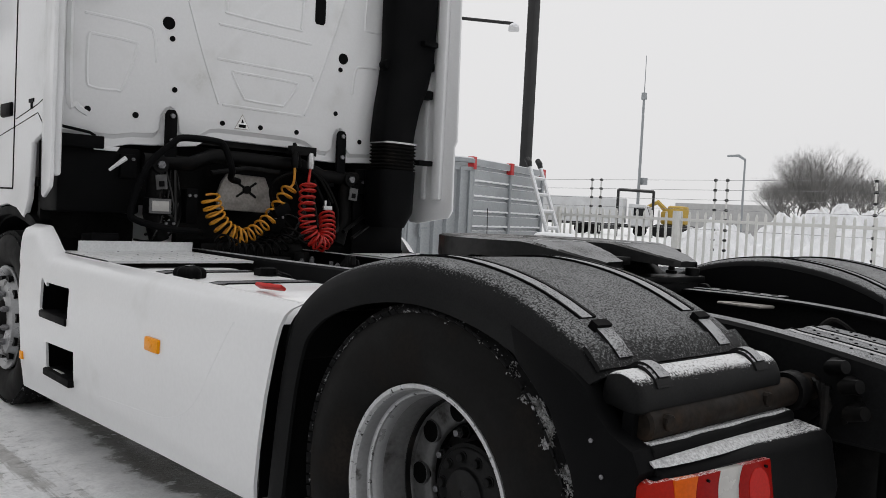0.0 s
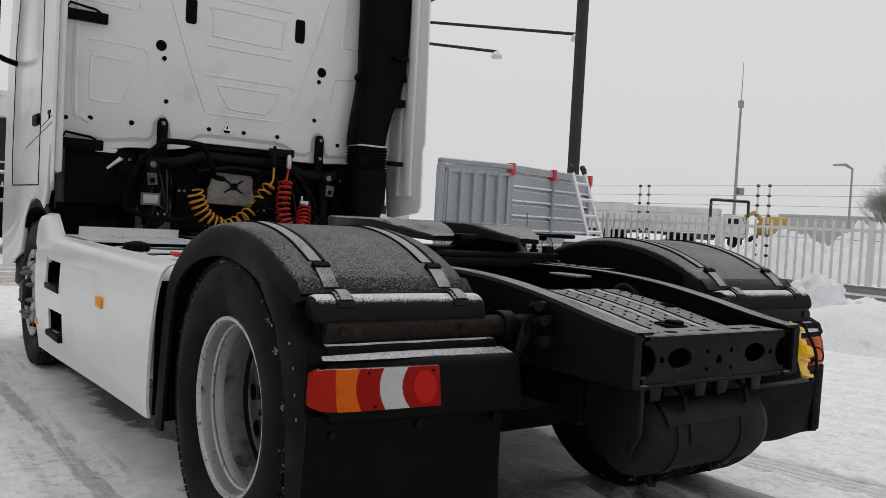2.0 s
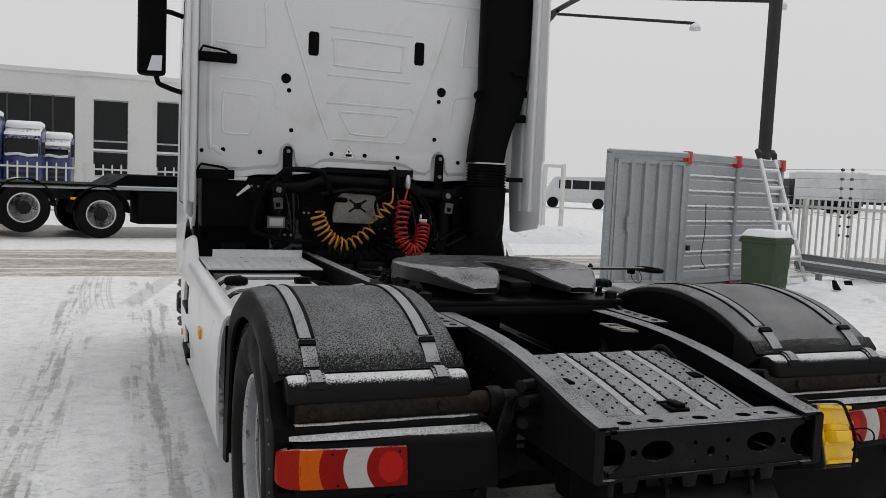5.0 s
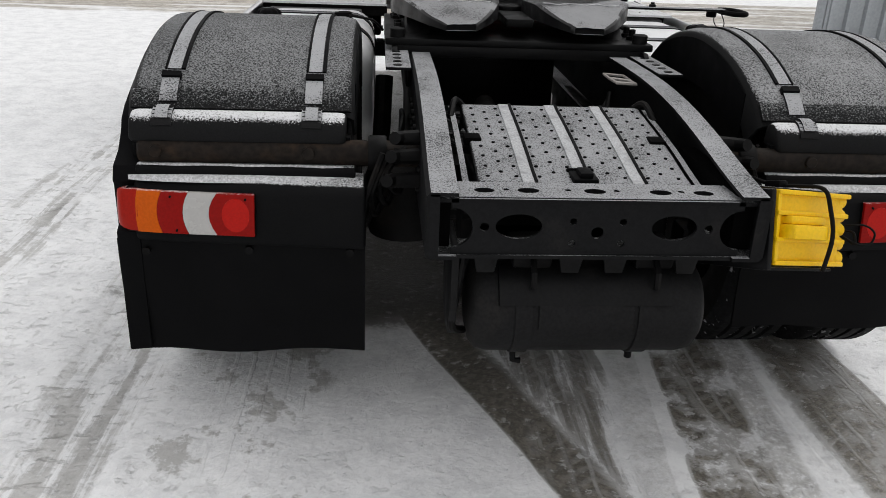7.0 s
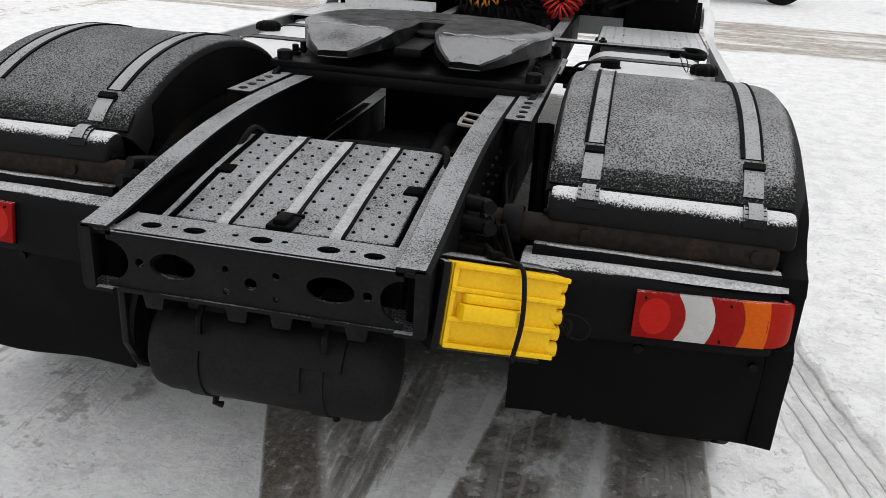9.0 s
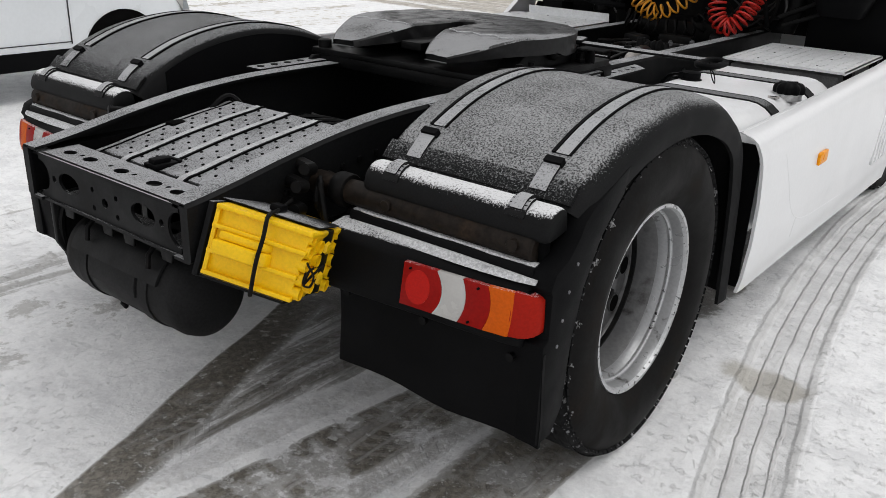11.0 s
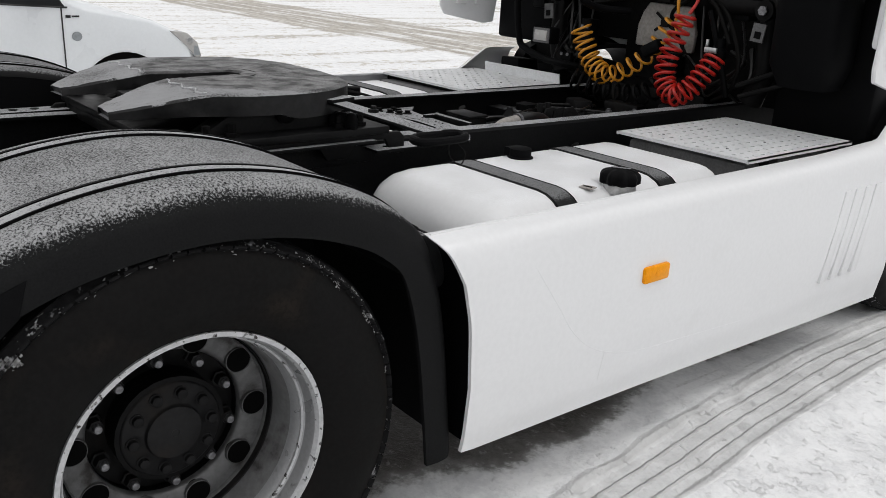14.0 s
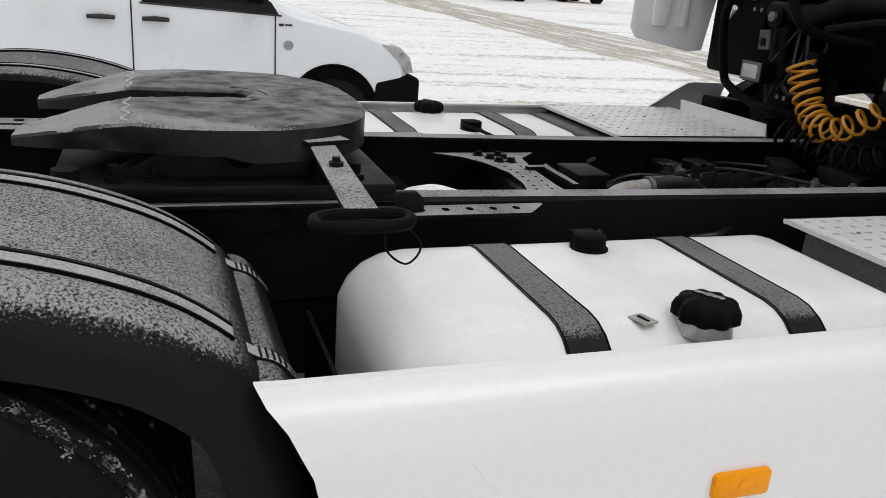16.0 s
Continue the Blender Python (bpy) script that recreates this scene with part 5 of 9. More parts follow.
def skirt(s, holes):
    def top(y):
        return float(np.interp(y, [0.5, 2.5, 2.98, 3.06, 3.14, 3.6] if s > 0 else [0.5, 2.5, 2.74, 2.86, 2.95, 3.6], [0.926, 0.930, 0.945, 1.02, 1.07, 1.065] if s > 0 else [0.943, 0.943, 0.945, 1.02, 1.07, 1.065]))

    def low(y):
        return float(np.interp(y, [0.6, 0.75, 1.43, 2.7, 3.4], [0.304, 0.299, 0.278, 0.225, 0.20]))
    ny, nz = 64, 36
    pts = []
    for j in range(nz):
        w = j / (nz - 1)
        row = []
        for i in range(ny):
            q = i / (ny - 1)
            y = 0.56 + 2.8 * q
            z = low(y) + (top(y) - low(y)) * w
            rear = float(np.interp(z, [0.30, 0.5, 0.7, 0.80, 0.88, 0.92, 0.957], [0.708, 0.706, 0.690, 0.668, 0.628, 0.592, 0.575])) if s > 0 else float(np.interp(z, [0.30, 0.5, 0.7, 0.88, 0.93, 0.957], [0.742, 0.692, 0.648, 0.605, 0.585, 0.57]))
            front = 3.74 - math.sqrt(max(0.30, 0.335 - (z - 0.5) ** 2))
            y = rear + (front - rear) * q
            z = low(y) + (top(y) - low(y)) * w
            x = skirt_x(z - (top(y) - 0.957) * (1 if z > 0.85 else 0))
            # soft bead where the panel bends inwards, towards the wheel
            e = max(0.0, 1 - (y - rear) / 0.045)
            x -= 0.003 * e * e
            row.append((x, y, z))
        pts.append(row)
    sh = Shape()
    dx = 0.036 if s > 0 else 0.008
    verts = [(s * (x + dx), y, z) for r in pts for x, y, z in r] + [(s * (x + dx - 0.012), y, z) for r in pts for x, y, z in r]
    N = ny * nz
    faces, cells = [], []
    for j in range(nz - 1):
        for i in range(ny - 1):
            q = (j * ny + i, j * ny + i + 1, (j + 1) * ny + i + 1, (j + 1) * ny + i)
            cy, cz = sum(verts[k][1] for k in q) / 4, sum(verts[k][2] for k in q) / 4
            if any(a < cy < b and c < cz < d for a, b, c, d in holes):
                continue
            cells.append(q)
    count = {}
    for q in cells:
        faces += [q, tuple(k + N for k in reversed(q))]
        for k in range(4):
            e = (q[k], q[(k + 1) % 4])
            count.setdefault(frozenset(e), []).append(e)
    for es in count.values():
        if len(es) == 1:
            a, b = es[0]
            faces.append((a, b, b + N, a + N))
    sh.add(verts, faces)
    pan = part("side_skirt", sh, "white", truck, "white side skirt panel, lightly dirtied along its lower edge", smooth=50)

    def on(y, z, d=0.0):
        return (s * (skirt_x(z) + d + dx), y, z)
    seam = spline([(0.874, 0.851, 0), (0.939, 0.764, 0), (1.006, 0.675, 0), (1.076, 0.582, 0), (1.166, 0.506, 0), (1.297, 0.451, 0), (1.438, 0.424, 0), (1.59, 0.413, 0), (1.794, 0.398, 0), (2.016, 0.383, 0)], 5)
    part("panel_seam", Shape().tube([on(p.x, p.y, -0.0023) for p in (seam if s < 0 else seam[3:])], 0.0030, 6), "white", pan, "pressed panel seam")
    part("panel_seam", Shape().tube([on(1.24, 0.47, -0.0016), on(1.235, 0.38, -0.0016), on(1.24, 0.315, -0.0016)], 0.0022, 5), "white", pan)
    my = 1.432 if s > 0 else 1.468
    mk = part("side_marker", Shape().prism([(my + (y - 1.40) * 1.2, z - 0.038) for y, z in ((1.355, 0.70), (1.445, 0.70), (1.45, 0.705), (1.45, 0.747), (1.445, 0.752), (1.355, 0.752), (1.35, 0.747), (1.35, 0.705))], "x", s * (1.258 + dx), s * (1.276 + dx)), "marker", pan, "amber side marker lamp", 0.004)
    part("marker_core", Shape().lathe([(0.011, s * (1.274 + dx)), (0.011, s * (1.2775 + dx)), (0.0, s * (1.278 + dx))], (0, my, 0.688), "x", 10), "marker", mk)
    part("skirt_lip", Shape().tube([(s * (1.188 + dx), 0.60 + 0.1 * k, 0.938 if s < 0 else 0.922) for k in range(22)], 0.007, 6), "white", pan)
    return pan


skirt_r = skirt(1, [])
skirt_l = skirt(-1, [(2.42, 2.83, 0.655, 0.80), (2.34, 2.74, 0.385, 0.52)])
for y0, y1, z0, z1 in ((2.42, 2.83, 0.655, 0.80), (2.34, 2.74, 0.385, 0.52)):
    part("step_recess", Shape().box(-1.25, -1.08, y0 - 0.01, y1 + 0.01, z0 - 0.025, z0 + 0.0).box(-1.10, -1.08, y0 - 0.02, y1 + 0.02, z0, z1 + 0.02).box(-1.25, -1.08, y0 - 0.03, y0 - 0.012, z0, z1).box(-1.25, -1.08, y1 + 0.012, y1 + 0.03, z0, z1).box(-1.25, -1.08, y0 - 0.02, y1 + 0.02, z1 + 0.012, z1 + 0.03), "plastic", skirt_l, "dark foot-hold opening")
    part("step_tread", Shape().box(-1.285, -1.2, y0 + 0.01, y1 - 0.02, z0 - 0.03, z0 + 0.006), "plastic", skirt_l, bevel=0.008)
part("small_marker", Shape().box(-1.268, -1.25, 3.12, 3.17, 0.36, 0.40), "marker", skirt_l, "small amber marker", 0.003)
for i in range(4):
    y = 2.54 + i * 0.085
    p = [(y, 0.42), (y + 0.05, 0.42), (y + 0.12, 0.79), (y + 0.07, 0.79)]
    part("skirt_louvre", Shape().prism(p, "x", 1.28, 1.3045), "white", skirt_r, bevel=0.004)

# tank and step carriers under the plates
for s in (1, -1):
    part("carrier_box", Shape().box(min(s * 0.56, s * 1.1), max(s * 0.56, s * 1.1), 2.18, 2.9, 0.42, 0.87), "under", truck, "dark grey carrier box under the step plate", 0.02)
    part("carrier_lid", Shape().box(min(s * 0.62, s * 1.15), max(s * 0.62, s * 1.15), 2.11, 2.86, 0.80, 0.915), "carrier", truck, "grey plastic lid under the step plate", 0.012)


# ---- walk-on step plates ----
def step_plate(s, y0, y1, x0, x1, z, upstand):
    rows = []
    holes = []
    for i in range(11):
        for j in range(14):
            wide = (i + j) % 2
            holes.append((x0 + 0.035 + i * (x1 - x0 - 0.07) / 10, y0 + 0.045 + j * (y1 - y0 - 0.09) / 13, 0.0125 if wide else 0.006, 0.006 if wide else 0.0135))
    pl = part("step_plate", solid(*plate_with_holes(x0, x1, y0, y1, holes, 128, 150), lambda a, b, d: (s * a, b, z - d), 0.005), "alu", truck, "perforated aluminium step plate dusted with snow", smooth=30)
    part("plate_edge", Shape().box(min(s * x0, s * (x0 + 0.006)), max(s * x0, s * (x0 + 0.006)), y0, y1, z - 0.014, z), "alu", pl)
    part("plate_edge", Shape().box(min(s * x1, s * (x1 - 0.006)), max(s * x1, s * (x1 - 0.006)), y0, y1, z - 0.014, z), "alu", pl)
    part("plate_edge", Shape().box(min(s * x0, s * x1), max(s * x0, s * x1), y0 - 0.004, y0 + 0.003, z - 0.011, z), "alu", pl)
    if upstand:
        part("plate_upstand", Shape().prism([(y1 - 0.004, z - 0.01), (y1 - 0.012, z + 0.05), (y1 - 0.007, z + 0.052), (y1 + 0.004, z - 0.01)], "x", s * x0, s * (x1 - 0.10)), "alu", pl, "upright aluminium edge")
    for i in range(2):
        for j in range(3):
            part("plate_screw", Shape().lathe([(0.006, z - 0.002), (0.005, z + 0.003), (0.0, z + 0.0035)], (s * (x0 + 0.14 + i * 0.29), y0 + 0.115 + j * 0.26, 0), "z", 8), "bolt", pl)
    for yb in (2.20, 2.72):
        part("plate_bearer", Shape().box(min(s * x0, s * x1), max(s * x0, s * x1), yb, yb + 0.06, z - 0.07, z - 0.012), "under", pl)


step_plate(1, 2.06, 2.83, 0.595, 1.185, 0.946, False)
step_plate(-1, 2.17, 2.86, 0.475, 1.19, 0.948, True)

# ---- cab ----
CY = 2.985
cab = None
# rear wall outline: lower edge drops at the sides and is cut away over the mounts
edge = [(-1.19, 1.50), (-1.05, 1.498), (-0.88, 1.497), (-0.78, 1.52), (-0.66, 1.525), (-0.635, 1.527), (-0.625, 1.53), (-0.60, 1.53), (-0.575, 1.53), (-0.55, 1.53), (-0.525, 1.53), (-0.515, 1.53), (-0.48, 1.535), (-0.40, 1.545),
        (-0.33, 1.585), (-0.27, 1.595), (0.24, 1.59), (0.32, 1.572), (0.40, 1.527), (0.48, 1.525), (0.515, 1.525), (0.525, 1.525), (0.55, 1.525), (0.575, 1.525), (0.60, 1.525), (0.625, 1.525), (0.635, 1.525), (0.66, 1.53), (0.8, 1.54), (1.19, 1.555)]
rim_z = [1.565, 1.563, 1.563, 1.583, 1.59, 1.615, 1.70, 1.738, 1.75, 1.738, 1.70, 1.615, 1.588, 1.605, 1.648, 1.658, 1.653, 1.638, 1.592, 1.587, 1.615, 1.70, 1.738, 1.75, 1.738, 1.70, 1.615, 1.588, 1.60, 1.615]
upper = [(x, z) for (x, _), z in zip(edge, rim_z)]
outline = upper + [(1.19, 3.55), (1.10, 3.68), (-1.10, 3.68), (-1.19, 3.55)]
cab = part("cab", Shape().prism(outline, "y", CY, CY + 0.05), "white", truck, "white high sleeper cab with pressed steel rear wall", 0.004, 2)
# set-back flange below the pressed step
rows = [[(x, CY + 0.004, z + 0.001) for x, z in upper], [(x, CY + 0.020, z - 0.022) for x, z in upper], [(x, CY + 0.022, z + 0.004) for x, z in edge], [(x, CY + 0.030, z) for x, z in edge], [(x, CY + 0.045, z) for x, z in edge]]
part("lower_flange", Shape().grid(rows), "white", cab, "pressed lower flange of the rear wall", smooth=20)


def bead(pts, r=0.010, closed=False, per=4):
    p = [Vector((x, CY + r * 0.35, z)) for x, z in pts]
    if closed:
        p = p + [p[0]]
    part("pressed_bead", Shape().tube(spline(p, per), r, 6), "white", cab)


bead([(-0.30, 2.06), (0.30, 2.055), (0.34, 2.05), (0.36, 2.02)])
bead([(-0.26, 1.80), (0.28, 1.795)])
bead([(-0.20, 2.0), (0.20, 1.995), (0.235, 1.97), (0.16, 1.855), (0.12, 1.84), (-0.09, 1.845), (-0.13, 1.865), (-0.20, 1.98), (-0.20, 2.0)])
bead([(-0.30, 2.26), (0.33, 2.25)])
bead([(-0.26, 2.50), (-0.24, 2.52), (0.24, 2.51), (0.26, 2.49), (0.25, 2.34), (0.22, 2.32), (-0.22, 2.33), (-0.25, 2.35), (-0.26, 2.50)])
bead([(-0.30, 2.60), (0.33, 2.59)])
bead([(-0.62, 2.75), (-0.50, 2.40), (-0.38, 2.05), (-0.28, 1.80)], 0.012)
bead([(0.62, 2.75), (0.52, 2.40), (0.40, 2.05), (0.30, 1.80)], 0.012)
bead([(-1.05, 2.18), (-0.74, 2.17), (-0.68, 2.13), (-0.66, 1.98)])
bead([(-1.02, 2.08), (-0.80, 2.07), (-0.77, 2.04), (-0.84, 1.82), (-0.88, 1.80), (-1.0, 1.80), (-1.03, 1.84), (-1.03, 2.04), (-1.02, 2.08)])
bead([(1.05, 2.18), (0.74, 2.17), (0.68, 2.13), (0.66, 1.98)])
bead([(-1.08, 2.42), (-0.78, 2.41), (-0.74, 2.45), (-0.76, 2.75)])
bead([(1.08, 2.42), (0.78, 2.41), (0.74, 2.45), (0.76, 2.75)])
bead([(-1.12, 2.9), (-1.12, 1.80), (-1.08, 1.70), (-1.02, 1.66)], 0.02)
for z in (2.85, 3.05, 3.25):
    bead([(-1.0, z), (1.0, z)])
for x, z, r in ((-0.598, 2.207, 0.036), (0.577, 2.198, 0.036), (-0.575, 2.125, 0.016), (0.558, 2.125, 0.016), (-0.552, 1.845, 0.0155), (0.535, 1.84, 0.0155), (-1.165, 1.672, 0.014), (-1.022, 1.683, 0.017), (-0.768, 1.68, 0.017), (-0.255, 1.692, 0.0155),
                (-0.005, 1.692, 0.0155), (0.249, 1.69, 0.0155), (0.735, 1.675, 0.0155)):
    part("body_plug", Shape().lathe([(r, CY + 0.002), (r * 0.95, CY - 0.006), (0.0, CY - 0.007)], (x, 0, z), "y", 18), "plastic", cab, "black rubber plug")
for x in (-0.408, 0.388):
    p = [(x - 0.038, 2.40), (x - 0.028, 2.383), (x + 0.028, 2.383), (x + 0.038, 2.40), (x + 0.038, 2.535), (x + 0.028, 2.552), (x - 0.028, 2.552), (x - 0.038, 2.535)]
    part("grip_slot", Shape().prism(p, "y", CY - 0.008, CY + 0.01), "plastic", cab, "black oblong vent plug", 0.006)
part("sticker_edge", Shape().prism([(-0.177, 1.669), (-0.077, 1.669), (-0.127, 1.758)], "y", CY - 0.0025, CY + 0.001), "grey_metal", cab)
part("warning_sticker", Shape().prism([(-0.172, 1.672), (-0.082, 1.672), (-0.127, 1.752)], "y", CY - 0.004, CY + 0.001), "label_white", cab, "white triangular warning sticker")
part("sticker_mark", Shape().prism([(-0.15, 1.679), (-0.105, 1.679), (-0.105, 1.697), (-0.15, 1.697)], "y", CY - 0.006, CY - 0.003).prism([(-0.135, 1.708), (-0.119, 1.708), (-0.127, 1.73)], "y", CY - 0.006, CY - 0.003), "plastic", cab)
# cab sides, roof and front
side_prof = [(CY + 0.05, 1.57), (3.30, 1.50), (3.34, 1.20), (3.42, 1.09), (3.55, 1.14), (3.74, 1.16), (3.95, 1.14), (4.15, 1.0), (4.26, 0.75), (5.15, 0.55), (5.25, 0.9), (5.22, 2.2), (5.0, 3.2), (4.7, 3.62), (CY + 0.05, 3.66)]
for s in (1, -1):
    part("cab_side", Shape().prism(side_prof, "x", s * 1.165, s * 1.20), "white", cab, "white cab side with door", 0.01)
    door = [(3.62, 1.25), (4.75, 1.25), (4.80, 1.5), (4.78, 2.35), (4.55, 2.95), (3.62, 2.95)]
    part("door_seam", Shape().tube([(s * 1.201, y, z) for y, z in door + [door[0]]], 0.005, 5), "plastic", cab)
    part("emblem_bar", Shape().box(s * 1.203 - 0.004, s * 1.203 + 0.004, 3.27, 3.35, 1.715, 1.735).box(s * 1.203 - 0.004, s * 1.203 + 0.004, 3.295, 3.315, 1.68, 1.715), "plastic", cab)
    part("panel_groove", Shape().tube([(s * 1.2, 3.12, 1.60), (s * 1.2, 3.20, 1.655), (s * 1.2, 3.6, 1.60), (s * 1.2, 4.2, 1.52)], 0.003, 5), "under", cab)
    part("panel_groove", Shape().tube([(s * 1.2, 3.12, 1.72), (s * 1.2, 3.2, 1.70), (s * 1.2, 3.6, 1.64)], 0.003, 5), "under", cab)
    part("door_handle", Shape().box(s * 1.205 - 0.015, s * 1.205 + 0.015, 3.66, 3.86, 1.66, 1.74), "plastic", cab, "black door handle", 0.012)
    part("wheel_arch", sweep([(p.x, p.y) for p in spline([(3.16, 0.95, 0), (3.22, 1.06, 0), (3.40, 1.12, 0), (3.74, 1.15, 0), (4.1, 1.08, 0), (4.3, 0.85, 0)], 5)], [(s * 1.10, -0.05), (s * 1.10, 0.02), (s * 1.24, 0.02), (s * 1.255, 0.0), (s * 1.255, -0.05)] if s > 0 else [(-1.10, -0.05), (-1.10, 0.0), (-1.185, 0.0), (-1.190, -0.01), (-1.190, -0.05)]), "white" if s > 0 else "plastic", cab, "front wheel arch edge", smooth=60)
    # side air deflector behind the cab
    fl = [(CY + 0.06, 1.50), (CY + 0.06, 3.5), (2.66, 3.5), (2.62, 1.72), (2.64, 1.68), (2.63, 1.25), (2.66, 1.20), (CY - 0.05, 1.15), (CY + 0.02, 1.16)]
    if s < 0:
        fl = [(a, b + 0.06 if b < 1.3 else b) for a, b in fl]
    hinge_m = Matrix.Translation((s * 1.205, CY + 0.05, 0)) @ Matrix.Rotation(radians(-11 if s < 0 else 11), 4, "Z") @ Matrix.Translation((-s * 1.205, -CY - 0.05, 0))

    def swung(sh):
        sh.v = [tuple(hinge_m @ Vector(p)) for p in sh.v]
        return sh
    d = part("air_deflector", swung(Shape().prism(fl, "x", s * 1.205, s * 1.225)), "white", cab, "white plastic side air deflector", 0.008)
    part("deflector_rib", swung(Shape().box(min(s * 1.165, s * 1.207), max(s * 1.165, s * 1.207), 2.72, 2.80, 1.32, 3.4)), "white", d, bevel=0.015)
    part("deflector_rib", swung(Shape().box(min(s * 1.18, s * 1.207), max(s * 1.18, s * 1.207), 2.86, 2.90, 1.32, 3.4)), "white", d, bevel=0.008)
    for z in (1.525, 2.32, 3.1):
        part("deflector_hinge", Shape().box(-1.235, -0.945, 2.935, 2.975, z - 0.045, z + 0.02) if s < 0 else Shape().box(1.06, 1.18, 2.74, 2.80, z + 0.02, z + 0.055), "plastic", d, "black hinge bracket", 0.006)
        if s < 0:
            part("hinge_stay", Shape().tube([(-1.19, 2.95, z + 0.02), (-1.17, 2.94, z + 0.055), (-1.02, 2.945, z + 0.035), (-0.99, 2.95, z + 0.02)], 0.008, 6), "plastic", d)
    part("mud_arch_liner", Shape().prism([(3.12, 0.35), (3.14, 0.9), (3.3, 1.06), (3.16, 1.10), (3.05, 0.95), (3.04, 0.35)] if s > 0 else [(3.12, 0.35), (3.14, 0.86), (3.24, 0.96), (3.14, 1.0), (3.05, 0.9), (3.04, 0.35)], "x", s * 0.75, s * 1.2), "plastic", cab)
part("arch_liner", sweep([(p.x, p.y) for p in spline([(3.28, 1.075, 0), (3.45, 1.13, 0), (3.74, 1.15, 0), (4.05, 1.09, 0), (4.22, 0.90, 0), (4.30, 0.5, 0)], 5)], [(-0.80, -0.06), (-0.80, -0.035), (-1.15, -0.035), (-1.15, -0.06)]), "plastic", cab, "black wheel arch liner", smooth=60)
# box added so that the view under the cab ends in black
part("view_filler", Shape().box(-1.14, -0.50, 4.45, 4.9, 0.45, 1.28), "plastic", cab, "black box added to close the view under the cab", 0.02)
part("roof", Shape().prism([(CY + 0.02, 3.62), (4.75, 3.58), (4.6, 3.72), (CY + 0.1, 3.74)], "x", -1.17, 1.17), "white_snow", cab, "white cab roof with snow", 0.03)
part("cab_front", Shape().box(-1.165, 1.165, 5.12, 5.2, 0.6, 3.2), "white", cab)
part("cab_floor", Shape().box(-1.16, 1.16, 3.3, 5.1, 1.27, 1.32), "under", cab)
for s in (1, -1):
    arm = [(s * 1.2, 4.72, 2.85), (s * 1.36, 4.70, 2.88), (s * 1.45, 4.67, 2.80), (s * 1.42, 4.67, 2.32), (s * 1.34, 4.70, 2.24), (s * 1.2, 4.72, 2.20)]
    part("mirror_arm", Shape().tube(spline(arm, 3), 0.022, 8), "plastic", cab)
    mir = part("mirror_housing", Shape().prism([(s * 1.335, 4.60), (s * 1.565, 4.60), (s * 1.58, 4.66), (s * 1.53, 4.74), (s * 1.37, 4.74)], "z", 2.32, 3.0), "plastic", cab, "black exterior mirror housing", 0.03)
    part("mirror_glass", Shape().obox(Matrix.Translation((s * 1.455, 4.594, 2.42)) @ Matrix.Rotation(s * 0.45, 4, "Z") @ Matrix.Rotation(-0.12, 4, "X"), 0.17, 0.007, 0.13), "mirror", mir, "mirror glass")

# ---- behind the cab: mounts, rails, hoses ----
# the low left panel is added to keep the opening there dark
part("cab_underside", Shape().box(-0.38, 1.15, 3.28, 3.34, 0.95, 1.60).box(-1.15, -0.38, 3.285, 3.335, 1.19, 1.60).box(-1.15, -0.64, 3.287, 3.333, 0.78, 1.187).box(-1.15, 1.15, CY + 0.06, 3.3, 1.56, 1.60), "under", truck, "black underside behind the cab")
for s in (1, -1):
    part("side_box", Shape().box(min(s * 0.72, s * 1.16), max(s * 0.72, s * 1.16), 3.0, 3.28, 0.80 if s > 0 else 1.14, 1.50), "plastic", truck, "black box behind the cab", 0.02)
    x = s * 0.575
    br = part("cab_bracket", Shape().prism([(x - 0.035, 1.44), (x + 0.035, 1.44), (x + 0.033, 1.705), (x + 0.02, 1.73), (x - 0.02, 1.73), (x - 0.033, 1.705)], "y", CY - 0.035, CY - 0.01), "plastic", truck, "black cab mounting bracket", 0.006)
    for zb in (1.695, 1.56):
        part("bracket_bolt", Shape().lathe([(0.014, CY - 0.05), (0.014, CY - 0.03)], (x, 0, zb), "y", 6), "bolt", br)
    part("mount_eye", Shape().lathe([(0.045, CY - 0.06), (0.045, CY + 0.02)], (s * 0.64, 0, 1.42), "y", 18).lathe([(0.02, CY - 0.075), (0.02, CY - 0.05)], (s * 0.64, 0, 1.42), "y", 6), "under", br)
    part("mount_bolt", Shape().lathe([(0.022, CY - 0.078), (0.022, CY - 0.062)], (s * 0.64, 0, 1.42), "y", 6), "bolt", br)
    part("maker_plate", Shape().obox(Matrix.Translation((s * 0.645, CY - 0.085, 1.325)) @ Matrix.Rotation(radians(6 * s), 4, "Y"), 0.062, 0.008, 0.080), "carrier", br, "scuffed metal plate")
    part("plate_mark", Shape().obox(Matrix.Translation((s * 0.645, CY - 0.09, 1.315)) @ Matrix.Rotation(radians(6 * s), 4, "Y"), 0.03, 0.004, 0.03), "plastic", br)
    part("cab_damper", Shape().tube([(s * 0.64, CY + 0.0, 1.42), (s * 0.65, CY + 0.02, 1.15), (s * 0.60, CY + 0.02, 1.0)], [0.04, 0.05, 0.055], 12), "under", br)
part("mount_beam", Shape().tube([(-0.72, CY + 0.0, 1.44), (-0.45, CY - 0.01, 1.44), (-0.3, CY + 0.02, 1.50), (0.3, CY + 0.02, 1.49), (0.45, CY - 0.01, 1.43), (0.72, CY + 0.0, 1.43)], 0.042, 12), "under", truck, "black cab mount beam")
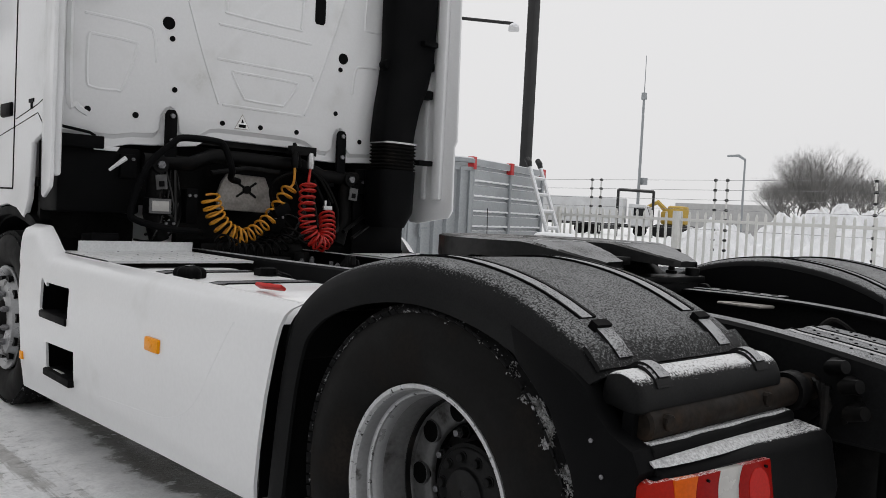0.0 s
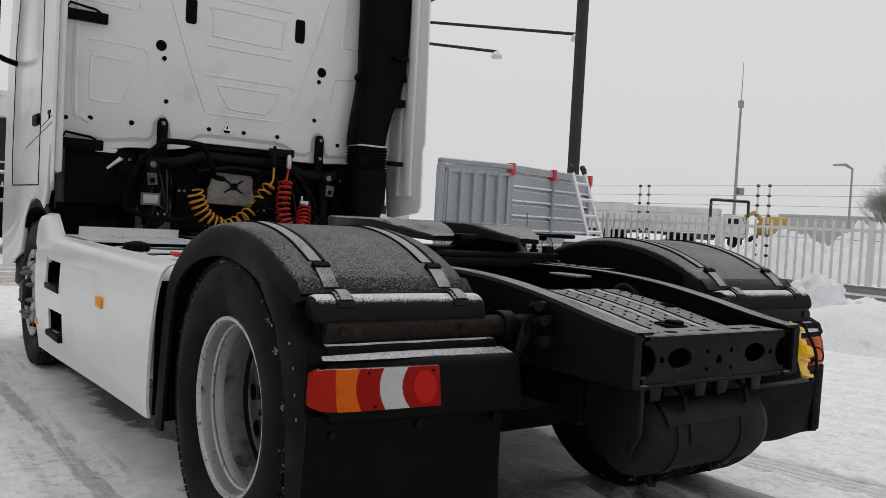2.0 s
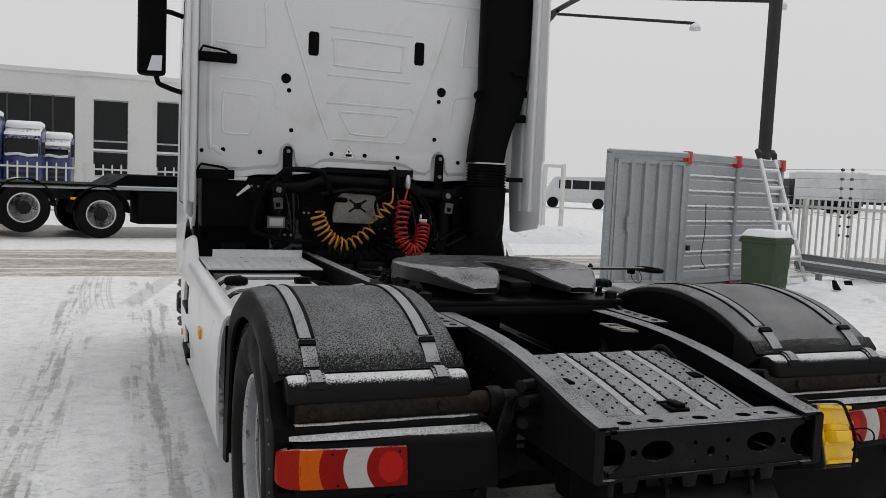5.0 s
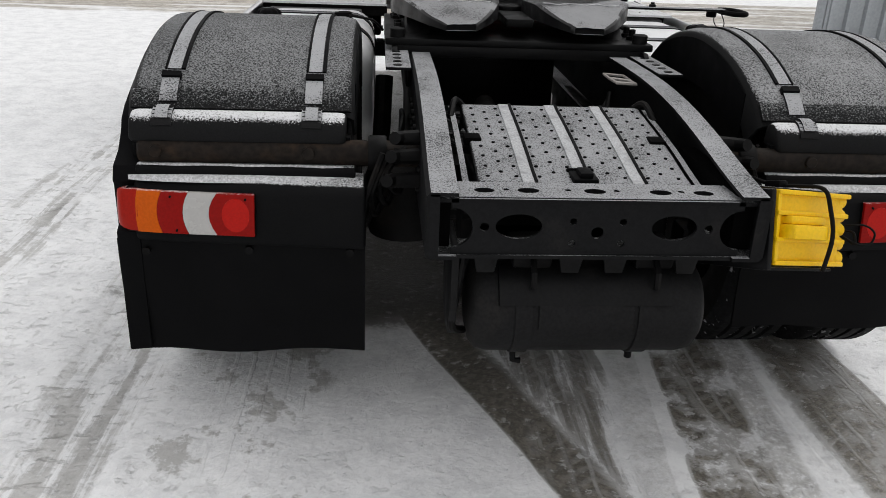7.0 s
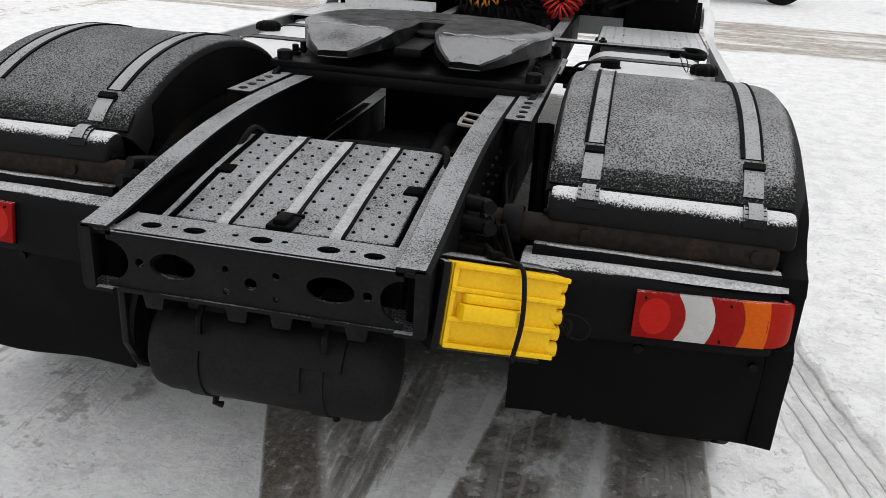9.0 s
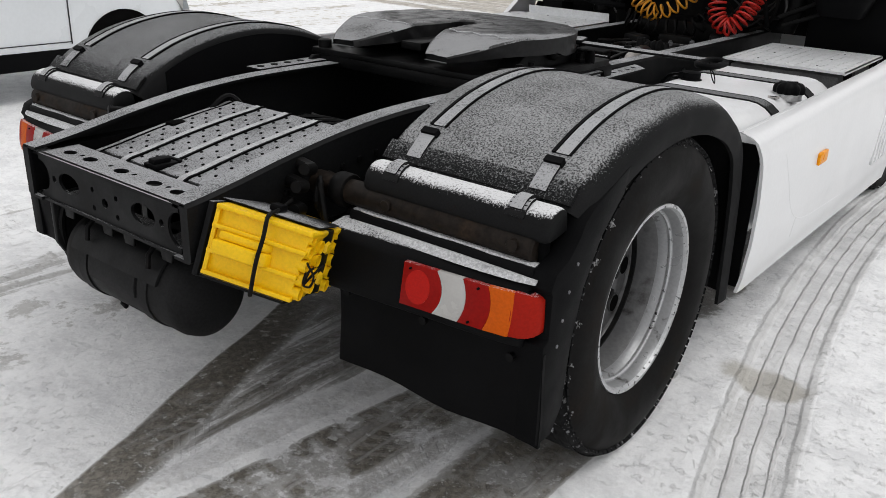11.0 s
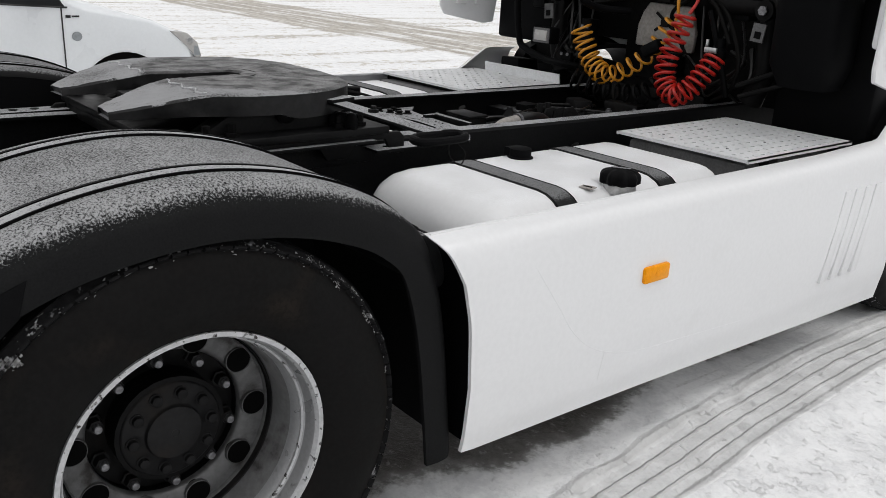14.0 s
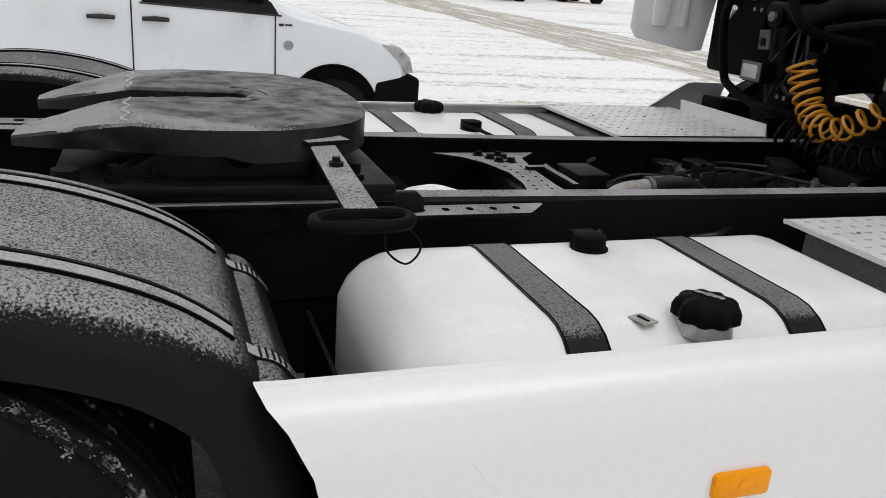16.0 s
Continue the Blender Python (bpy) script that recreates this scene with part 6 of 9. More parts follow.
part("heat_shield", Shape().prism([(-0.20, 1.185), (0.165, 1.175), (0.17, 1.27), (0.155, 1.33), (0.125, 1.40), (-0.135, 1.41), (-0.17, 1.36), (-0.195, 1.29)], "y", 3.12, 3.15), "grey_metal", truck, "dull metal heat shield", 0.01)
part("shield_cross", Shape().obox(Matrix.Translation((-0.01, 3.115, 1.315)) @ Matrix.Rotation(0.6, 4, "Y"), 0.16, 0.01, 0.012).obox(Matrix.Translation((-0.01, 3.115, 1.315)) @ Matrix.Rotation(-0.6, 4, "Y"), 0.16, 0.01, 0.012).lathe([(0.025, 3.100), (0.025, 3.125)], (-0.01, 0, 1.315), "y", 12), "under", truck)
rail_pts = [(-0.14, 2.98, 1.36), (-0.25, 2.86, 1.37), (-0.30, 2.76, 1.42), (-0.36, 2.74, 1.54), (-0.42, 2.74, 1.565), (-0.60, 2.74, 1.565), (-0.66, 2.74, 1.53), (-0.775, 2.78, 1.40), (-0.825, 2.86, 1.17), (-0.78, 2.87, 1.11), (-0.60, 2.85, 1.07), (-0.477, 2.842, 1.063), (-0.40, 2.90, 1.05)]
part("wing_corner", Shape().prism([(2.90, 0.90), (2.905, 1.040), (3.06, 1.03), (3.10, 0.90)], "x", -1.01, -0.86), "plastic", truck, "black wing corner by the step plate", 0.01)
part("grab_rail", Shape().tube(spline(rail_pts, 5), 0.019, 10), "plastic", truck, "bent black tube grab rail")
wl_ = part("work_lamp", Shape().box(-0.730, -0.590, 2.872, 2.95, 1.147, 1.238), "plastic", truck, "rectangular work lamp", 0.012)
part("lamp_frame", Shape().box(-0.722, -0.598, 2.867, 2.875, 1.152, 1.233), "carrier", wl_, "grey lamp frame", 0.003)
part("lamp_lens", Shape().box(-0.708, -0.612, 2.862, 2.872, 1.164, 1.221), "clear", wl_, "clear ribbed lamp glass", 0.004)
part("hose_carrier", Shape().tube(spline([(0.22, 2.96, 1.62), (0.24, 2.93, 1.55), (0.25, 2.93, 1.47)], 4), 0.012, 8).box(0.17, 0.35, 2.90, 2.95, 1.545, 1.60), "under", truck, "hose carrier with couplings", 0.004)
for x in (0.198, 0.312):
    part("coupling", Shape().lathe([(0.018, 1.42), (0.022, 1.44), (0.022, 1.50), (0.012, 1.52)], (x, 2.905, 0.045), "z", 12), "chrome" if x > 0.3 else "under", truck, "air coupling head")
hy1 = [(-0.372, 2.868, 1.262), (-0.352, 2.875, 1.205), (-0.325, 2.882, 1.15), (-0.285, 2.882, 1.095), (-0.235, 2.875, 1.055), (-0.175, 2.867, 1.038)]
hy2 = [(-0.175, 2.867, 1.038), (-0.11, 2.873, 1.050), (-0.04, 2.885, 1.09), (0.029, 2.903, 1.140), (0.095, 2.912, 1.215), (0.145, 2.918, 1.29), (0.185, 2.922, 1.345)]
part("yellow_coil", Shape().tube(coil(hy1, 0.052, 8) + coil(hy2, 0.042, 9)[1:], 0.0068, 7), "yhose", truck, "yellow coiled brake air hose")
part("yellow_tail", Shape().tube(spline([(0.185, 2.922, 1.345), (0.20, 2.915, 1.37), (0.20, 2.905, 1.42), (0.198, 2.905, 1.48)], 4), 0.0080, 7), "yhose", truck)
hr = [(0.278, 2.87, 1.372), (0.258, 2.845, 1.27), (0.243, 2.815, 1.16), (0.262, 2.795, 1.06), (0.326, 2.786, 1.006), (0.39, 2.81, 1.045), (0.425, 2.86, 1.12), (0.447, 2.905, 1.192)]
part("hose_head", Shape().obox(Matrix.Translation((0.10, 2.88, 1.20)) @ Matrix.Rotation(-0.5, 4, "Y"), 0.11, 0.055, 0.06), "plastic", truck, "black hose coupling head", 0.012)
part("red_coil", Shape().tube(coil(hr, 0.047, 20, per=14), 0.0076, 7), "rhose", truck, "red coiled supply air hose")
part("red_tail", Shape().tube(spline([(0.285, 2.88, 1.38), (0.305, 2.90, 1.43), (0.312, 2.905, 1.48)], 4), 0.0085, 7), "rhose", truck)
part("parked_coupling", Shape().lathe([(0.03, 1.18), (0.036, 1.19), (0.036, 1.225), (0.02, 1.24), (0.02, 1.28)], (0.455, 2.915, 0.0), "z", 14), "plastic", truck, "black parked air coupling")
part("coupling_clip", Shape().box(0.40, 0.465, 2.870, 2.882, 1.215, 1.240).box(0.405, 0.420, 2.868, 2.88, 1.24, 1.275), "chrome", truck, "bright coupling clip", 0.002)
part("stay_tube", Shape().tube([(0.36, 2.94, 1.40), (0.50, 2.90, 1.12), (0.52, 2.92, 1.02)], 0.014, 8), "plastic", truck)
part("cross_tube", Shape().tube([(-0.34, 2.93, 1.395), (-0.1, 2.95, 1.44), (0.12, 2.96, 1.43)], 0.016, 8), "under", truck)
for x, z, w, h in ((-0.80, 1.40, 0.09, 0.13), (-0.43, 1.20, 0.07, 0.20), (0.50, 1.40, 0.09, 0.07), (0.74, 1.38, 0.1, 0.09), (-0.56, 1.08, 0.09, 0.06), (0.14, 1.12, 0.10, 0.12)):
    bx = part("valve_box", Shape().box(x - w / 2, x + w / 2, 2.97, 3.05, z - h / 2, z + h / 2), "plastic", truck, "dirty black valve body", 0.008)
    for dx in (-0.25, 0.25):
        part("box_bolt", Shape().lathe([(0.010, 2.962), (0.009, 2.972)], (x + w * dx, 0, z + h * 0.3), "y", 6), "bolt", bx)
part("pale_lever", Shape().tube([(-0.93, 2.90, 1.37), (-0.85, 2.88, 1.44)], [0.008, 0.014], 8), "alu", truck, "pale metal lever")
for x in (-0.92, 0.92):
    part("flange_tab", Shape().prism([(x - 0.06, 1.475), (x + 0.06, 1.475), (x + 0.075, 1.50), (x - 0.075, 1.50)], "y", CY + 0.0, CY + 0.01), "white", cab, bevel=0.002)
hb = [(-0.33, 2.80, 1.00), (-0.22, 2.84, 0.965), (-0.06, 2.86, 0.95), (0.10, 2.88, 0.98), (0.2, 2.92, 1.08)]
part("black_coil", Shape().tube(coil(hb, 0.052, 11, per=14), 0.0075, 6), "under", truck, "black coiled electric cable")
rnd = random.Random(21)
for k in range(15):
    x0, x1 = rnd.choice((rnd.uniform(-0.62, -0.42), rnd.uniform(0.2, 0.6))), rnd.uniform(0.0, 0.6)
    x1 = x1 if x0 > 0 else x0 - 0.08
    pts = [(x0, rnd.uniform(2.98, 3.1), rnd.uniform(1.2, 1.48)), (x0 + rnd.uniform(-0.1, 0.1), rnd.uniform(2.93, 3.05), rnd.uniform(1.05, 1.3)), ((x0 + x1) / 2, rnd.uniform(2.95, 3.1), rnd.uniform(1.0, 1.2)), (x1, rnd.uniform(3.0, 3.15), rnd.uniform(0.95, 1.15))]
    part("loose_cable", Shape().tube(spline(pts, 6), rnd.choice((0.006, 0.008, 0.012)), 7), "cable", truck)
for k in range(10):
    x, y = rnd.uniform(-0.3, 0.3), rnd.uniform(1.9, 2.75)
    part("gearbox_fitting", Shape().lathe([(0.03, 0.88), (0.034, 0.90), (0.034, 0.93), (0.02, 0.945), (0.012, 0.97)], (x, y, rnd.uniform(-0.09, -0.05)), "z", rnd.choice((6, 12))), rnd.choice(("under", "frame", "tank_grey")), truck)
for k in range(6):
    x0 = rnd.uniform(-0.3, 0.3)
    pts = [(x0, rnd.uniform(1.7, 1.9), 0.80), (x0 + rnd.uniform(-0.15, 0.15), rnd.uniform(2.0, 2.2), rnd.uniform(0.84, 0.89)), (rnd.uniform(-0.3, 0.3), rnd.uniform(2.3, 2.5), rnd.uniform(0.84, 0.90)), (rnd.uniform(-0.3, 0.3), 2.8, 0.88)]
    part("gearbox_hose", Shape().tube(spline(pts, 6), rnd.choice((0.007, 0.009, 0.014)), 8), "cable", truck)
part("silver_hose", Shape().tube(spline([(0.24, 1.70, 0.86), (0.23, 1.74, 0.905), (0.215, 1.80, 0.925), (0.205, 1.88, 0.93)], 6), 0.027, 12), "grey_metal", truck, "dull silver air pipe")
for k, pts in enumerate(([(0.24, 2.95, 1.45), (0.10, 3.0, 1.36), (0.16, 3.05, 1.2), (0.3, 3.0, 1.05)], [(0.36, 2.96, 1.46), (0.46, 2.94, 1.38), (0.55, 2.93, 1.2), (0.52, 2.95, 1.05), (0.4, 3.0, 0.98)], [(0.33, 2.95, 1.46), (0.41, 2.93, 1.40), (0.50, 2.92, 1.26)])):
    part("loose_cable", Shape().tube(spline(pts, 6), 0.010, 7), "rubber", truck)
part("strut", Shape().tube([(0.58, 2.90, 1.08), (0.86, 3.0, 1.22)], 0.014, 8).tube([(0.62, 2.86, 1.04), (0.88, 2.98, 1.15)], 0.012, 8), "under", truck)
part("engine_block", Shape().box(-0.36, 0.36, 3.0, 3.28, 0.80, 1.0), "under", truck, "dark engine and gearbox top", 0.04)
part("pipe_sleeve", Shape().tube(spline([(0.205, 1.875, 0.93), (0.195, 1.96, 0.932), (0.18, 2.04, 0.92), (0.17, 2.10, 0.89)], 5), 0.031, 12), "cable", truck, "black rubber hose sleeve")
part("hose_band", Shape().tube([(0.206, 1.872, 0.930), (0.2045, 1.886, 0.9305)], 0.034, 14), "bolt", truck)
part("control_box", Shape().box(-0.05, 0.10, 1.70, 1.80, 0.86, 0.935), "under", truck, "black control box", 0.006)
part("box_lid", Shape().box(-0.055, 0.105, 1.695, 1.805, 0.935, 0.945), "tank_grey", truck, bevel=0.004)
part("upright_pipe", Shape().tube([(-0.16, 1.90, 0.74), (-0.16, 1.90, 0.90), (-0.16, 1.88, 0.93)], 0.017, 10), "under", truck)
for k in range(3):
    part("shift_lever_plate", Shape().prism([(2.10 + 0.05 * k, 0.90), (2.12 + 0.05 * k, 0.955), (2.17 + 0.05 * k, 0.96), (2.22 + 0.05 * k, 0.915), (2.22 + 0.05 * k, 0.90)], "x", 0.13 + 0.012 * k, 0.14 + 0.012 * k), "tank_grey", truck, bevel=0.002)
for y in (2.12, 2.17):
    part("sensor_plug", Shape().lathe([(0.014, 0.93), (0.014, 0.975), (0.0, 0.976)], (0.10, y, 0), "z", 12), "tank_grey", truck)
for y, z in ((2.42, 0.90), (2.50, 0.885), (2.47, 0.92)):
    part("casing_bolt", Shape().lathe([(0.012, z - 0.02), (0.012, z), (0.0, z + 0.001)], (0.2, y, 0), "z", 8), "bolt", truck)
for k, (x, y, z, w, d_, h) in enumerate(((-0.12, 2.45, 0.83, 0.18, 0.12, 0.06), (0.06, 2.58, 0.85, 0.10, 0.10, 0.07), (0.22, 2.66, 0.86, 0.12, 0.16, 0.06), (-0.2, 2.72, 0.87, 0.14, 0.10, 0.09), (0.02, 2.82, 0.89, 0.22, 0.08, 0.07), (0.25, 2.86, 0.90, 0.08, 0.08, 0.10))):
    part("casing_lump", Shape().obox(Matrix.Translation((x, y, z)) @ Matrix.Rotation(0.4 * (k % 3) - 0.4, 4, "Z"), w, d_, h), "tank_grey" if k % 2 else "under", truck, bevel=0.015)
for x, y, z in ((0.28, 2.52, 0.90), (0.16, 2.72, 0.91), (0.27, 2.78, 0.92), (0.05, 2.66, 0.90)):
    part("casing_bolt", Shape().lathe([(0.015, z - 0.03), (0.015, z), (0.009, z + 0.001), (0.009, z + 0.008), (0.0, z + 0.009)], (x, y, 0), "z", 8), "bolt", truck)
for k in range(2):
    x = -0.2 + 0.3 * k
    part("gearbox_pipe", Shape().tube(spline([(x, 1.75, 0.80), (x * 0.6 + 0.05, 1.95, 0.85), (x * 0.8, 2.3, 0.88), (x, 2.65, 0.86)], 6), 0.012, 8), "under", truck)
part("gearbox_cover", Shape().box(-0.18, 0.14, 1.86, 2.1, 0.76, 0.85), "under", truck, bevel=0.015)
part("valve_unit", Shape().box(0.16, 0.3, 2.15, 2.4, 0.76, 0.88), "under", truck, bevel=0.015)
part("breather_cap", Shape().lathe([(0.05, 0.86), (0.05, 0.91), (0.03, 0.915)], (-0.22, 2.35, 0), "z", 14), "under", truck)

# ---- air intake snorkel ----
def slab(path, widths, depths):
    rows = []
    for (x, y, z), w, d in zip(path, widths, depths):
        r = []
        for k in range(20):
            a = 2 * math.pi * k / 20
            ca, sa = math.cos(a), math.sin(a)
            r.append((x + w / 2 * math.copysign(abs(ca) ** 0.45, ca), y + d / 2 * math.copysign(abs(sa) ** 0.45, sa), z))
        rows.append(r)
    return Shape().grid(rows, True)


snork = part("air_intake", slab([(0.91, 2.86, 1.68), (0.92, 2.86, 1.78), (0.95, 2.87, 1.92), (1.00, 2.88, 2.07), (1.03, 2.88, 2.25), (1.035, 2.88, 2.5), (1.037, 2.88, 3.45)], [0.27, 0.28, 0.30, 0.34, 0.365, 0.385, 0.40], [0.2] * 7), "plastic", truck, "black plastic air intake duct", smooth=60)
rows = []
zz = [1.50 + 0.0115 * i for i in range(16)]
part("bellow", slab([(0.925, 2.86, z) for z in zz], [0.26 + (0.03 if i % 2 else 0) for i in range(16)], [0.19 + (0.03 if i % 2 else 0) for i in range(16)]), "rubber", snork, "ribbed rubber bellow", smooth=20)
part("bellow_clamp", slab([(0.927, 2.86, 1.672), (0.927, 2.86, 1.684)], [0.288, 0.288], [0.218, 0.218]), "chrome", snork, "bright hose clamp")
part("intake_housing", slab([(0.92, 2.90, 1.12), (0.92, 2.88, 1.22), (0.92, 2.87, 1.50)], [0.22, 0.30, 0.30], [0.2, 0.24, 0.24]), "plastic", snork, "black air filter housing", smooth=60)
for z in (2.03, 2.22):
    part("duct_clip", Shape().box(1.13, 1.21, 2.80, 2.86, z - 0.03, z + 0.03), "plastic", snork, bevel=0.01)
part("duct_knob", Shape().lathe([(0.03, 2.84), (0.035, 2.86), (0.03, 2.9)], (0.835, 0, 2.19), "y", 14), "plastic", snork)

# ---- wheel chocks, stowed at the tail ----
CHOCK_U, CHOCK_V = Vector((0.244, 0.098, -0.045)).normalized(), Vector((0.009, 0.062, 0.174))
CHOCK_V = (CHOCK_V - CHOCK_U * CHOCK_V.dot(CHOCK_U)).normalized()
CHOCK_W = CHOCK_V.cross(CHOCK_U)
CHOCK_M = Matrix((CHOCK_U, CHOCK_W, CHOCK_V)).transposed().to_4x4()
CHOCK_M.translation = (0.4455, -1.013, 0.787)


def stowed(sh):
    sh.v = [tuple(CHOCK_M @ Vector(p)) for p in sh.v]
    return sh


def chock(d0, d1, front):
    """A moulded wheel chock lying on its side: across the width, d0 to d1 into the stack, and up."""
    w, h = 0.262, 0.092
    base = stowed(Shape().box(0.1, 0.11, d0, d1, -h, -h + 0.01)).v[0]
    c = thing("wheel_chock", base, "yellow plastic wheel chock strapped behind the chassis rail", "wheel chock", "stowed wheel chocks")
    edge_ = [(0.0, -h), (w - 0.012, -h - 0.004), (w - 0.004, -h + 0.012), (w - 0.012, -h + 0.022), (w - 0.010, -0.034), (w - 0.002, -0.022), (w - 0.010, -0.010), (w - 0.006, 0.020), (w + 0.004, 0.032), (w - 0.004, 0.044), (w, h - 0.022), (w + 0.010, h - 0.010), (w + 0.008, h), (0.0, h)]
    body = part("body", stowed(Shape().prism([(a, b) for a, b in edge_], "y", d0 + 0.010, d1)), "yellow", c, "ribbed yellow body", 0.004)
    for z, x1 in ((-h + 0.004, w - 0.004), (-0.030, w - 0.004), (0.036, w + 0.004), (h - 0.005, w + 0.010)):
        part("rib", stowed(Shape().box(0.004, x1, d0 - 0.004, d0 + 0.014, z - 0.006, z + 0.006)), "yellow", body, bevel=0.003)
    part("web", stowed(Shape().box(0.004, 0.016, d0, d0 + 0.014, -h, h)), "yellow", body, bevel=0.002)
    if front:
        part("handle", stowed(Shape().prism([(0.022, d0 + 0.012), (0.030, d0 - 0.034), (0.148, d0 - 0.036), (0.172, d0 - 0.020), (0.180, d0 + 0.012)], "z", -0.028, 0.008)), "yellow", body, "moulded handle", 0.006)
        part("handle_brow", stowed(Shape().prism([(0.030, d0 + 0.012), (0.036, d0 - 0.018), (0.160, d0 - 0.018), (0.176, d0 + 0.012)], "z", 0.008, 0.030)), "yellow", body, bevel=0.006)
    cols = 2
    for i in range(5):
        for j in range(cols):
            r_ = 0.0178
            zc = -h + 0.020 + i * 0.0365 + (0.010 if j else 0.0)
            if zc > h - 0.012:
                continue
            yc = d0 + 0.026 + j * (d1 - d0 - 0.046)
            part("cell", stowed(Shape().lathe([(r_, w - 0.02), (r_, w + 0.008), (r_ * 0.86, w + 0.008), (r_ * 0.84, w - 0.016)], (0, yc, zc), "x", 16, True)), "yellow", body)
            # cell floor takes the shaded copy of the yellow
            part("cell_bottom", stowed(Shape().lathe([(r_ * 0.86, w - 0.0125), (0.0, w - 0.0122)], (0, yc, zc), "x", 14)), "yellow_shade", body)
    return c


chock(0.0, 0.115, True)
chock(0.187, 0.270, False)
hold = part("chock_holder", stowed(Shape().box(-0.012, 0.262, 0.119, 0.183, -0.088, 0.088).box(-0.03, 0.266, 0.060, 0.200, 0.096, 0.101).box(-0.020, -0.004, 0.0, 0.275, -0.106, 0.092).box(-0.020, 0.235, 0.012, 0.275, -0.108, -0.100)), "frame_snowy", truck, "black sheet chock holder dusted with snow", 0.004)
for z in (-0.045, 0.040):
    part("star_rivet", stowed(Shape().lathe([(0.020, 0.262), (0.016, 0.270), (0.006, 0.271)], (0, 0.151, z), "x", 5)), "yellow", hold)
band = [(0.158, -0.020, -0.105), (0.160, -0.040, -0.02), (0.158, -0.030, 0.05), (0.150, -0.014, 0.100), (0.140, 0.05, 0.108), (0.125, 0.12, 0.110), (0.12, 0.19, 0.13)]
part("elastic_cord", stowed(Shape().tube(spline(band, 5), 0.0055, 8)), "rubber", hold, "black elastic cord")
part("cord_hook", stowed(Shape().obox(Matrix.Translation((0.122, 0.11, 0.112)), 0.035, 0.05, 0.020)), "plastic", hold, bevel=0.006)
part("wire_ring", stowed(Shape().tube(spline([(0.268, 0.02, 0.012), (0.290, -0.03, 0.016), (0.315, -0.045, -0.002), (0.310, -0.04, -0.03), (0.285, -0.02, -0.034), (0.270, 0.02, -0.012)], 6), 0.0028, 6)), "rubber", hold)
part("cord_tail", stowed(Shape().tube(spline([(0.282, 0.035, 0.0), (0.286, -0.005, -0.004), (0.284, -0.012, -0.034), (0.286, 0.02, -0.018), (0.284, 0.07, -0.006), (0.286, 0.10, 0.004)], 6), 0.0035, 6)), "rubber", hold)


# ---- ground ----
def ground_material():
    m, t, b, out = nodes_of("snowy_yard")
    g = t.nodes.new("ShaderNodeNewGeometry")
    s = t.nodes.new("ShaderNodeSeparateXYZ")
    link(t, g.outputs["Position"], s.inputs[0])
    X, Y = s.outputs[0], s.outputs[1]
    n1 = noise_node(t, 1.1, 6, 0.6)
    n2 = noise_node(t, 6.0, 8, 0.65)
    n3 = noise_node(t, 45.0, 6, 0.7)
    streak = noise_node(t, 1.0, 6, 0.6, (3.2, 0.35, 1.0))
    cross = noise_node(t, 1.0, 6, 0.6, (0.30, 2.6, 1.0))
    wob = calc(t, "MULTIPLY", calc(t, "SUBTRACT", n1, 0.5), 0.7)
    wob2 = calc(t, "MULTIPLY", calc(t, "SUBTRACT", n2, 0.5), 0.22)
    xx = calc(t, "ADD", X, calc(t, "ADD", wob, wob2))
    # the area behind the tractor: scraped, wet asphalt showing between snow

    def bandx(c, w, soft=0.12):
        d = calc(t, "ABSOLUTE", calc(t, "SUBTRACT", xx, c))
        return ramp(t, d, w - soft, w + soft, 1.0, 0.0)

    def bandy(lo, hi, soft=0.4):
        yy = calc(t, "ADD", Y, wob)
        return calc(t, "MULTIPLY", ramp(t, yy, lo - soft, lo + soft), ramp(t, yy, hi - soft, hi + soft, 1.0, 0.0))
    # bared strips behind the tail: a sharp slanting edge, brown asphalt, thin slush, a ridge of snow, two dark wheel tracks
    xe = calc(t, "ADD", X, calc(t, "MULTIPLY", wob2, 0.10))
    edge_d = calc(t, "SUBTRACT", xe, calc(t, "ADD", calc(t, "MULTIPLY", Y, -0.385), -0.41))
    ridge_d = calc(t, "SUBTRACT", xe, calc(t, "ADD", calc(t, "MULTIPLY", Y, 0.125), 0.475))

    def strip(v, a, b, sa, sb):
        return calc(t, "MULTIPLY", ramp(t, v, a - sa, a + sa), ramp(t, v, b - sb, b + sb, 1.0, 0.0))
    streaks = noise_node(t, 1.0, 6, 0.62, (16.0, 1.6, 1.0))
    ragged = ramp(t, n2, 0.40, 0.56, 0.35, 1.0)
    bare = strip(edge_d, 0.0, 0.20, 0.012, 0.05)
    thin = calc(t, "MULTIPLY", calc(t, "MULTIPLY", ramp(t, edge_d, 0.16, 0.24), ramp(t, ridge_d, -0.20, -0.12, 1.0, 0.0)), ramp(t, streaks, 0.40, 0.58, 0.30, 0.85))
    film = calc(t, "MULTIPLY", strip(ridge_d, -0.16, -0.02, 0.05, 0.01), 0.34)
    track_1 = calc(t, "MULTIPLY", strip(ridge_d, 0.03, 0.30, 0.015, 0.04), ragged)
    gap = calc(t, "MULTIPLY", strip(ridge_d, 0.28, 0.40, 0.03, 0.03), 0.42)
    track_2 = calc(t, "MULTIPLY", strip(xe, 0.86, 1.175, 0.04, 0.012), ramp(t, n2, 0.38, 0.58, 0.55, 0.95))
    wedge = calc(t, "MAXIMUM", calc(t, "MAXIMUM", bare, thin), calc(t, "MAXIMUM", calc(t, "MAXIMUM", film, track_1), calc(t, "MAXIMUM", gap, track_2)))
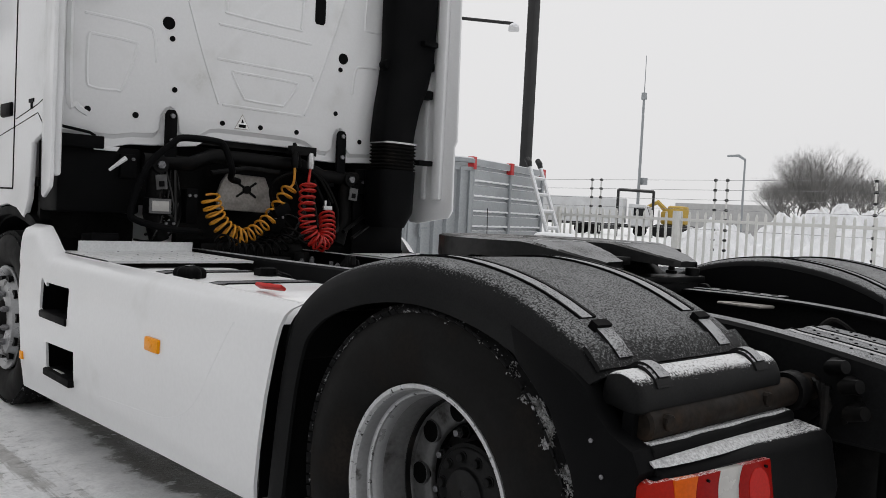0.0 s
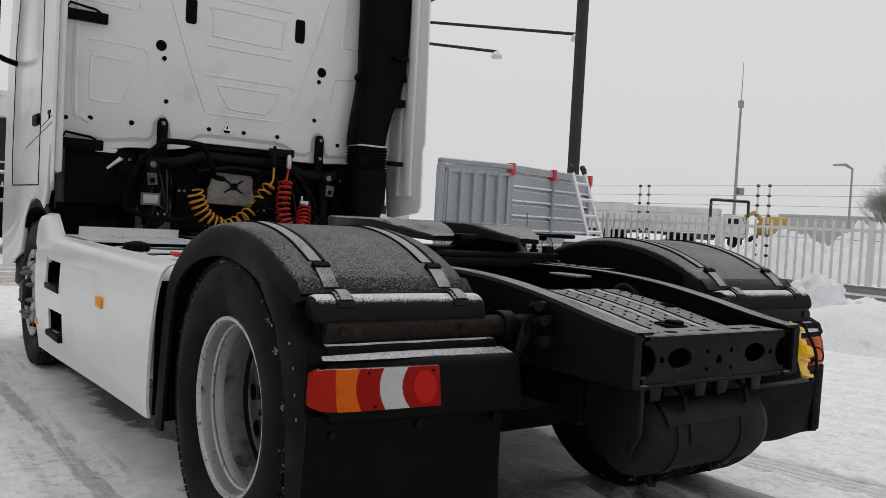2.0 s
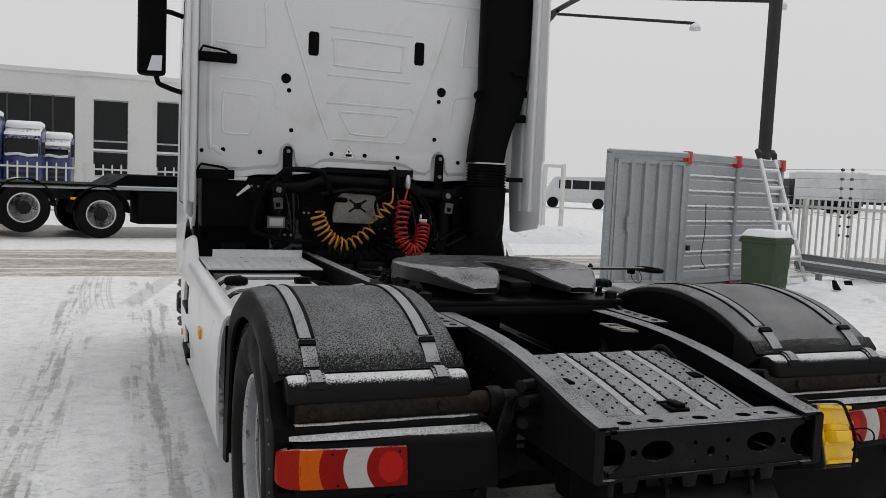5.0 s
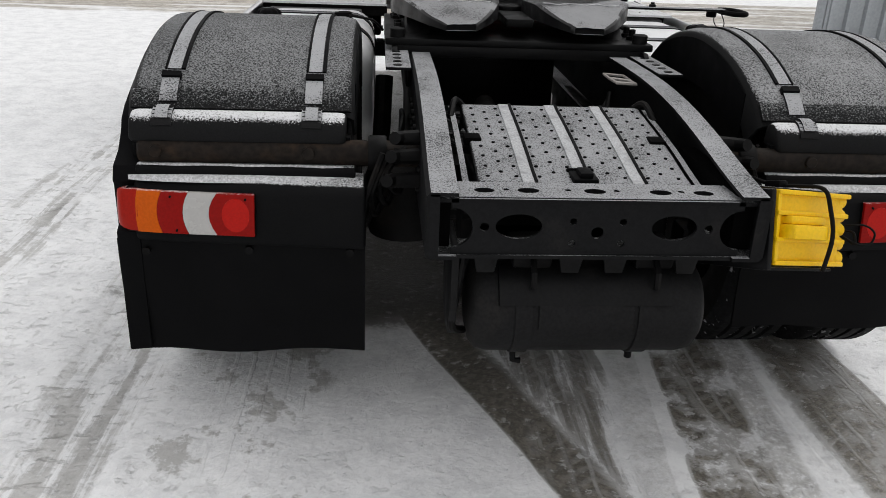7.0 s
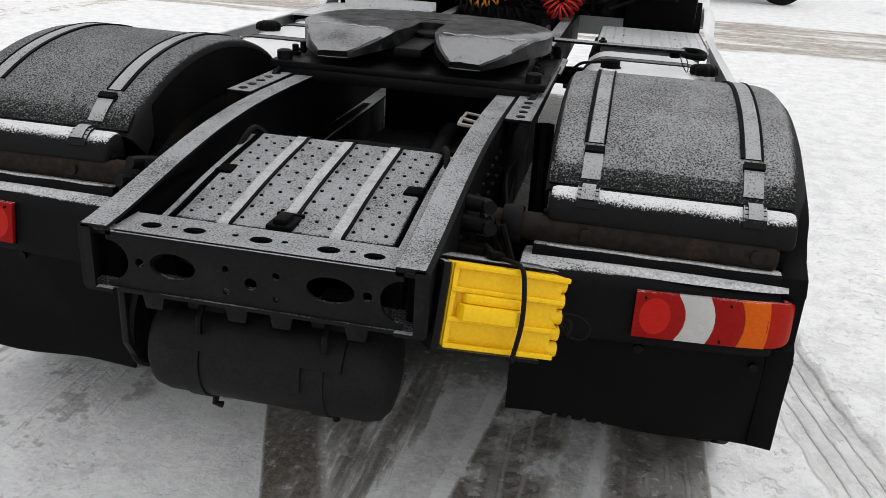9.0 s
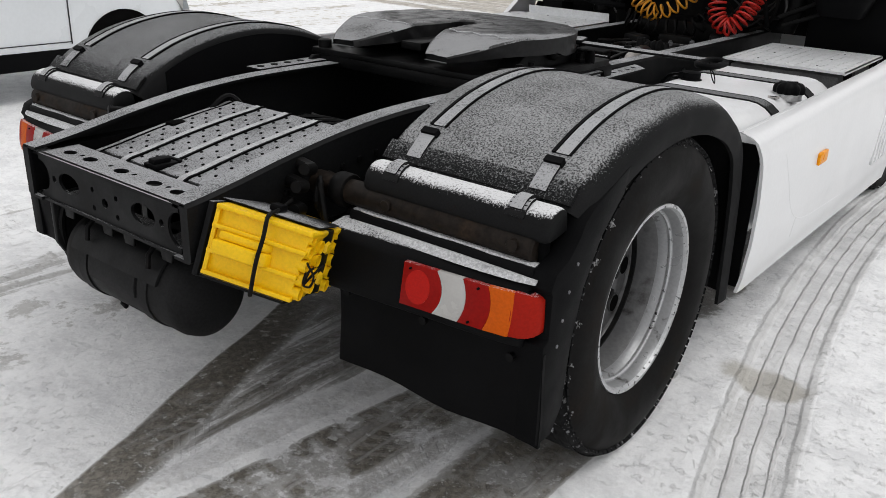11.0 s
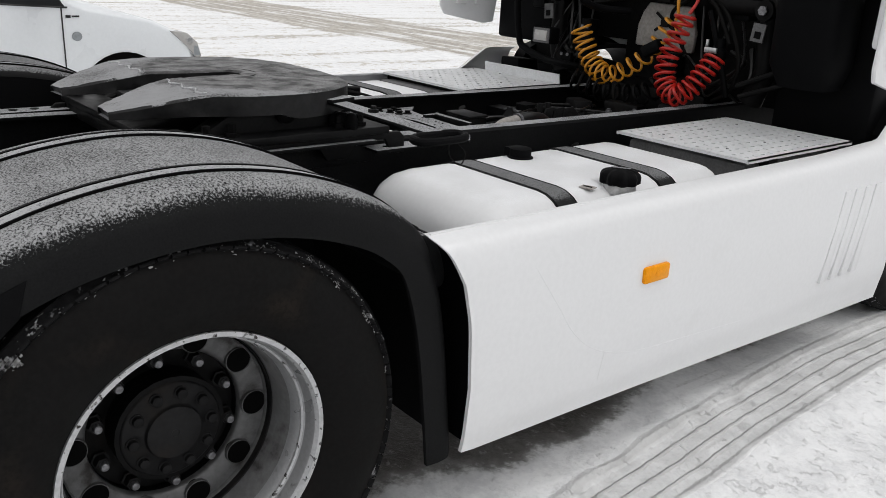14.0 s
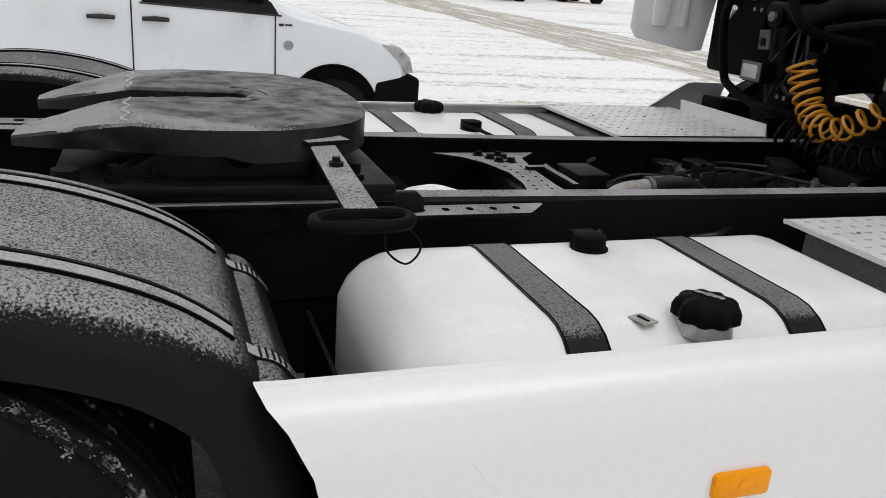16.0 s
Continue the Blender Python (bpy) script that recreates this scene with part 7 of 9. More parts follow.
    patches = calc(t, "MULTIPLY", bandx(-0.95, 0.30, 0.12), ramp(t, calc(t, "ADD", calc(t, "MULTIPLY", n2, 0.55), calc(t, "MULTIPLY", streak, 0.45)), 0.47, 0.58, 0.0, 0.58))
    behind = calc(t, "MULTIPLY", calc(t, "MAXIMUM", wedge, patches), bandy(-4.5, 0.6))
    # mask of the tractor's footprint, painted dark as the shade beneath it
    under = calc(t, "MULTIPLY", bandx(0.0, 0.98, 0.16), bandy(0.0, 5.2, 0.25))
    lane = bandy(9.3, 13.2, 0.30)
    # dark road strip, also painted as the shade under the parked lorry
    road = calc(t, "MULTIPLY", bandy(16.0, 19.5, 0.25), calc(t, "MULTIPLY", ramp(t, X, 0.0, 2.5, 0.85, 0.0), ramp(t, X, -9.0, -7.0)))
    lane2 = calc(t, "MULTIPLY", ramp(t, X, -7.0, -4.5, 1.0, 0.0), 0.9)
    far_streak = noise_node(t, 1.0, 7, 0.62, (1.5, 0.16, 1.0))
    curve = calc(t, "SUBTRACT", X, calc(t, "MULTIPLY", calc(t, "POWER", calc(t, "ABSOLUTE", calc(t, "SUBTRACT", Y, 2.9)), 2.0), 0.036))
    tracks = calc(t, "MULTIPLY", strip(calc(t, "ADD", curve, wob2), 1.15, 1.45, 0.05, 0.05), bandy(-1.2, 9.0))
    tracks = calc(t, "MAXIMUM", tracks, calc(t, "MULTIPLY", strip(calc(t, "ADD", X, wob2), 0.9, 1.22, 0.1, 0.1), bandy(0.7, 9.0)))
    tracks_l = calc(t, "MULTIPLY", calc(t, "MAXIMUM", bandx(-1.42, 0.22, 0.2), bandx(-2.15, 0.22, 0.2)), bandy(-6.0, 9.0))
    ridges = noise_node(t, 1.0, 5, 0.6, (13.0, 0.5, 1.0))
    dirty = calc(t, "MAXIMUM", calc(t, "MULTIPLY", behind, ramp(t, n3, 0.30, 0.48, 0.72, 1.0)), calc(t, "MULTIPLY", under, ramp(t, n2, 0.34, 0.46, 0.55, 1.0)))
    dirty = calc(t, "MAXIMUM", dirty, calc(t, "MULTIPLY", tracks, ramp(t, calc(t, "ADD", calc(t, "MULTIPLY", ridges, 0.7), calc(t, "MULTIPLY", n2, 0.3)), 0.46, 0.62, 0.0, 0.36)))
    dirty = calc(t, "MAXIMUM", dirty, calc(t, "MULTIPLY", tracks_l, ramp(t, calc(t, "ADD", calc(t, "MULTIPLY", ridges, 0.6), calc(t, "MULTIPLY", n2, 0.4)), 0.42, 0.58, 0.04, 0.52)))
    dirty = calc(t, "MAXIMUM", dirty, calc(t, "MULTIPLY", lane, ramp(t, cross, 0.36, 0.62, 0.30, 0.66)))
    dirty = calc(t, "MAXIMUM", dirty, road)
    dirty = calc(t, "MAXIMUM", dirty, calc(t, "MULTIPLY", lane2, ramp(t, calc(t, "ADD", calc(t, "MULTIPLY", far_streak, 0.5), calc(t, "MULTIPLY", n2, 0.5)), 0.46, 0.60, 0.0, 0.60)))
    dirty = calc(t, "MAXIMUM", dirty, calc(t, "MULTIPLY", ramp(t, n1, 0.58, 0.74), ramp(t, n2, 0.45, 0.62, 0.0, 0.16)))
    # tyre prints: fine ribs along the track, cut by slanted lugs
    def prints(c, half, drift=0.0, pitch=0.055, gate=None, lug_w=0.8, y0=0.0):
        d = calc(t, "SUBTRACT", calc(t, "SUBTRACT", calc(t, "ADD", X, calc(t, "MULTIPLY", wob2, 0.12)), c), calc(t, "MULTIPLY", calc(t, "POWER", calc(t, "ABSOLUTE", calc(t, "SUBTRACT", Y, y0)), 2.0), drift))
        ad = calc(t, "ABSOLUTE", d)
        inside = ramp(t, ad, half - 0.02, half + 0.02, 1.0, 0.0)
        ribs = ramp(t, calc(t, "ABSOLUTE", calc(t, "SUBTRACT", calc(t, "FRACT", calc(t, "DIVIDE", d, 0.062)), 0.5)), 0.33, 0.45)
        lug = calc(t, "FRACT", calc(t, "DIVIDE", calc(t, "ADD", Y, calc(t, "MULTIPLY", ad, 0.7)), pitch))
        lugs = ramp(t, calc(t, "ABSOLUTE", calc(t, "SUBTRACT", lug, 0.5)), 0.22, 0.34)
        pat = calc(t, "MAXIMUM", ribs, calc(t, "MULTIPLY", lugs, lug_w))
        edge = ramp(t, calc(t, "ABSOLUTE", calc(t, "SUBTRACT", ad, half)), 0.008, 0.026, 1.0, 0.0)
        out = calc(t, "MAXIMUM", calc(t, "MULTIPLY", inside, pat), calc(t, "MULTIPLY", edge, 0.8))
        return calc(t, "MULTIPLY", out, gate) if gate else out
    broken = ramp(t, noise_node(t, 2.2, 5, 0.65), 0.42, 0.58)
    crumbs = ramp(t, noise_node(t, 22.0, 8, 0.72), 0.57, 0.64)
    pits = ramp(t, noise_node(t, 13.0, 8, 0.7), 0.36, 0.43, 1.0, 0.0)
    rear_gate = calc(t, "MULTIPLY", bandy(-5.5, 0.4, 0.3), broken)
    side_gate = calc(t, "MULTIPLY", bandy(-1.6, 7.0, 0.3), ramp(t, noise_node(t, 2.6, 5, 0.65), 0.36, 0.52, 0.30, 1.0))
    pat = prints(0.10, 0.15, 0.0, 0.055, rear_gate, 0.45)
    for c_, h_, k_ in ((0.68, 0.15, 0.01), (0.98, 0.15, 0.012), (-0.88, 0.16, -0.01)):
        pat = calc(t, "MAXIMUM", pat, prints(c_, h_, k_, 0.055, rear_gate, 0.45))
    for c_, h_, k_, y_ in ((1.305, 0.125, 0.036, 2.9),):
        ribbed_print = prints(c_, h_, k_, 0.06, side_gate, 0.10, y_)
        pat = calc(t, "MAXIMUM", pat, ribbed_print)
    # lugged tracks along the tractor's side, and two prints where a wheel has turned in the fresh snow
    flecks = ramp(t, noise_node(t, 1.0, 7, 0.7, (11.0, 26.0, 1.0)), 0.56, 0.64)
    left_gate = calc(t, "MULTIPLY", bandy(-6.0, 6.5, 0.3), ramp(t, noise_node(t, 1.3, 4, 0.6), 0.40, 0.56, 0.25, 1.0))
    lugged = calc(t, "MAXIMUM", bandx(-1.42, 0.17, 0.10), calc(t, "MULTIPLY", bandx(-2.15, 0.28, 0.2), 0.75))
    flecks = calc(t, "MULTIPLY", calc(t, "MULTIPLY", flecks, lugged), left_gate)
    turn = prints(-2.0, 0.16, 0.02, 0.08, bandy(6.55, 9.3, 0.12), 0.15, 8.6)
    slant = calc(t, "SUBTRACT", X, calc(t, "MULTIPLY", calc(t, "SUBTRACT", Y, 7.0), 0.23))
    slant = calc(t, "MULTIPLY", strip(slant, -1.70, -1.45, 0.02, 0.03), bandy(6.9, 9.4, 0.10))
    fresh = calc(t, "MAXIMUM", calc(t, "MULTIPLY", turn, 0.8), calc(t, "MULTIPLY", slant, ramp(t, n3, 0.35, 0.6, 0.45, 0.8)))
    slush = blend(t, ramp(t, n2, 0.35, 0.65), (0.27, 0.24, 0.20), (0.52, 0.485, 0.43))
    wet = blend(t, ramp(t, n3, 0.38, 0.60), (0.09, 0.082, 0.068), (0.23, 0.212, 0.182))
    grey_slush = blend(t, ramp(t, n2, 0.35, 0.65), (0.30, 0.295, 0.285), (0.52, 0.515, 0.505))
    slush = blend(t, calc(t, "MULTIPLY", ramp(t, X, -3.4, -2.6), calc(t, "SUBTRACT", 1.0, lane)), slush, grey_slush)
    low = blend(t, ramp(t, dirty, 0.55, 0.95), slush, wet)
    # shade under the tractor, put into the ground colour
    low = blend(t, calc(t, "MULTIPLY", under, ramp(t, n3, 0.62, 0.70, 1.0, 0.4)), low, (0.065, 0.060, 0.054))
    low = blend(t, calc(t, "MULTIPLY", pat, 0.55), low, (0.46, 0.455, 0.45))
    low = blend(t, calc(t, "MULTIPLY", crumbs, calc(t, "SUBTRACT", 0.75, calc(t, "MULTIPLY", under, 0.55))), low, (0.62, 0.62, 0.62))
    clump = calc(t, "ADD", calc(t, "MULTIPLY", n2, 0.6), calc(t, "MULTIPLY", n3, 0.4))
    snow = blend(t, ramp(t, clump, 0.38, 0.58), (0.72, 0.725, 0.735), (0.87, 0.875, 0.88))
    snow = blend(t, calc(t, "MULTIPLY", pits, ramp(t, n1, 0.50, 0.66, 0.0, 0.12)), snow, (0.50, 0.495, 0.49))
    snow = blend(t, calc(t, "MULTIPLY", pat, 0.10), snow, (0.50, 0.50, 0.50))
    snow = blend(t, calc(t, "MULTIPLY", ribbed_print, 0.40), snow, (0.46, 0.455, 0.445))
    pressed = calc(t, "MULTIPLY", strip(calc(t, "ADD", curve, calc(t, "MULTIPLY", wob2, 0.12)), 1.175, 1.435, 0.015, 0.015), bandy(-1.4, 7.0, 0.3))
    snow = blend(t, calc(t, "MULTIPLY", pressed, ramp(t, n2, 0.36, 0.62, 0.55, 0.25)), snow, (0.55, 0.548, 0.545))
    sx, sy_ = calc(t, "DIVIDE", calc(t, "SUBTRACT", X, 1.44), 0.17), calc(t, "DIVIDE", calc(t, "SUBTRACT", Y, 0.70), 0.11)
    stain = calc(t, "ADD", calc(t, "SQRT", calc(t, "ADD", calc(t, "MULTIPLY", sx, sx), calc(t, "MULTIPLY", sy_, sy_))), calc(t, "MULTIPLY", calc(t, "SUBTRACT", n2, 0.5), 1.2))
    snow = blend(t, ramp(t, stain, 0.70, 1.15, 0.62, 0.0), snow, (0.33, 0.305, 0.25))
    snow = blend(t, calc(t, "MULTIPLY", flecks, 0.62), snow, (0.22, 0.215, 0.21))
    snow = blend(t, calc(t, "MULTIPLY", fresh, 0.55), snow, (0.38, 0.375, 0.37))
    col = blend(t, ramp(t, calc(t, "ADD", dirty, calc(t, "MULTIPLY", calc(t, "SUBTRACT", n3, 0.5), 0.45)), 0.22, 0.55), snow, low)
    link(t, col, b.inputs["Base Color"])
    link(t, ramp(t, dirty, 0.3, 1.0, 0.75, 0.30), b.inputs["Roughness"])
    hgt = calc(t, "ADD", calc(t, "MULTIPLY", n2, 0.6), calc(t, "MULTIPLY", n3, 0.3))
    hgt = calc(t, "ADD", hgt, calc(t, "ADD", calc(t, "ADD", calc(t, "MULTIPLY", pat, 0.22), calc(t, "MULTIPLY", ribbed_print, 0.55)), calc(t, "SUBTRACT", calc(t, "MULTIPLY", crumbs, 0.25), calc(t, "ADD", calc(t, "MULTIPLY", flecks, 0.35), calc(t, "MULTIPLY", pits, 0.10)))))
    bump(t, b, hgt, 0.65, 0.026)
    return m


MAT["ground"] = ground_material()
MAT["snowbank"] = material("heaped_snow", (0.80, 0.81, 0.83), 0.85, 0, 25, 0.06, 0.6, (0.42, 0.40, 0.37), (0.60, 0.78), 2.5)


def axis_cells(lo, hi, step):
    core = np.arange(lo, hi + 1e-6, step)
    out = [core[-1]]
    d = step
    while out[-1] < 2500:
        d *= 1.35
        out.append(out[-1] + d)
    neg = [core[0]]
    d = step
    while neg[-1] > -2500:
        d *= 1.35
        neg.append(neg[-1] - d)
    return np.array(list(reversed(neg[1:])) + list(core) + out[1:])


gx, gy = axis_cells(-5.0, 5.0, 0.045), axis_cells(-5.0, 6.0, 0.045)
XX, YY = np.meshgrid(gx, gy)


def rut(x, y, c, half, depth, pitch, y0, y1, drift=0.0, bend=0.0):
    """A wheel track pressed into the snow, with tread bars across it."""
    d = (x - c - drift * (y - bend) ** 2) / half
    inside = np.clip(1.15 - np.abs(d), 0, 0.25) / 0.25 * np.clip((y - y0) * 3, 0, 1) * np.clip((y1 - y) * 3, 0, 1)
    bars = 0.5 + 0.5 * np.sign(np.sin((y + 0.35 * np.abs(d) * half) * 2 * math.pi / pitch))
    bars = np.maximum(bars * 0.45, (np.cos(d * 4.5 * math.pi) > 0.1) * 1.0)
    rim_ = np.exp(-((np.abs(d) - 1.2) / 0.14) ** 2) * np.clip((y - y0) * 3, 0, 1) * np.clip((y1 - y) * 3, 0, 1)
    return inside * (-depth + depth * 0.15 * bars) + rim_ * depth * 0.7


fade = np.clip(1.2 - np.maximum(np.abs(XX), np.abs(YY - 0.5)) / 6.0, 0, 1)
ZZ = np.zeros_like(XX)
rng = np.random.RandomState(3)
for k in range(46):
    fx, fy, ph = rng.uniform(-9, 9), rng.uniform(-9, 9), rng.uniform(0, 6.28)
    ZZ += 0.0011 * np.sin(fx * XX + fy * YY + ph)
ZZ += rut(XX, YY, 1.305, 0.125, 0.020, 0.09, -1.2, 6.0, 0.036, 2.9)
ZZ += rut(XX, YY, -1.42, 0.15, 0.012, 0.09, -5.0, 6.0, 0.0)
ZZ += rut(XX, YY, -2.15, 0.16, 0.008, 0.09, -5.0, 6.0, 0.0)
ZZ += rut(XX, YY, 0.10, 0.15, 0.010, 0.09, -5.0, -0.2, 0.0)
ZZ += rut(XX, YY, 0.70, 0.15, 0.012, 0.09, -5.0, -0.2, 0.01)
ZZ += rut(XX, YY, -1.05, 0.15, 0.010, 0.09, -5.0, -0.6, -0.01)
ZZ = ZZ * fade - 0.004
gv = np.stack([XX.ravel(), YY.ravel(), ZZ.ravel()], 1)
ny_, nx_ = XX.shape
idx = np.arange(ny_ * nx_).reshape(ny_, nx_)
gf = np.stack([idx[:-1, :-1].ravel(), idx[:-1, 1:].ravel(), idx[1:, 1:].ravel(), idx[1:, :-1].ravel()], 1)
gme = bpy.data.meshes.new("ground")
gme.from_pydata(gv.tolist(), [], gf.tolist())
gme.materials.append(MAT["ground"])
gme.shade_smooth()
tagged(new("ground", gme), "snow-covered yard with wet tyre tracks, brown slush and shade painted under the vehicles", "ground", kind="structure")

MAT["alloy"] = material("polished_alloy", (0.62, 0.63, 0.64), 0.35, 0.5, 60, 0.1, 0.1, (0.4, 0.4, 0.4), (0.6, 0.8), 4)
MAT["galv"] = material("galvanised_sheet", (0.34, 0.36, 0.375), 0.42, 0.35, 30, 0.08, 0.15, (0.29, 0.305, 0.315), (0.55, 0.8), 2.0, snow=0.75, snow_lo=0.5, snow_hi=0.85, snow_size=30)
MAT["galv_dark"] = material("galvanised_post", (0.30, 0.32, 0.335), 0.45, 0.4, 30, 0.12, 0.15)
MAT["red_bracket"] = material("red_corner_casting", (0.5, 0.018, 0.02), 0.45, 0, 60, 0.1, 0.1)
MAT["steel_black"] = material("black_steel_post", (0.012, 0.012, 0.013), 0.5, 0.2, 60, 0.3, 0.2)
MAT["snowy_ladder"] = material("frosted_ladder", (0.62, 0.63, 0.64), 0.6, 0.1, 60, 0.1, 0.2, snow=0.8, snow_lo=-0.2, snow_hi=0.4, snow_size=25)
MAT["bin"] = material("green_bin_plastic", (0.020, 0.042, 0.014), 0.5, 0, 90, 0.2, 0.15, (0.05, 0.075, 0.03), (0.5, 0.8), 6)
MAT["snow"] = material("settled_snow", (0.80, 0.81, 0.83), 0.85, 0, 60, 0.05, 0.4)
MAT["fence"] = material("white_fence_paint", (0.66, 0.66, 0.64), 0.5, 0, 60, 0.06, 0.1, (0.5, 0.49, 0.46), (0.55, 0.8), 4)
MAT["rail_grey"] = material("grey_guard_rail", (0.22, 0.225, 0.23), 0.5, 0.4, 40, 0.15, 0.2, snow=0.8, snow_lo=0.5, snow_hi=0.9, snow_size=30)
MAT["far_wall"] = material("far_concrete", (0.42, 0.42, 0.42), 0.8, 0, 2, 0.08, 0.1, (0.34, 0.34, 0.35), (0.5, 0.7), 0.15)
MAT["facade"] = material("white_facade", (0.70, 0.70, 0.69), 0.7, 0, 12, 0.04, 0.1, (0.6, 0.6, 0.6), (0.55, 0.8), 0.6)
MAT["glass"] = material("dark_glass", (0.010, 0.011, 0.012), 0.10, 0, 2, 0.1, 0.0, spec=0.25)
MAT["dark_frame"] = material("dark_window_frame", (0.05, 0.05, 0.053), 0.5)
MAT["blue"] = material("blue_truck_paint", (0.02, 0.035, 0.14), 0.35, 0, 40, 0.1, 0.05, snow=0.75, snow_lo=0.2, snow_hi=0.7, snow_size=12, coat=0.5)
MAT["twig"] = material("bare_twigs", (0.20, 0.195, 0.19), 0.9, 0, 20, 0.3, 0.2)
MAT["far_truck"] = material("white_trailer", (0.60, 0.61, 0.62), 0.6, 0, 5, 0.05, 0.05, (0.45, 0.45, 0.46), (0.5, 0.75), 0.5)
MAT["machine_yellow"] = material("machine_yellow", (0.50, 0.33, 0.05), 0.5)
MAT["orange"] = material("orange_machine", (0.42, 0.12, 0.03), 0.5)
MAT["van_white"] = material("van_paint", (0.72, 0.745, 0.765), 0.3, 0, 40, 0.02, 0.02, (0.6, 0.61, 0.62), (0.6, 0.9), 1.2, coat=0.6)


# ---- steel store container with its door ajar ----
CC = Matrix.Translation((6.60, 7.99, 0)) @ Matrix.Rotation(math.atan2(0.328, 0.945), 4, "Z")
cont = thing("storage_container", (0, 0, 0), "grey galvanised storage container with red corners, door ajar", "container", fixed=False)
L, W, HT = 3.0, 1.5, 2.12


def ribbed(length, height, n, depth, vertical, t=0.004):
    """Corrugated sheet in the x-z plane, facing -y."""
    prof = []
    pitch = (length if vertical else height) / n
    for i in range(n):
        a = i * pitch
        prof += [(a, 0.0), (a + pitch * 0.62, 0.0), (a + pitch * 0.70, depth), (a + pitch * 0.92, depth)]
    prof.append((n * pitch, 0.0))
    ring = prof + [(a, d + t) for a, d in reversed(prof)]
    if vertical:
        return Shape().prism([(a, d) for a, d in ring], "z", 0.0, height)
    s = Shape()
    v = [(x, d, a) for x in (0.0, length) for a, d in ring]
    m = len(ring)
    return s.add(v, [tuple(range(m)), tuple(range(2 * m - 1, m - 1, -1))] + [(i, (i + 1) % m, (i + 1) % m + m, i + m) for i in range(m)])


def moved(shape, m):
    shape.v = [tuple(m @ Vector(p)) for p in shape.v]
    return shape


# long sides: horizontal corrugation in two bays
for y, flip in ((0.0, 0), (W, 1)):
    for x0 in (0.07, 1.55):
        sh = moved(ribbed(1.40, HT - 0.16, 8, 0.040, False), Matrix.Translation((x0, 0.02 if not flip else W - 0.06, 0.08)))
        pn = part("side_panel", sh, "galv", cont, "horizontally ribbed steel panel")
        if not flip:
            for k in range(8):
                zr = 0.08 + (k + 1) * (HT - 0.16) / 8 - 0.012
                line = [(x0 + 0.01 + 1.38 * i / 14, 0.012 + 0.006 * math.sin(i * 1.9 + k), zr + 0.004 * math.sin(i * 2.7 + k * 1.3)) for i in range(15)]
                part("ledge_snow", Shape().tube(line, [0.012 + 0.006 * abs(math.sin(i * 1.3 + k * 2.1)) for i in range(15)], 6), "snow", pn, "line of snow on a rib")
    for x in (0.0, 1.46, L - 0.07):
        part("post", Shape().box(x, x + 0.08, y - (0.02 if not flip else 0.06), y + (0.06 if not flip else 0.02), 0.02, HT - 0.02), "galv_dark", cont, "grey steel post", 0.006)
        if not flip:
            part("corner_bracket", Shape().box(x - 0.015, x + 0.10, y - (0.035 if not flip else 0.07), y + (0.07 if not flip else 0.035), HT - 0.17, HT + 0.03), "red_bracket", cont, "red corner bracket", 0.006)
        if not flip:
            part("foot_bracket", Shape().box(x + 0.0, x + 0.08, y - 0.028, y + 0.06, 0.0, 0.05), "red_bracket", cont, bevel=0.006)
    part("top_rail", Shape().box(0.0, L, y - 0.01 if not flip else y - 0.05, y + 0.05 if not flip else y + 0.01, HT - 0.10, HT), "galv", cont)
    part("bottom_rail", Shape().box(0.0, L, y - 0.01 if not flip else y - 0.05, y + 0.05 if not flip else y + 0.01, 0.03, 0.11), "galv_dark", cont)
part("roof", Shape().box(0.0, L, 0.0, W, HT - 0.03, HT - 0.005), "galv", cont)
part("roof_snow", Shape().box(0.02, L - 0.02, 0.02, W - 0.02, HT - 0.003, HT + 0.018), "snow", cont, "thin snow on the roof", 0.008)
part("floor_sheet", Shape().box(0.02, L - 0.02, 0.02, W - 0.02, 0.04, 0.07), "galv_dark", cont)
part("end_panel", moved(ribbed(W - 0.1, HT - 0.12, 9, 0.03, True), Matrix.Translation((L - 0.02, 0.05, 0.06)) @ Matrix.Rotation(radians(90), 4, "Z")), "galv", cont)
part("door_header", Shape().box(-0.01, 0.05, 0.0, W, HT - 0.12, HT), "galv", cont)
part("fixed_door", moved(ribbed(0.45, HT - 0.2, 2, 0.03, True), Matrix.Translation((0.05, W - 0.06, 0.08)) @ Matrix.Rotation(radians(-90), 4, "Z")), "galv", cont, "closed door leaf")
dm = Matrix.Translation((-0.03, -0.01, 0.0)) @ Matrix.Rotation(radians(156), 4, "Z")
dsh = moved(ribbed(1.18, HT - 0.24, 5, 0.065, True), Matrix.Translation((0.05, 0.0, 0.08)))
for p in ((0.0, 0.06, 0.06, HT - 0.14), (1.22, 1.26, 0.06, HT - 0.14)):
    dsh.box(p[0], p[1], -0.012, 0.045, p[2], p[3])
dsh.box(0.0, 1.26, -0.012, 0.045, HT - 0.20, HT - 0.14).box(0.0, 1.26, -0.012, 0.045, 0.06, 0.10)
dleaf = part("door_leaf", moved(dsh, dm), "galv", cont, "vertically ribbed door leaf standing ajar")
part("door_jamb", moved(Shape().box(1.275, 1.37, -0.03, 0.06, 0.02, HT - 0.03), dm), "galv_dark", cont, "grey steel door jamb", 0.006)
part("door_top_rail", moved(Shape().box(-0.02, 1.37, -0.03, 0.06, HT - 0.075, HT - 0.01), dm), "galv_dark", cont, "dark rail over the door", 0.006)
part("rail_snow", moved(Shape().box(0.0, 1.35, -0.025, 0.05, HT - 0.010, HT + 0.008), dm), "snow", cont, bevel=0.004)
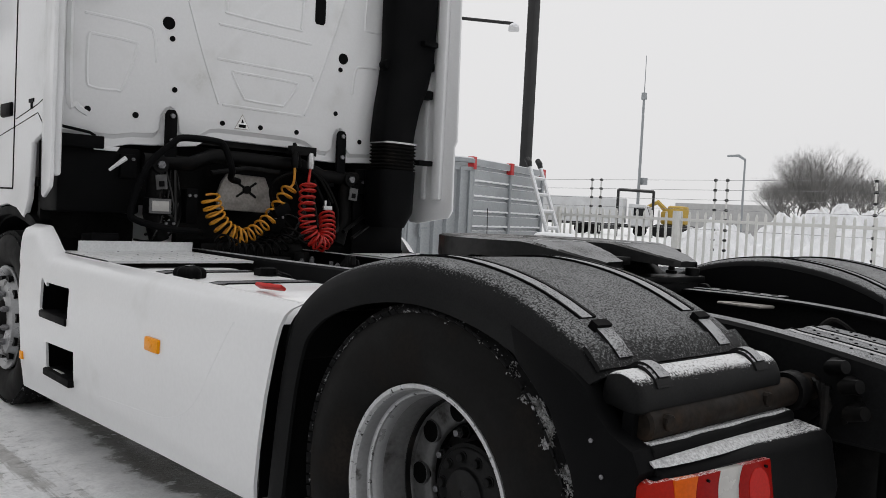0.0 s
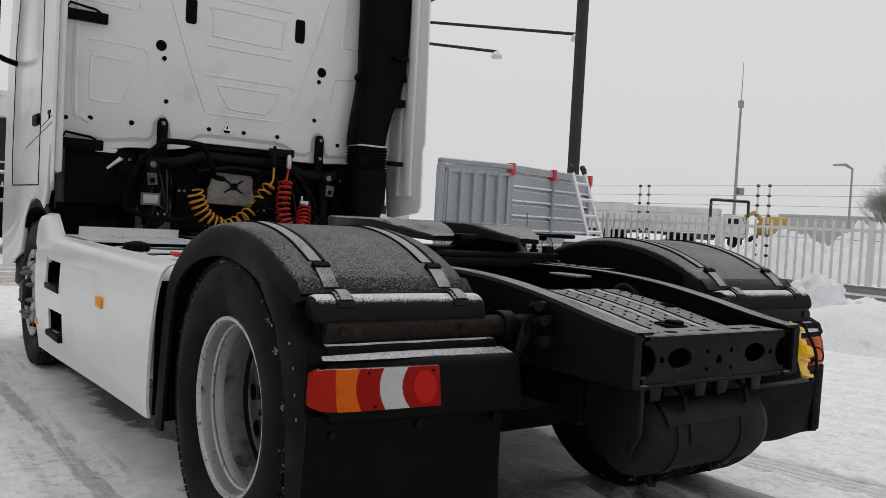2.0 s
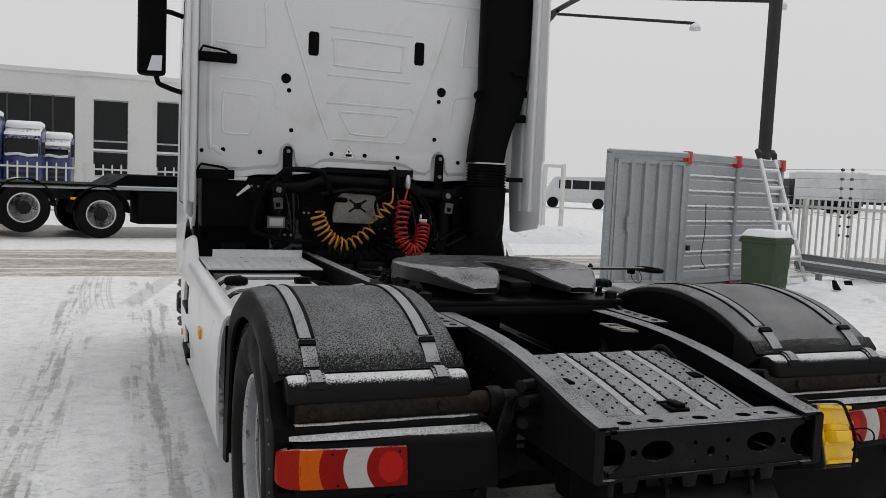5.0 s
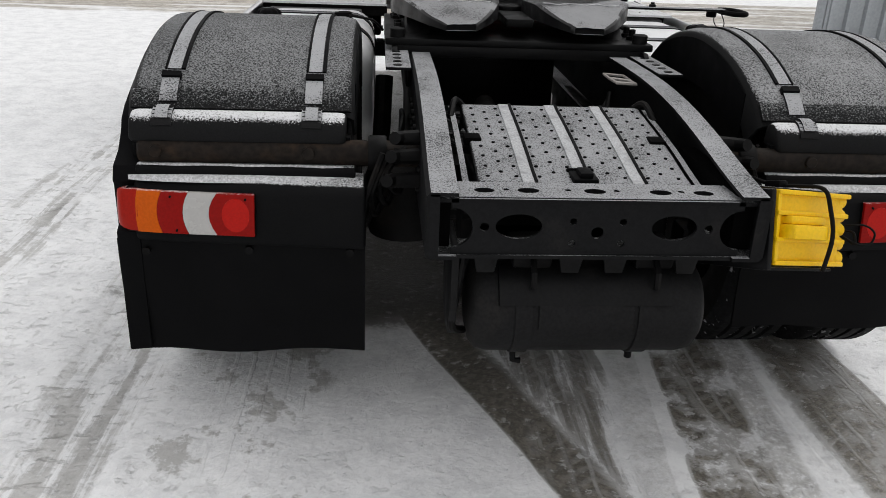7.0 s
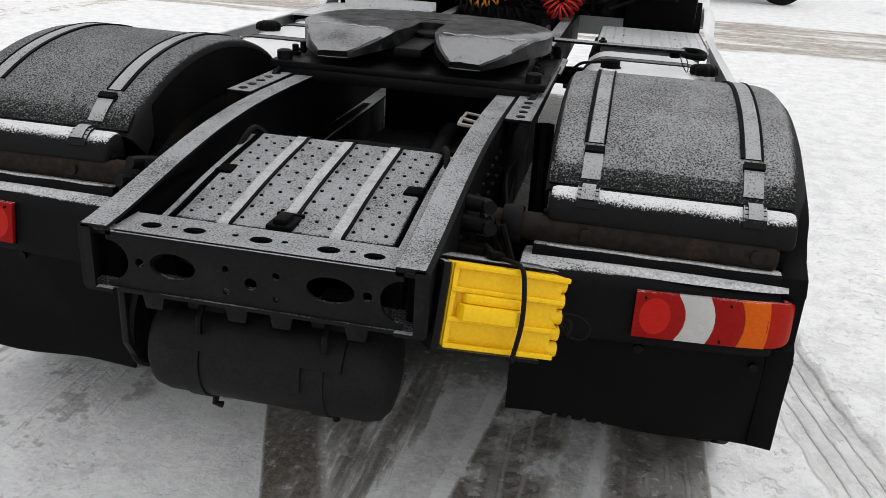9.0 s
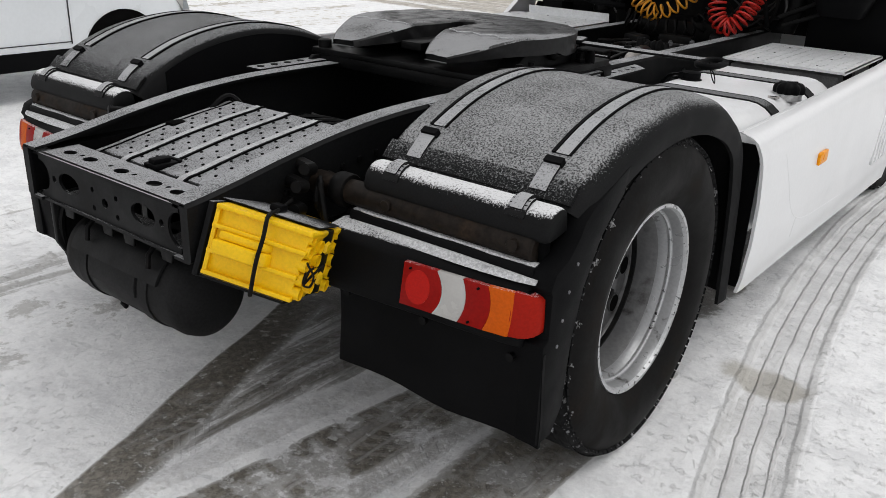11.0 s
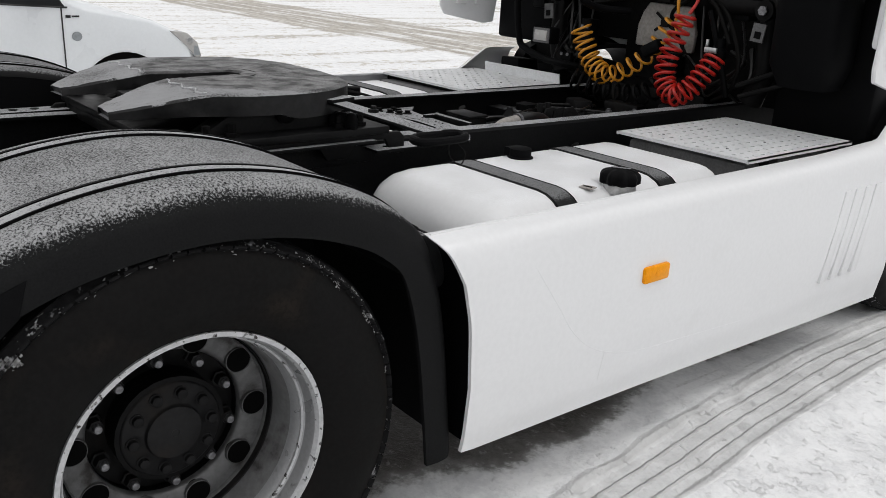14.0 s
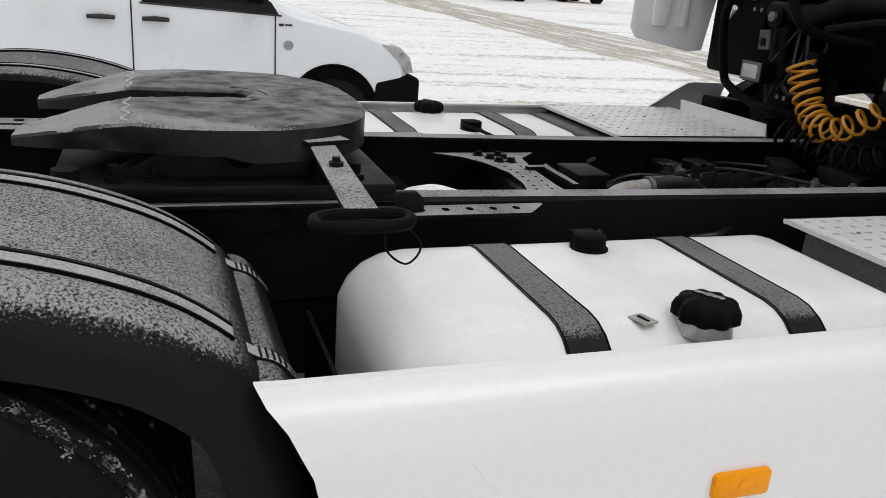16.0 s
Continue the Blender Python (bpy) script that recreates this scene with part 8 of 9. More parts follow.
part("door_handle", moved(Shape().box(0.86, 1.0, 0.05, 0.075, 0.98, 1.01).box(0.98, 1.01, 0.04, 0.08, 0.86, 1.10), dm), "galv_dark", dleaf)
part("hanging_cable", Shape().tube(spline([(0.55, -0.04, 1.35), (0.56, -0.05, 0.9), (0.50, -0.05, 0.45), (0.62, -0.06, 0.30), (0.50, -0.05, 0.28)], 6), 0.008, 6), "steel_black", cont, "dangling black cable")
part("socket_box", Shape().box(0.13, 0.19, -0.04, 0.0, 0.58, 0.66), "steel_black", cont)
cont.matrix_basis = CC

# ---- ladder ----
lad = thing("ladder", (8.6, 7.6, 0), "aluminium ladder crusted with snow, leaning on the container", "ladder")
a0, a1, b0, b1 = Vector((8.45, 7.55, 0.0)), Vector((8.33, 8.33, 2.12)), Vector((8.98, 7.72, 0.0)), Vector((8.78, 8.48, 2.12))
for p, q in ((a0, a1), (b0, b1)):
    part("stile", Shape().tube([p, p.lerp(q, 0.5), q], 0.036, 8), "snowy_ladder", lad, "snow-crusted stile")
    part("hook_pad", Shape().tube([q, q + Vector((0.0, 0.03, 0.08)), q + Vector((0.02, 0.10, 0.14))], [0.04, 0.055, 0.05], 8), "steel_black", lad, "dark rubber end cap")
for k in range(7):
    w = 0.10 + k * 0.135
    part("rung", Shape().tube([a0.lerp(a1, w), b0.lerp(b1, w)], 0.034, 8), "snowy_ladder", lad)

# ---- wheeled bin ----
wb = thing("wheeled_bin", (7.06, 6.62, 0), "green wheeled bin with a cap of snow on its lid", "bin")
br_ = Matrix.Translation((7.06, 6.62, 0)) @ Matrix.Rotation(0.30, 4, "Z") @ Matrix.Diagonal((0.80, 0.80, 0.96, 1))


def taper(w0, d0, z0, w1, d1, z1):
    v = [(-w0, -d0, z0), (w0, -d0, z0), (w0, d0, z0), (-w0, d0, z0), (-w1, -d1, z1), (w1, -d1, z1), (w1, d1, z1), (-w1, d1, z1)]
    return Shape().add(v, [(3, 2, 1, 0), (4, 5, 6, 7), (0, 1, 5, 4), (1, 2, 6, 5), (2, 3, 7, 6), (3, 0, 4, 7)])


part("body", moved(taper(0.265, 0.29, 0.06, 0.29, 0.34, 0.90), br_), "bin", wb, "tapered green body", 0.02)
part("rim", moved(Shape().box(-0.31, 0.31, -0.36, 0.36, 0.86, 0.92), br_), "bin", wb, bevel=0.012)
part("lid", moved(taper(0.32, 0.37, 0.92, 0.27, 0.32, 0.965), br_), "bin", wb, bevel=0.012)
part("snow_cap", moved(taper(0.315, 0.365, 0.955, 0.23, 0.27, 1.065), br_), "snow", wb, "rounded snow cap", 0.03, 3)
for s in (1, -1):
    part("wheel", moved(Shape().lathe([(0.0, s * 0.22), (0.10, s * 0.22), (0.10, s * 0.28), (0.0, s * 0.28)], (0, 0.30, 0.10), "x", 18), br_), "rubber", wb)
part("grip", moved(Shape().tube([(-0.25, 0.40, 0.88), (0.25, 0.40, 0.88)], 0.016, 8), br_), "bin", wb)
for i in range(5):
    part("grip_rib", moved(Shape().box(0.292, 0.315, -0.28 + i * 0.1, -0.24 + i * 0.1, 0.80, 0.90), br_), "bin", wb)

# ---- light gantry ----
gan = thing("light_gantry", (9.0, 9.35, 0), "black steel light gantry with a hanging lamp arm", "gantry")
part("post", Shape().box(9.225, 9.395, 9.255, 9.425, 0, 7.2), "steel_black", gan, "square black steel post", 0.012)
part("post", Shape().box(11.35, 11.53, 23.42, 23.60, 0, 7.1), "steel_black", gan, "square black steel post", 0.012)
part("beam", Shape().tube([(9.31, 9.34, 7.1), (11.44, 23.5, 7.05)], 0.10, 4), "steel_black", gan)
part("brace", Shape().tube([(11.44, 23.5, 6.45), (11.0, 20.9, 7.0)], 0.08, 4), "steel_black", gan)
part("lamp_arm", Shape().tube([(11.3, 23.4, 7.4), (13.9, 17.77, 6.42)], 0.05, 8), "steel_black", gan, "thin lamp arm")
part("lamp_head", Shape().lathe([(0.03, 6.45), (0.13, 6.38), (0.17, 6.28), (0.16, 6.22), (0.0, 6.20)], (13.9, 17.77, 0), "z", 16), "snowy_ladder", gan, "snow-capped lamp head")
part("lamp_arm", Shape().tube([(10.75, 19.35, 7.12), (13.38, 13.74, 6.27)], 0.045, 8), "steel_black", gan, "thin lamp arm")
part("lamp_head", Shape().lathe([(0.03, 6.30), (0.12, 6.23), (0.15, 6.13), (0.14, 6.08), (0.0, 6.06)], (13.38, 13.74, 0), "z", 16), "snowy_ladder", gan, "snow-capped lamp head")


# ---- palisade fences ----
def picket_mesh(h):
    """One pressed picket with a pointed, split top."""
    s = Shape()
    pts = [(-0.022, 0.0), (0.022, 0.0), (0.022, h - 0.06), (0.010, h), (0.0, h - 0.03), (-0.010, h), (-0.022, h - 0.06)]
    s.prism(pts, "y", -0.008, 0.008)
    return s.mesh("picket", MAT["fence"], 0.0)


def palisade(name, p0, p1, z0, z1, step, label, count=300):
    f = thing(name, (*p0, 0), label, "fence")
    a, b = Vector((*p0, 0)), Vector((*p1, 0))
    d = (b - a).normalized()
    yaw = math.atan2(d.y, d.x)
    me = picket_mesh(z1 - z0)
    n = int((b - a).length / step)
    for i in range(n):
        p = a + d * (i * step)
        ob = new("picket", me)
        ob.parent = f
        ob.matrix_parent_inverse = world_of(f).inverted()
        ob.matrix_basis = Matrix.Translation((p.x, p.y, z0 + 0.012 * math.sin(i * 2.3))) @ Matrix.Rotation(yaw + 0.02 * math.sin(i * 1.7), 4, "Z")
    for z in (z0 + 0.12, z1 - 0.15):
        m = Matrix.Translation(((a + b) / 2).to_tuple()[:2] + (z,)) @ Matrix.Rotation(yaw, 4, "Z") @ Matrix.Translation((0, 0.03, 0))
        part("rail", Shape().obox(m, (b - a).length, 0.04, 0.05), "fence", f)
    k = max(1, int((b - a).length / 2.7))
    for i in range(k + 1):
        p = a + (b - a) * (i / k)
        m = Matrix.Translation((p.x, p.y, z1 / 2)) @ Matrix.Rotation(yaw, 4, "Z") @ Matrix.Translation((0, 0.06, 0))
        part("post", Shape().obox(m, 0.08, 0.08, z1), "fence", f)
    return f


palisade("palisade_fence", (10.4, -1.5), (10.4, 12.0), 0.12, 1.48, 0.155, "white steel palisade fence beside the yard")
palisade("palisade_fence", (-8.5, 22.0), (3.0, 23.0), 0.1, 1.55, 0.24, "white steel fence behind a parked chassis")
gate = thing("gate", (11.7, 21.4, 0), "white steel gate frame with bars", "gate")
for x, z in ((11.05, 2.15), (11.72, 2.2)):
    part("gate_post", Shape().box(x - 0.06, x + 0.06, 21.2, 21.32, 0, z), "fence", gate, bevel=0.01)
part("gate_top", Shape().box(11.05, 11.72, 21.22, 21.30, 2.08, 2.18), "fence", gate)
for i in range(5):
    part("gate_bar", Shape().box(10.3 + i * 0.13, 10.34 + i * 0.13, 21.24, 21.28, 0.1, 1.6), "fence", gate)

# ---- electric fence poles and wires ----
for y in (-2.0, 0.7, 3.35, 5.97, 8.61, 11.3):
    for dy in (0.0, -0.22):
        pole = thing("wire_pole", (10.5, y + dy, 0), "thin white electric fence pole with black insulators", "fence pole", "electric fence poles")
        part("rod", Shape().tube([(10.48, y + dy, -0.02), (10.48, y + dy + 0.02, 2.06)], 0.016, 6), "fence", pole)
        for k in range(8):
            z = 2.03 - k * 0.17
            part("insulator", Shape().lathe([(0.022, z - 0.022), (0.034, z - 0.012), (0.034, z + 0.012), (0.02, z + 0.022)], (10.48, y + dy + 0.018 * z / 2, 0), "z", 8), "steel_black", pole)
wires = thing("fence_wires", (10.5, 5.0, 0), "thin wires strung between the electric fence poles", "wire")
for k in range(6):
    z = 2.03 - k * 0.17
    part("wire", Shape().tube([(10.45, -2.0, z), (10.45, 11.4, z)], 0.0035, 5), "rail_grey", wires)

# ---- guard rail ----
gr_ = thing("guard_rail", (8.95, 4.0, 0), "grey steel guard rail along the fence", "guard rail")
prof = [(0.0, 0.26), (0.03, 0.28), (0.03, 0.35), (-0.02, 0.38), (-0.02, 0.42), (0.03, 0.45), (0.03, 0.54), (0.0, 0.57), (-0.012, 0.56), (0.018, 0.53), (0.018, 0.46), (-0.034, 0.43), (-0.034, 0.37), (0.018, 0.34), (0.018, 0.29), (-0.012, 0.27)]
part("beam", Shape().prism([(8.95 + a, b) for a, b in prof], "y", -2.5, 8.0), "rail_grey", gr_, "folded steel beam")
for i in range(6):
    part("post", Shape().box(8.98, 9.06, -2.0 + i * 1.9, -1.92 + i * 1.9, 0, 0.5), "rail_grey", gr_, bevel=0.006)


# ---- scrap of tyre half buried beside the guard rail ----
scrap = []
for k in range(13):
    a = radians(200 + 75 * k / 12)
    cx, cz = 8.62 + 0.46 * math.cos(a), 0.44 + 0.46 * math.sin(a)
    w_ = 0.035 + 0.055 * math.sin(math.pi * k / 12)
    scrap.append([(cx, 6.42 - w_, cz), (cx, 6.42 + w_, cz), (cx * 0.985 + 8.62 * 0.015, 6.42 + w_, cz + 0.02), (cx * 0.985 + 8.62 * 0.015, 6.42 - w_, cz + 0.02)])
single("tyre_scrap", Shape().grid(scrap, True), "rubber", "curved black scrap of tyre lying in the snow", "tyre scrap", smooth=50)


# ---- heaped snow ----
def heap(name, cx, cy, rx, ry, h, seed, label, rough=0.3, n=46, mat="snowbank"):
    s = Shape()
    rows = []
    for j in range(n + 1):
        v = j / n * 2 - 1
        row = []
        for i in range(n + 1):
            u = i / n * 2 - 1
            r = math.hypot(u, v)
            base = max(0.0, 1 - r ** 2.6) ** 0.8
            p = Vector((u * rx * 0.9 + seed * 7.3, v * ry * 0.9, seed))
            d = noise.fractal(p * 0.9, 1.0, 2.0, 6) * rough * 0.7 + noise.fractal(p * 3.0, 0.8, 2.0, 5) * rough * 0.45
            row.append((cx + u * rx, cy + v * ry, h * base * (1 + d) - 0.03 + 0.10 * h * d * (1 if r < 0.9 else 0)))
        rows.append(row)
    return single(name, s.grid(rows), mat, label, "snow heap", bevel=0, smooth=60)


def lump(name, c, r, seed, label):
    s = Shape()
    rows = []
    for j in range(19):
        th = math.pi * j / 18
        row = []
        for i in range(28):
            ph = 2 * math.pi * i / 28
            d = Vector((math.sin(th) * math.cos(ph), math.sin(th) * math.sin(ph), math.cos(th)))
            k = r * (1 + 0.28 * noise.fractal(d * 2.2 + Vector((seed, 0, 0)), 1.0, 2.0, 5))
            row.append((c[0] + d.x * k, c[1] + d.y * k, c[2] + d.z * k * 0.92))
        rows.append(row)
    return single(name, s.grid(rows, True), "snowbank", label, "snow lump", smooth=60)


heap("snow_bank", 7.9, 2.3, 1.7, 2.4, 0.50, 1, "ploughed snow heap with brown ice by the guard rail", 0.5)
heap("snow_bank", 9.4, 3.6, 1.3, 4.6, 0.40, 2, "long bank of ploughed snow along the guard rail", 0.5)
heap("snow_bank", 8.7, 6.6, 1.2, 1.5, 0.22, 6, "low snow drift beside the bin", 0.5)
lump("snow_boulder", (7.35, 2.95, 0.42), 0.33, 4, "rough boulder of frozen snow on the heap")
lump("snow_boulder", (7.9, 2.0, 0.40), 0.22, 9, "small lump of frozen snow on the heap")
heap("snow_bank", 25.0, 9.6, 4.2, 3.4, 1.75, 3, "tall ploughed snow mountain behind the fence", 0.45, 90)
heap("snow_bank", 27.0, 5.5, 5.0, 4.5, 1.5, 13, "broad ploughed snow pile behind the fence", 0.45, 90)
heap("snow_bank", 20.0, 11.4, 2.4, 1.8, 1.1, 5, "low snow pile behind the fence", 0.5)
heap("snow_bank", 8.6, 17.2, 3.0, 1.2, 0.42, 7, "cleared snow bank across the drive", 0.4)
scrap = thing("tyre_scrap", (8.65, 6.55, 0.1), "curved black scrap of tyre lying in the snow", "tyre scrap")
part("strip", sweep([(6.4 + 0.22 * math.cos(a), 0.34 - 0.24 * math.sin(a)) for a in np.linspace(0.3, 2.2, 10)], [(8.6, -0.02), (8.6, 0.02), (8.72, 0.02), (8.72, -0.02)]), "rubber", scrap)

# ---- far things beyond the fence ----
mast = thing("lattice_mast", (70.0, 49.0, 0), "tall thin grey aerial mast", "mast")
part("lower_tube", Shape().tube([(70, 49, 0), (70, 49, 14.2)], [0.17, 0.12], 8), "galv_dark", mast)
part("upper_tube", Shape().tube([(70, 49, 14.2), (70, 49, 18.4)], [0.055, 0.035], 6), "galv_dark", mast)
part("head_box", Shape().box(69.8, 70.2, 48.8, 49.2, 13.9, 14.6), "galv_dark", mast)
part("side_box", Shape().box(70.2, 70.9, 48.6, 49.0, 5.2, 5.9), "galv_dark", mast)
sl = thing("street_lamp", (100.0, 53.6, 0), "grey street lamp with a snow-topped head", "street lamp")
part("pole", Shape().tube([(100, 53.6, 0), (100, 53.6, 10.3)], [0.17, 0.12], 8), "galv_dark", sl)
part("head", Shape().tube([(100, 53.6, 10.2), (99.4, 54.2, 10.7), (98.3, 55.2, 10.6)], [0.14, 0.2, 0.14], 8), "galv_dark", sl)
frm = thing("steel_portal", (55.0, 40.0, 0), "dark steel portal frame behind the fence", "portal frame")
ua, ub = Vector((57.0, 42.0, 0)), Vector((59.5, 40.1, 0))
for q in (ua, ub):
    part("leg", Shape().tube([q, q + Vector((0, 0, 4.05))], 0.14, 4), "steel_black", frm)
part("lintel", Shape().tube([ua + Vector((0, 0, 4.05)), ub + Vector((0, 0, 4.0))], 0.14, 4), "steel_black", frm)
single("backdrop", Shape().prism([(119.5, 76.0), (120.5, 58.5), (124, 58.5), (123, 76)], "z", 0, 4.9), "far_wall", "long pale grey warehouse wall far behind the fence", "warehouse", kind="structure")


def trailer(x, y, yaw, length, h, label):
    tr = thing("trailer", (x, y, 0), label, "trailer")
    m = Matrix.Translation((x, y, 0)) @ Matrix.Rotation(yaw, 4, "Z")
    part("box_body", moved(Shape().box(-length / 2, length / 2, -1.2, 1.2, 1.05, h), m), "far_truck", tr, "pale box body", 0.04)
    part("chassis", moved(Shape().box(-length / 2 + 0.3, length / 2 - 0.3, -0.5, 0.5, 0.8, 1.05), m), "steel_black", tr)
    for k in range(3):
        for s in (1, -1):
            part("wheel", moved(Shape().lathe([(0.1, s * 0.85), (0.5, s * 0.85), (0.5, s * 1.15), (0.1, s * 1.15)], (-length / 2 + 1.2 + k * 1.3, 0, 0.5), "y", 16), m), "rubber", tr)
    part("mudguard_bar", moved(Shape().box(-length / 2 - 0.05, length / 2, -1.22, -1.18, 0.95, 1.08), m), "steel_black", tr)


def far_lorry(x, y, yaw, length, h, cab_mat, label):
    lo = thing("far_lorry", (x, y, 0), label, "lorry", "lorries beyond the fence")
    m = Matrix.Translation((x, y, 0)) @ Matrix.Rotation(yaw, 4, "Z")
    part("box_body", moved(Shape().box(-length / 2, length / 2, -1.2, 1.2, 1.15, h), m), "far_truck", lo, "pale box body", 0.05)
    part("chassis", moved(Shape().box(-length / 2, length / 2 + 2.2, -0.5, 0.5, 0.75, 1.1), m), "steel_black", lo)
    c0 = length / 2 + 0.5
    cb_ = part("cab", moved(Shape().prism([(c0, 0.9), (c0 + 1.9, 0.9), (c0 + 1.95, 1.9), (c0 + 1.6, 2.9), (c0, 3.0)], "y", -1.15, 1.15), m), cab_mat, lo, "lorry cab", 0.08)
    part("side_window", moved(Shape().box(c0 + 0.5, c0 + 1.5, -1.18, -1.14, 1.9, 2.6), m), "glass", cb_)
    part("windscreen", moved(Shape().prism([(c0 + 1.97, 1.95), (c0 + 1.72, 2.75), (c0 + 1.66, 2.75), (c0 + 1.9, 1.95)], "y", -1.0, 1.0), m), "glass", cb_)
    for xx in (-length / 2 + 1.0, -length / 2 + 2.2, c0 + 1.0):
        for s in (1, -1):
            part("wheel", moved(Shape().lathe([(0.1, s * 0.85), (0.5, s * 0.85), (0.5, s * 1.15), (0.1, s * 1.15)], (xx, 0, 0.5), "y", 16), m), "rubber", lo)
    part("under_box", moved(Shape().box(-length / 2 + 3.0, length / 2 - 0.5, -1.1, 1.1, 0.55, 1.05), m), "dark_frame", lo)
    part("roof_snow", moved(Shape().box(-length / 2, length / 2, -1.15, 1.15, h, h + 0.08), m), "snow", lo)


far_lorry(53.0, 64.0, -1.15, 5.0, 3.3, "far_truck", "white lorry parked far beyond the fence")
far_lorry(57.5, 55.0, 1.95, 5.5, 3.6, "dark_frame", "white box lorry with a dark cab beyond the fence")
far_lorry(61.5, 47.5, -1.1, 5.0, 3.4, "far_truck", "pale lorry parked beyond the fence")
trailer(72.0, 66.0, -1.0, 13, 4.0, "white box trailer far beyond the fence")
dig = thing("excavator", (66, 42.2, 0), "yellow excavator half hidden beyond the fence", "excavator")
part("cab_body", Shape().box(65, 67.4, 41.3, 42.3, 1.2, 3.0).box(65.3, 66.6, 42.3, 43.2, 1.2, 2.5), "machine_yellow", dig, bevel=0.25)
part("boom", Shape().tube([(66, 42.4, 2.0), (65.5, 43.6, 3.3), (65.2, 45.0, 2.6)], [0.28, 0.24, 0.16], 6), "machine_yellow", dig)
part("tracks", Shape().box(64.5, 68.2, 40.9, 43.5, 0, 1.2), "steel_black", dig, bevel=0.3)


def bare_tree(x, y, h, spread, seed, label):
    """A leafless crown: limbs that fork into many fine twigs."""
    r = random.Random(seed)
    tr = thing("bare_tree", (x, y, 0), label, "tree")
    trunk, twigs = Shape(), Shape()

    def grow(p, d, length, rad, depth):
        q = p + d * length
        (trunk if depth < 2 else twigs).tube([p, p.lerp(q, 0.5) + Vector((r.uniform(-1, 1), r.uniform(-1, 1), 0)) * length * 0.05, q], [rad, rad * 0.8, rad * 0.5], 5 if depth < 2 else 3)
        if depth >= 6:
            return
        for _ in range(4 if depth < 3 else 3):
            e = (d + Vector((r.uniform(-1, 1) * spread, r.uniform(-1, 1) * spread, r.uniform(-0.1, 0.7)))).normalized()
            grow(p.lerp(q, r.uniform(0.6, 1.0)), e, length * r.uniform(0.66, 0.86), rad * 0.5, depth + 1)
    for k in range(5):
        a = 2 * math.pi * k / 5
        grow(Vector((x + math.cos(a) * 0.5, y + math.sin(a) * 0.5, 0)), Vector((math.cos(a) * 0.35, math.sin(a) * 0.35, 1)).normalized(), h * 0.25, 0.16, 0)
    part("trunk", trunk, "twig", tr)
    part("crown", twigs, "twig", tr, "dense bare twigs")


bare_tree(80.0, 34.8, 12.0, 0.85, 5, "large bare tree with dense grey twigs")
bare_tree(81.0, 32.0, 9.8, 0.9, 8, "bare bushy tree with dense grey twigs")
bare_tree(79.0, 37.0, 9.2, 0.9, 12, "low bare bush with dense grey twigs")


# ---- parked white van ----
van = thing("van", (-5.7, 0.4, 0), "white panel van with black bumpers, parked on snow", "van")
vx0, vx1 = -6.65, -4.77
outl = [(-2.15, 0.42), (-2.2, 0.9), (-2.12, 1.55), (-2.0, 1.88), (0.55, 1.90), (0.85, 1.86), (1.55, 1.32), (1.75, 1.24), (2.35, 1.06), (2.62, 0.93), (2.72, 0.78), (2.72, 0.45)]
rowsv = []
for w, inset in ((0.0, 0.10), (0.03, 0.03), (0.10, 0.0), (0.90, 0.0), (0.97, 0.03), (1.0, 0.10)):
    x = vx0 + (vx1 - vx0) * w
    ring = []
    for y, z in outl:
        ring.append((x, y * (1 - 0.035 * inset * 10 * (1 if y > 2 else 0.2)), z - (inset * 0.8 if z > 1.2 else 0)))
    rowsv.append(ring)
part("body", Shape().grid(rowsv, True), "van_white", van, "white painted body shell", 0.02, 2, 40)
X1 = vx1 + 0.004
for y0, y1 in ((0.42, 0.42), (1.53, 1.53), (-0.75, -0.75)):
    part("door_seam", Shape().tube([(X1, y0, 0.50), (X1, y1, 1.75 if y0 < 1 else 1.22)], 0.006, 5), "steel_black", van)
part("door_seam", Shape().tube([(X1, -0.75, 0.52), (X1, 1.53, 0.52)], 0.005, 5), "steel_black", van)
part("front_window", Shape().prism([(0.50, 1.24), (1.56, 1.19), (1.50, 1.29), (0.95, 1.70), (0.52, 1.72)], "x", vx1 - 0.01, X1 + 0.002), "glass", van, "dark side window")
part("window_trim", Shape().tube([(X1, 0.48, 1.235), (X1, 1.58, 1.185)], 0.008, 5), "steel_black", van)
for y in (0.60, 0.20):
    hd = part("door_handle", Shape().tube([(X1 + 0.02, y - 0.10, 1.105), (X1 + 0.035, y, 1.11), (X1 + 0.02, y + 0.10, 1.105)], [0.018, 0.022, 0.018], 8), "steel_black", van, "black door handle")
    part("handle_cup", Shape().lathe([(0.05, X1 - 0.002), (0.045, X1 + 0.004), (0.0, X1 + 0.002)], (0, y, 1.105), "x", 18), "van_white", hd)
part("fuel_flap", Shape().lathe([(0.042, X1 - 0.003), (0.040, X1 + 0.004), (0.0, X1 + 0.005)], (0, 1.64, 0.93), "x", 18), "galv_dark", van, "small round badge")
part("wing_badge", Shape().box(X1 - 0.003, X1 + 0.003, 1.56, 1.60, 1.095, 1.118).box(X1 - 0.003, X1 + 0.003, 1.61, 1.67, 1.10, 1.115), "steel_black", van)
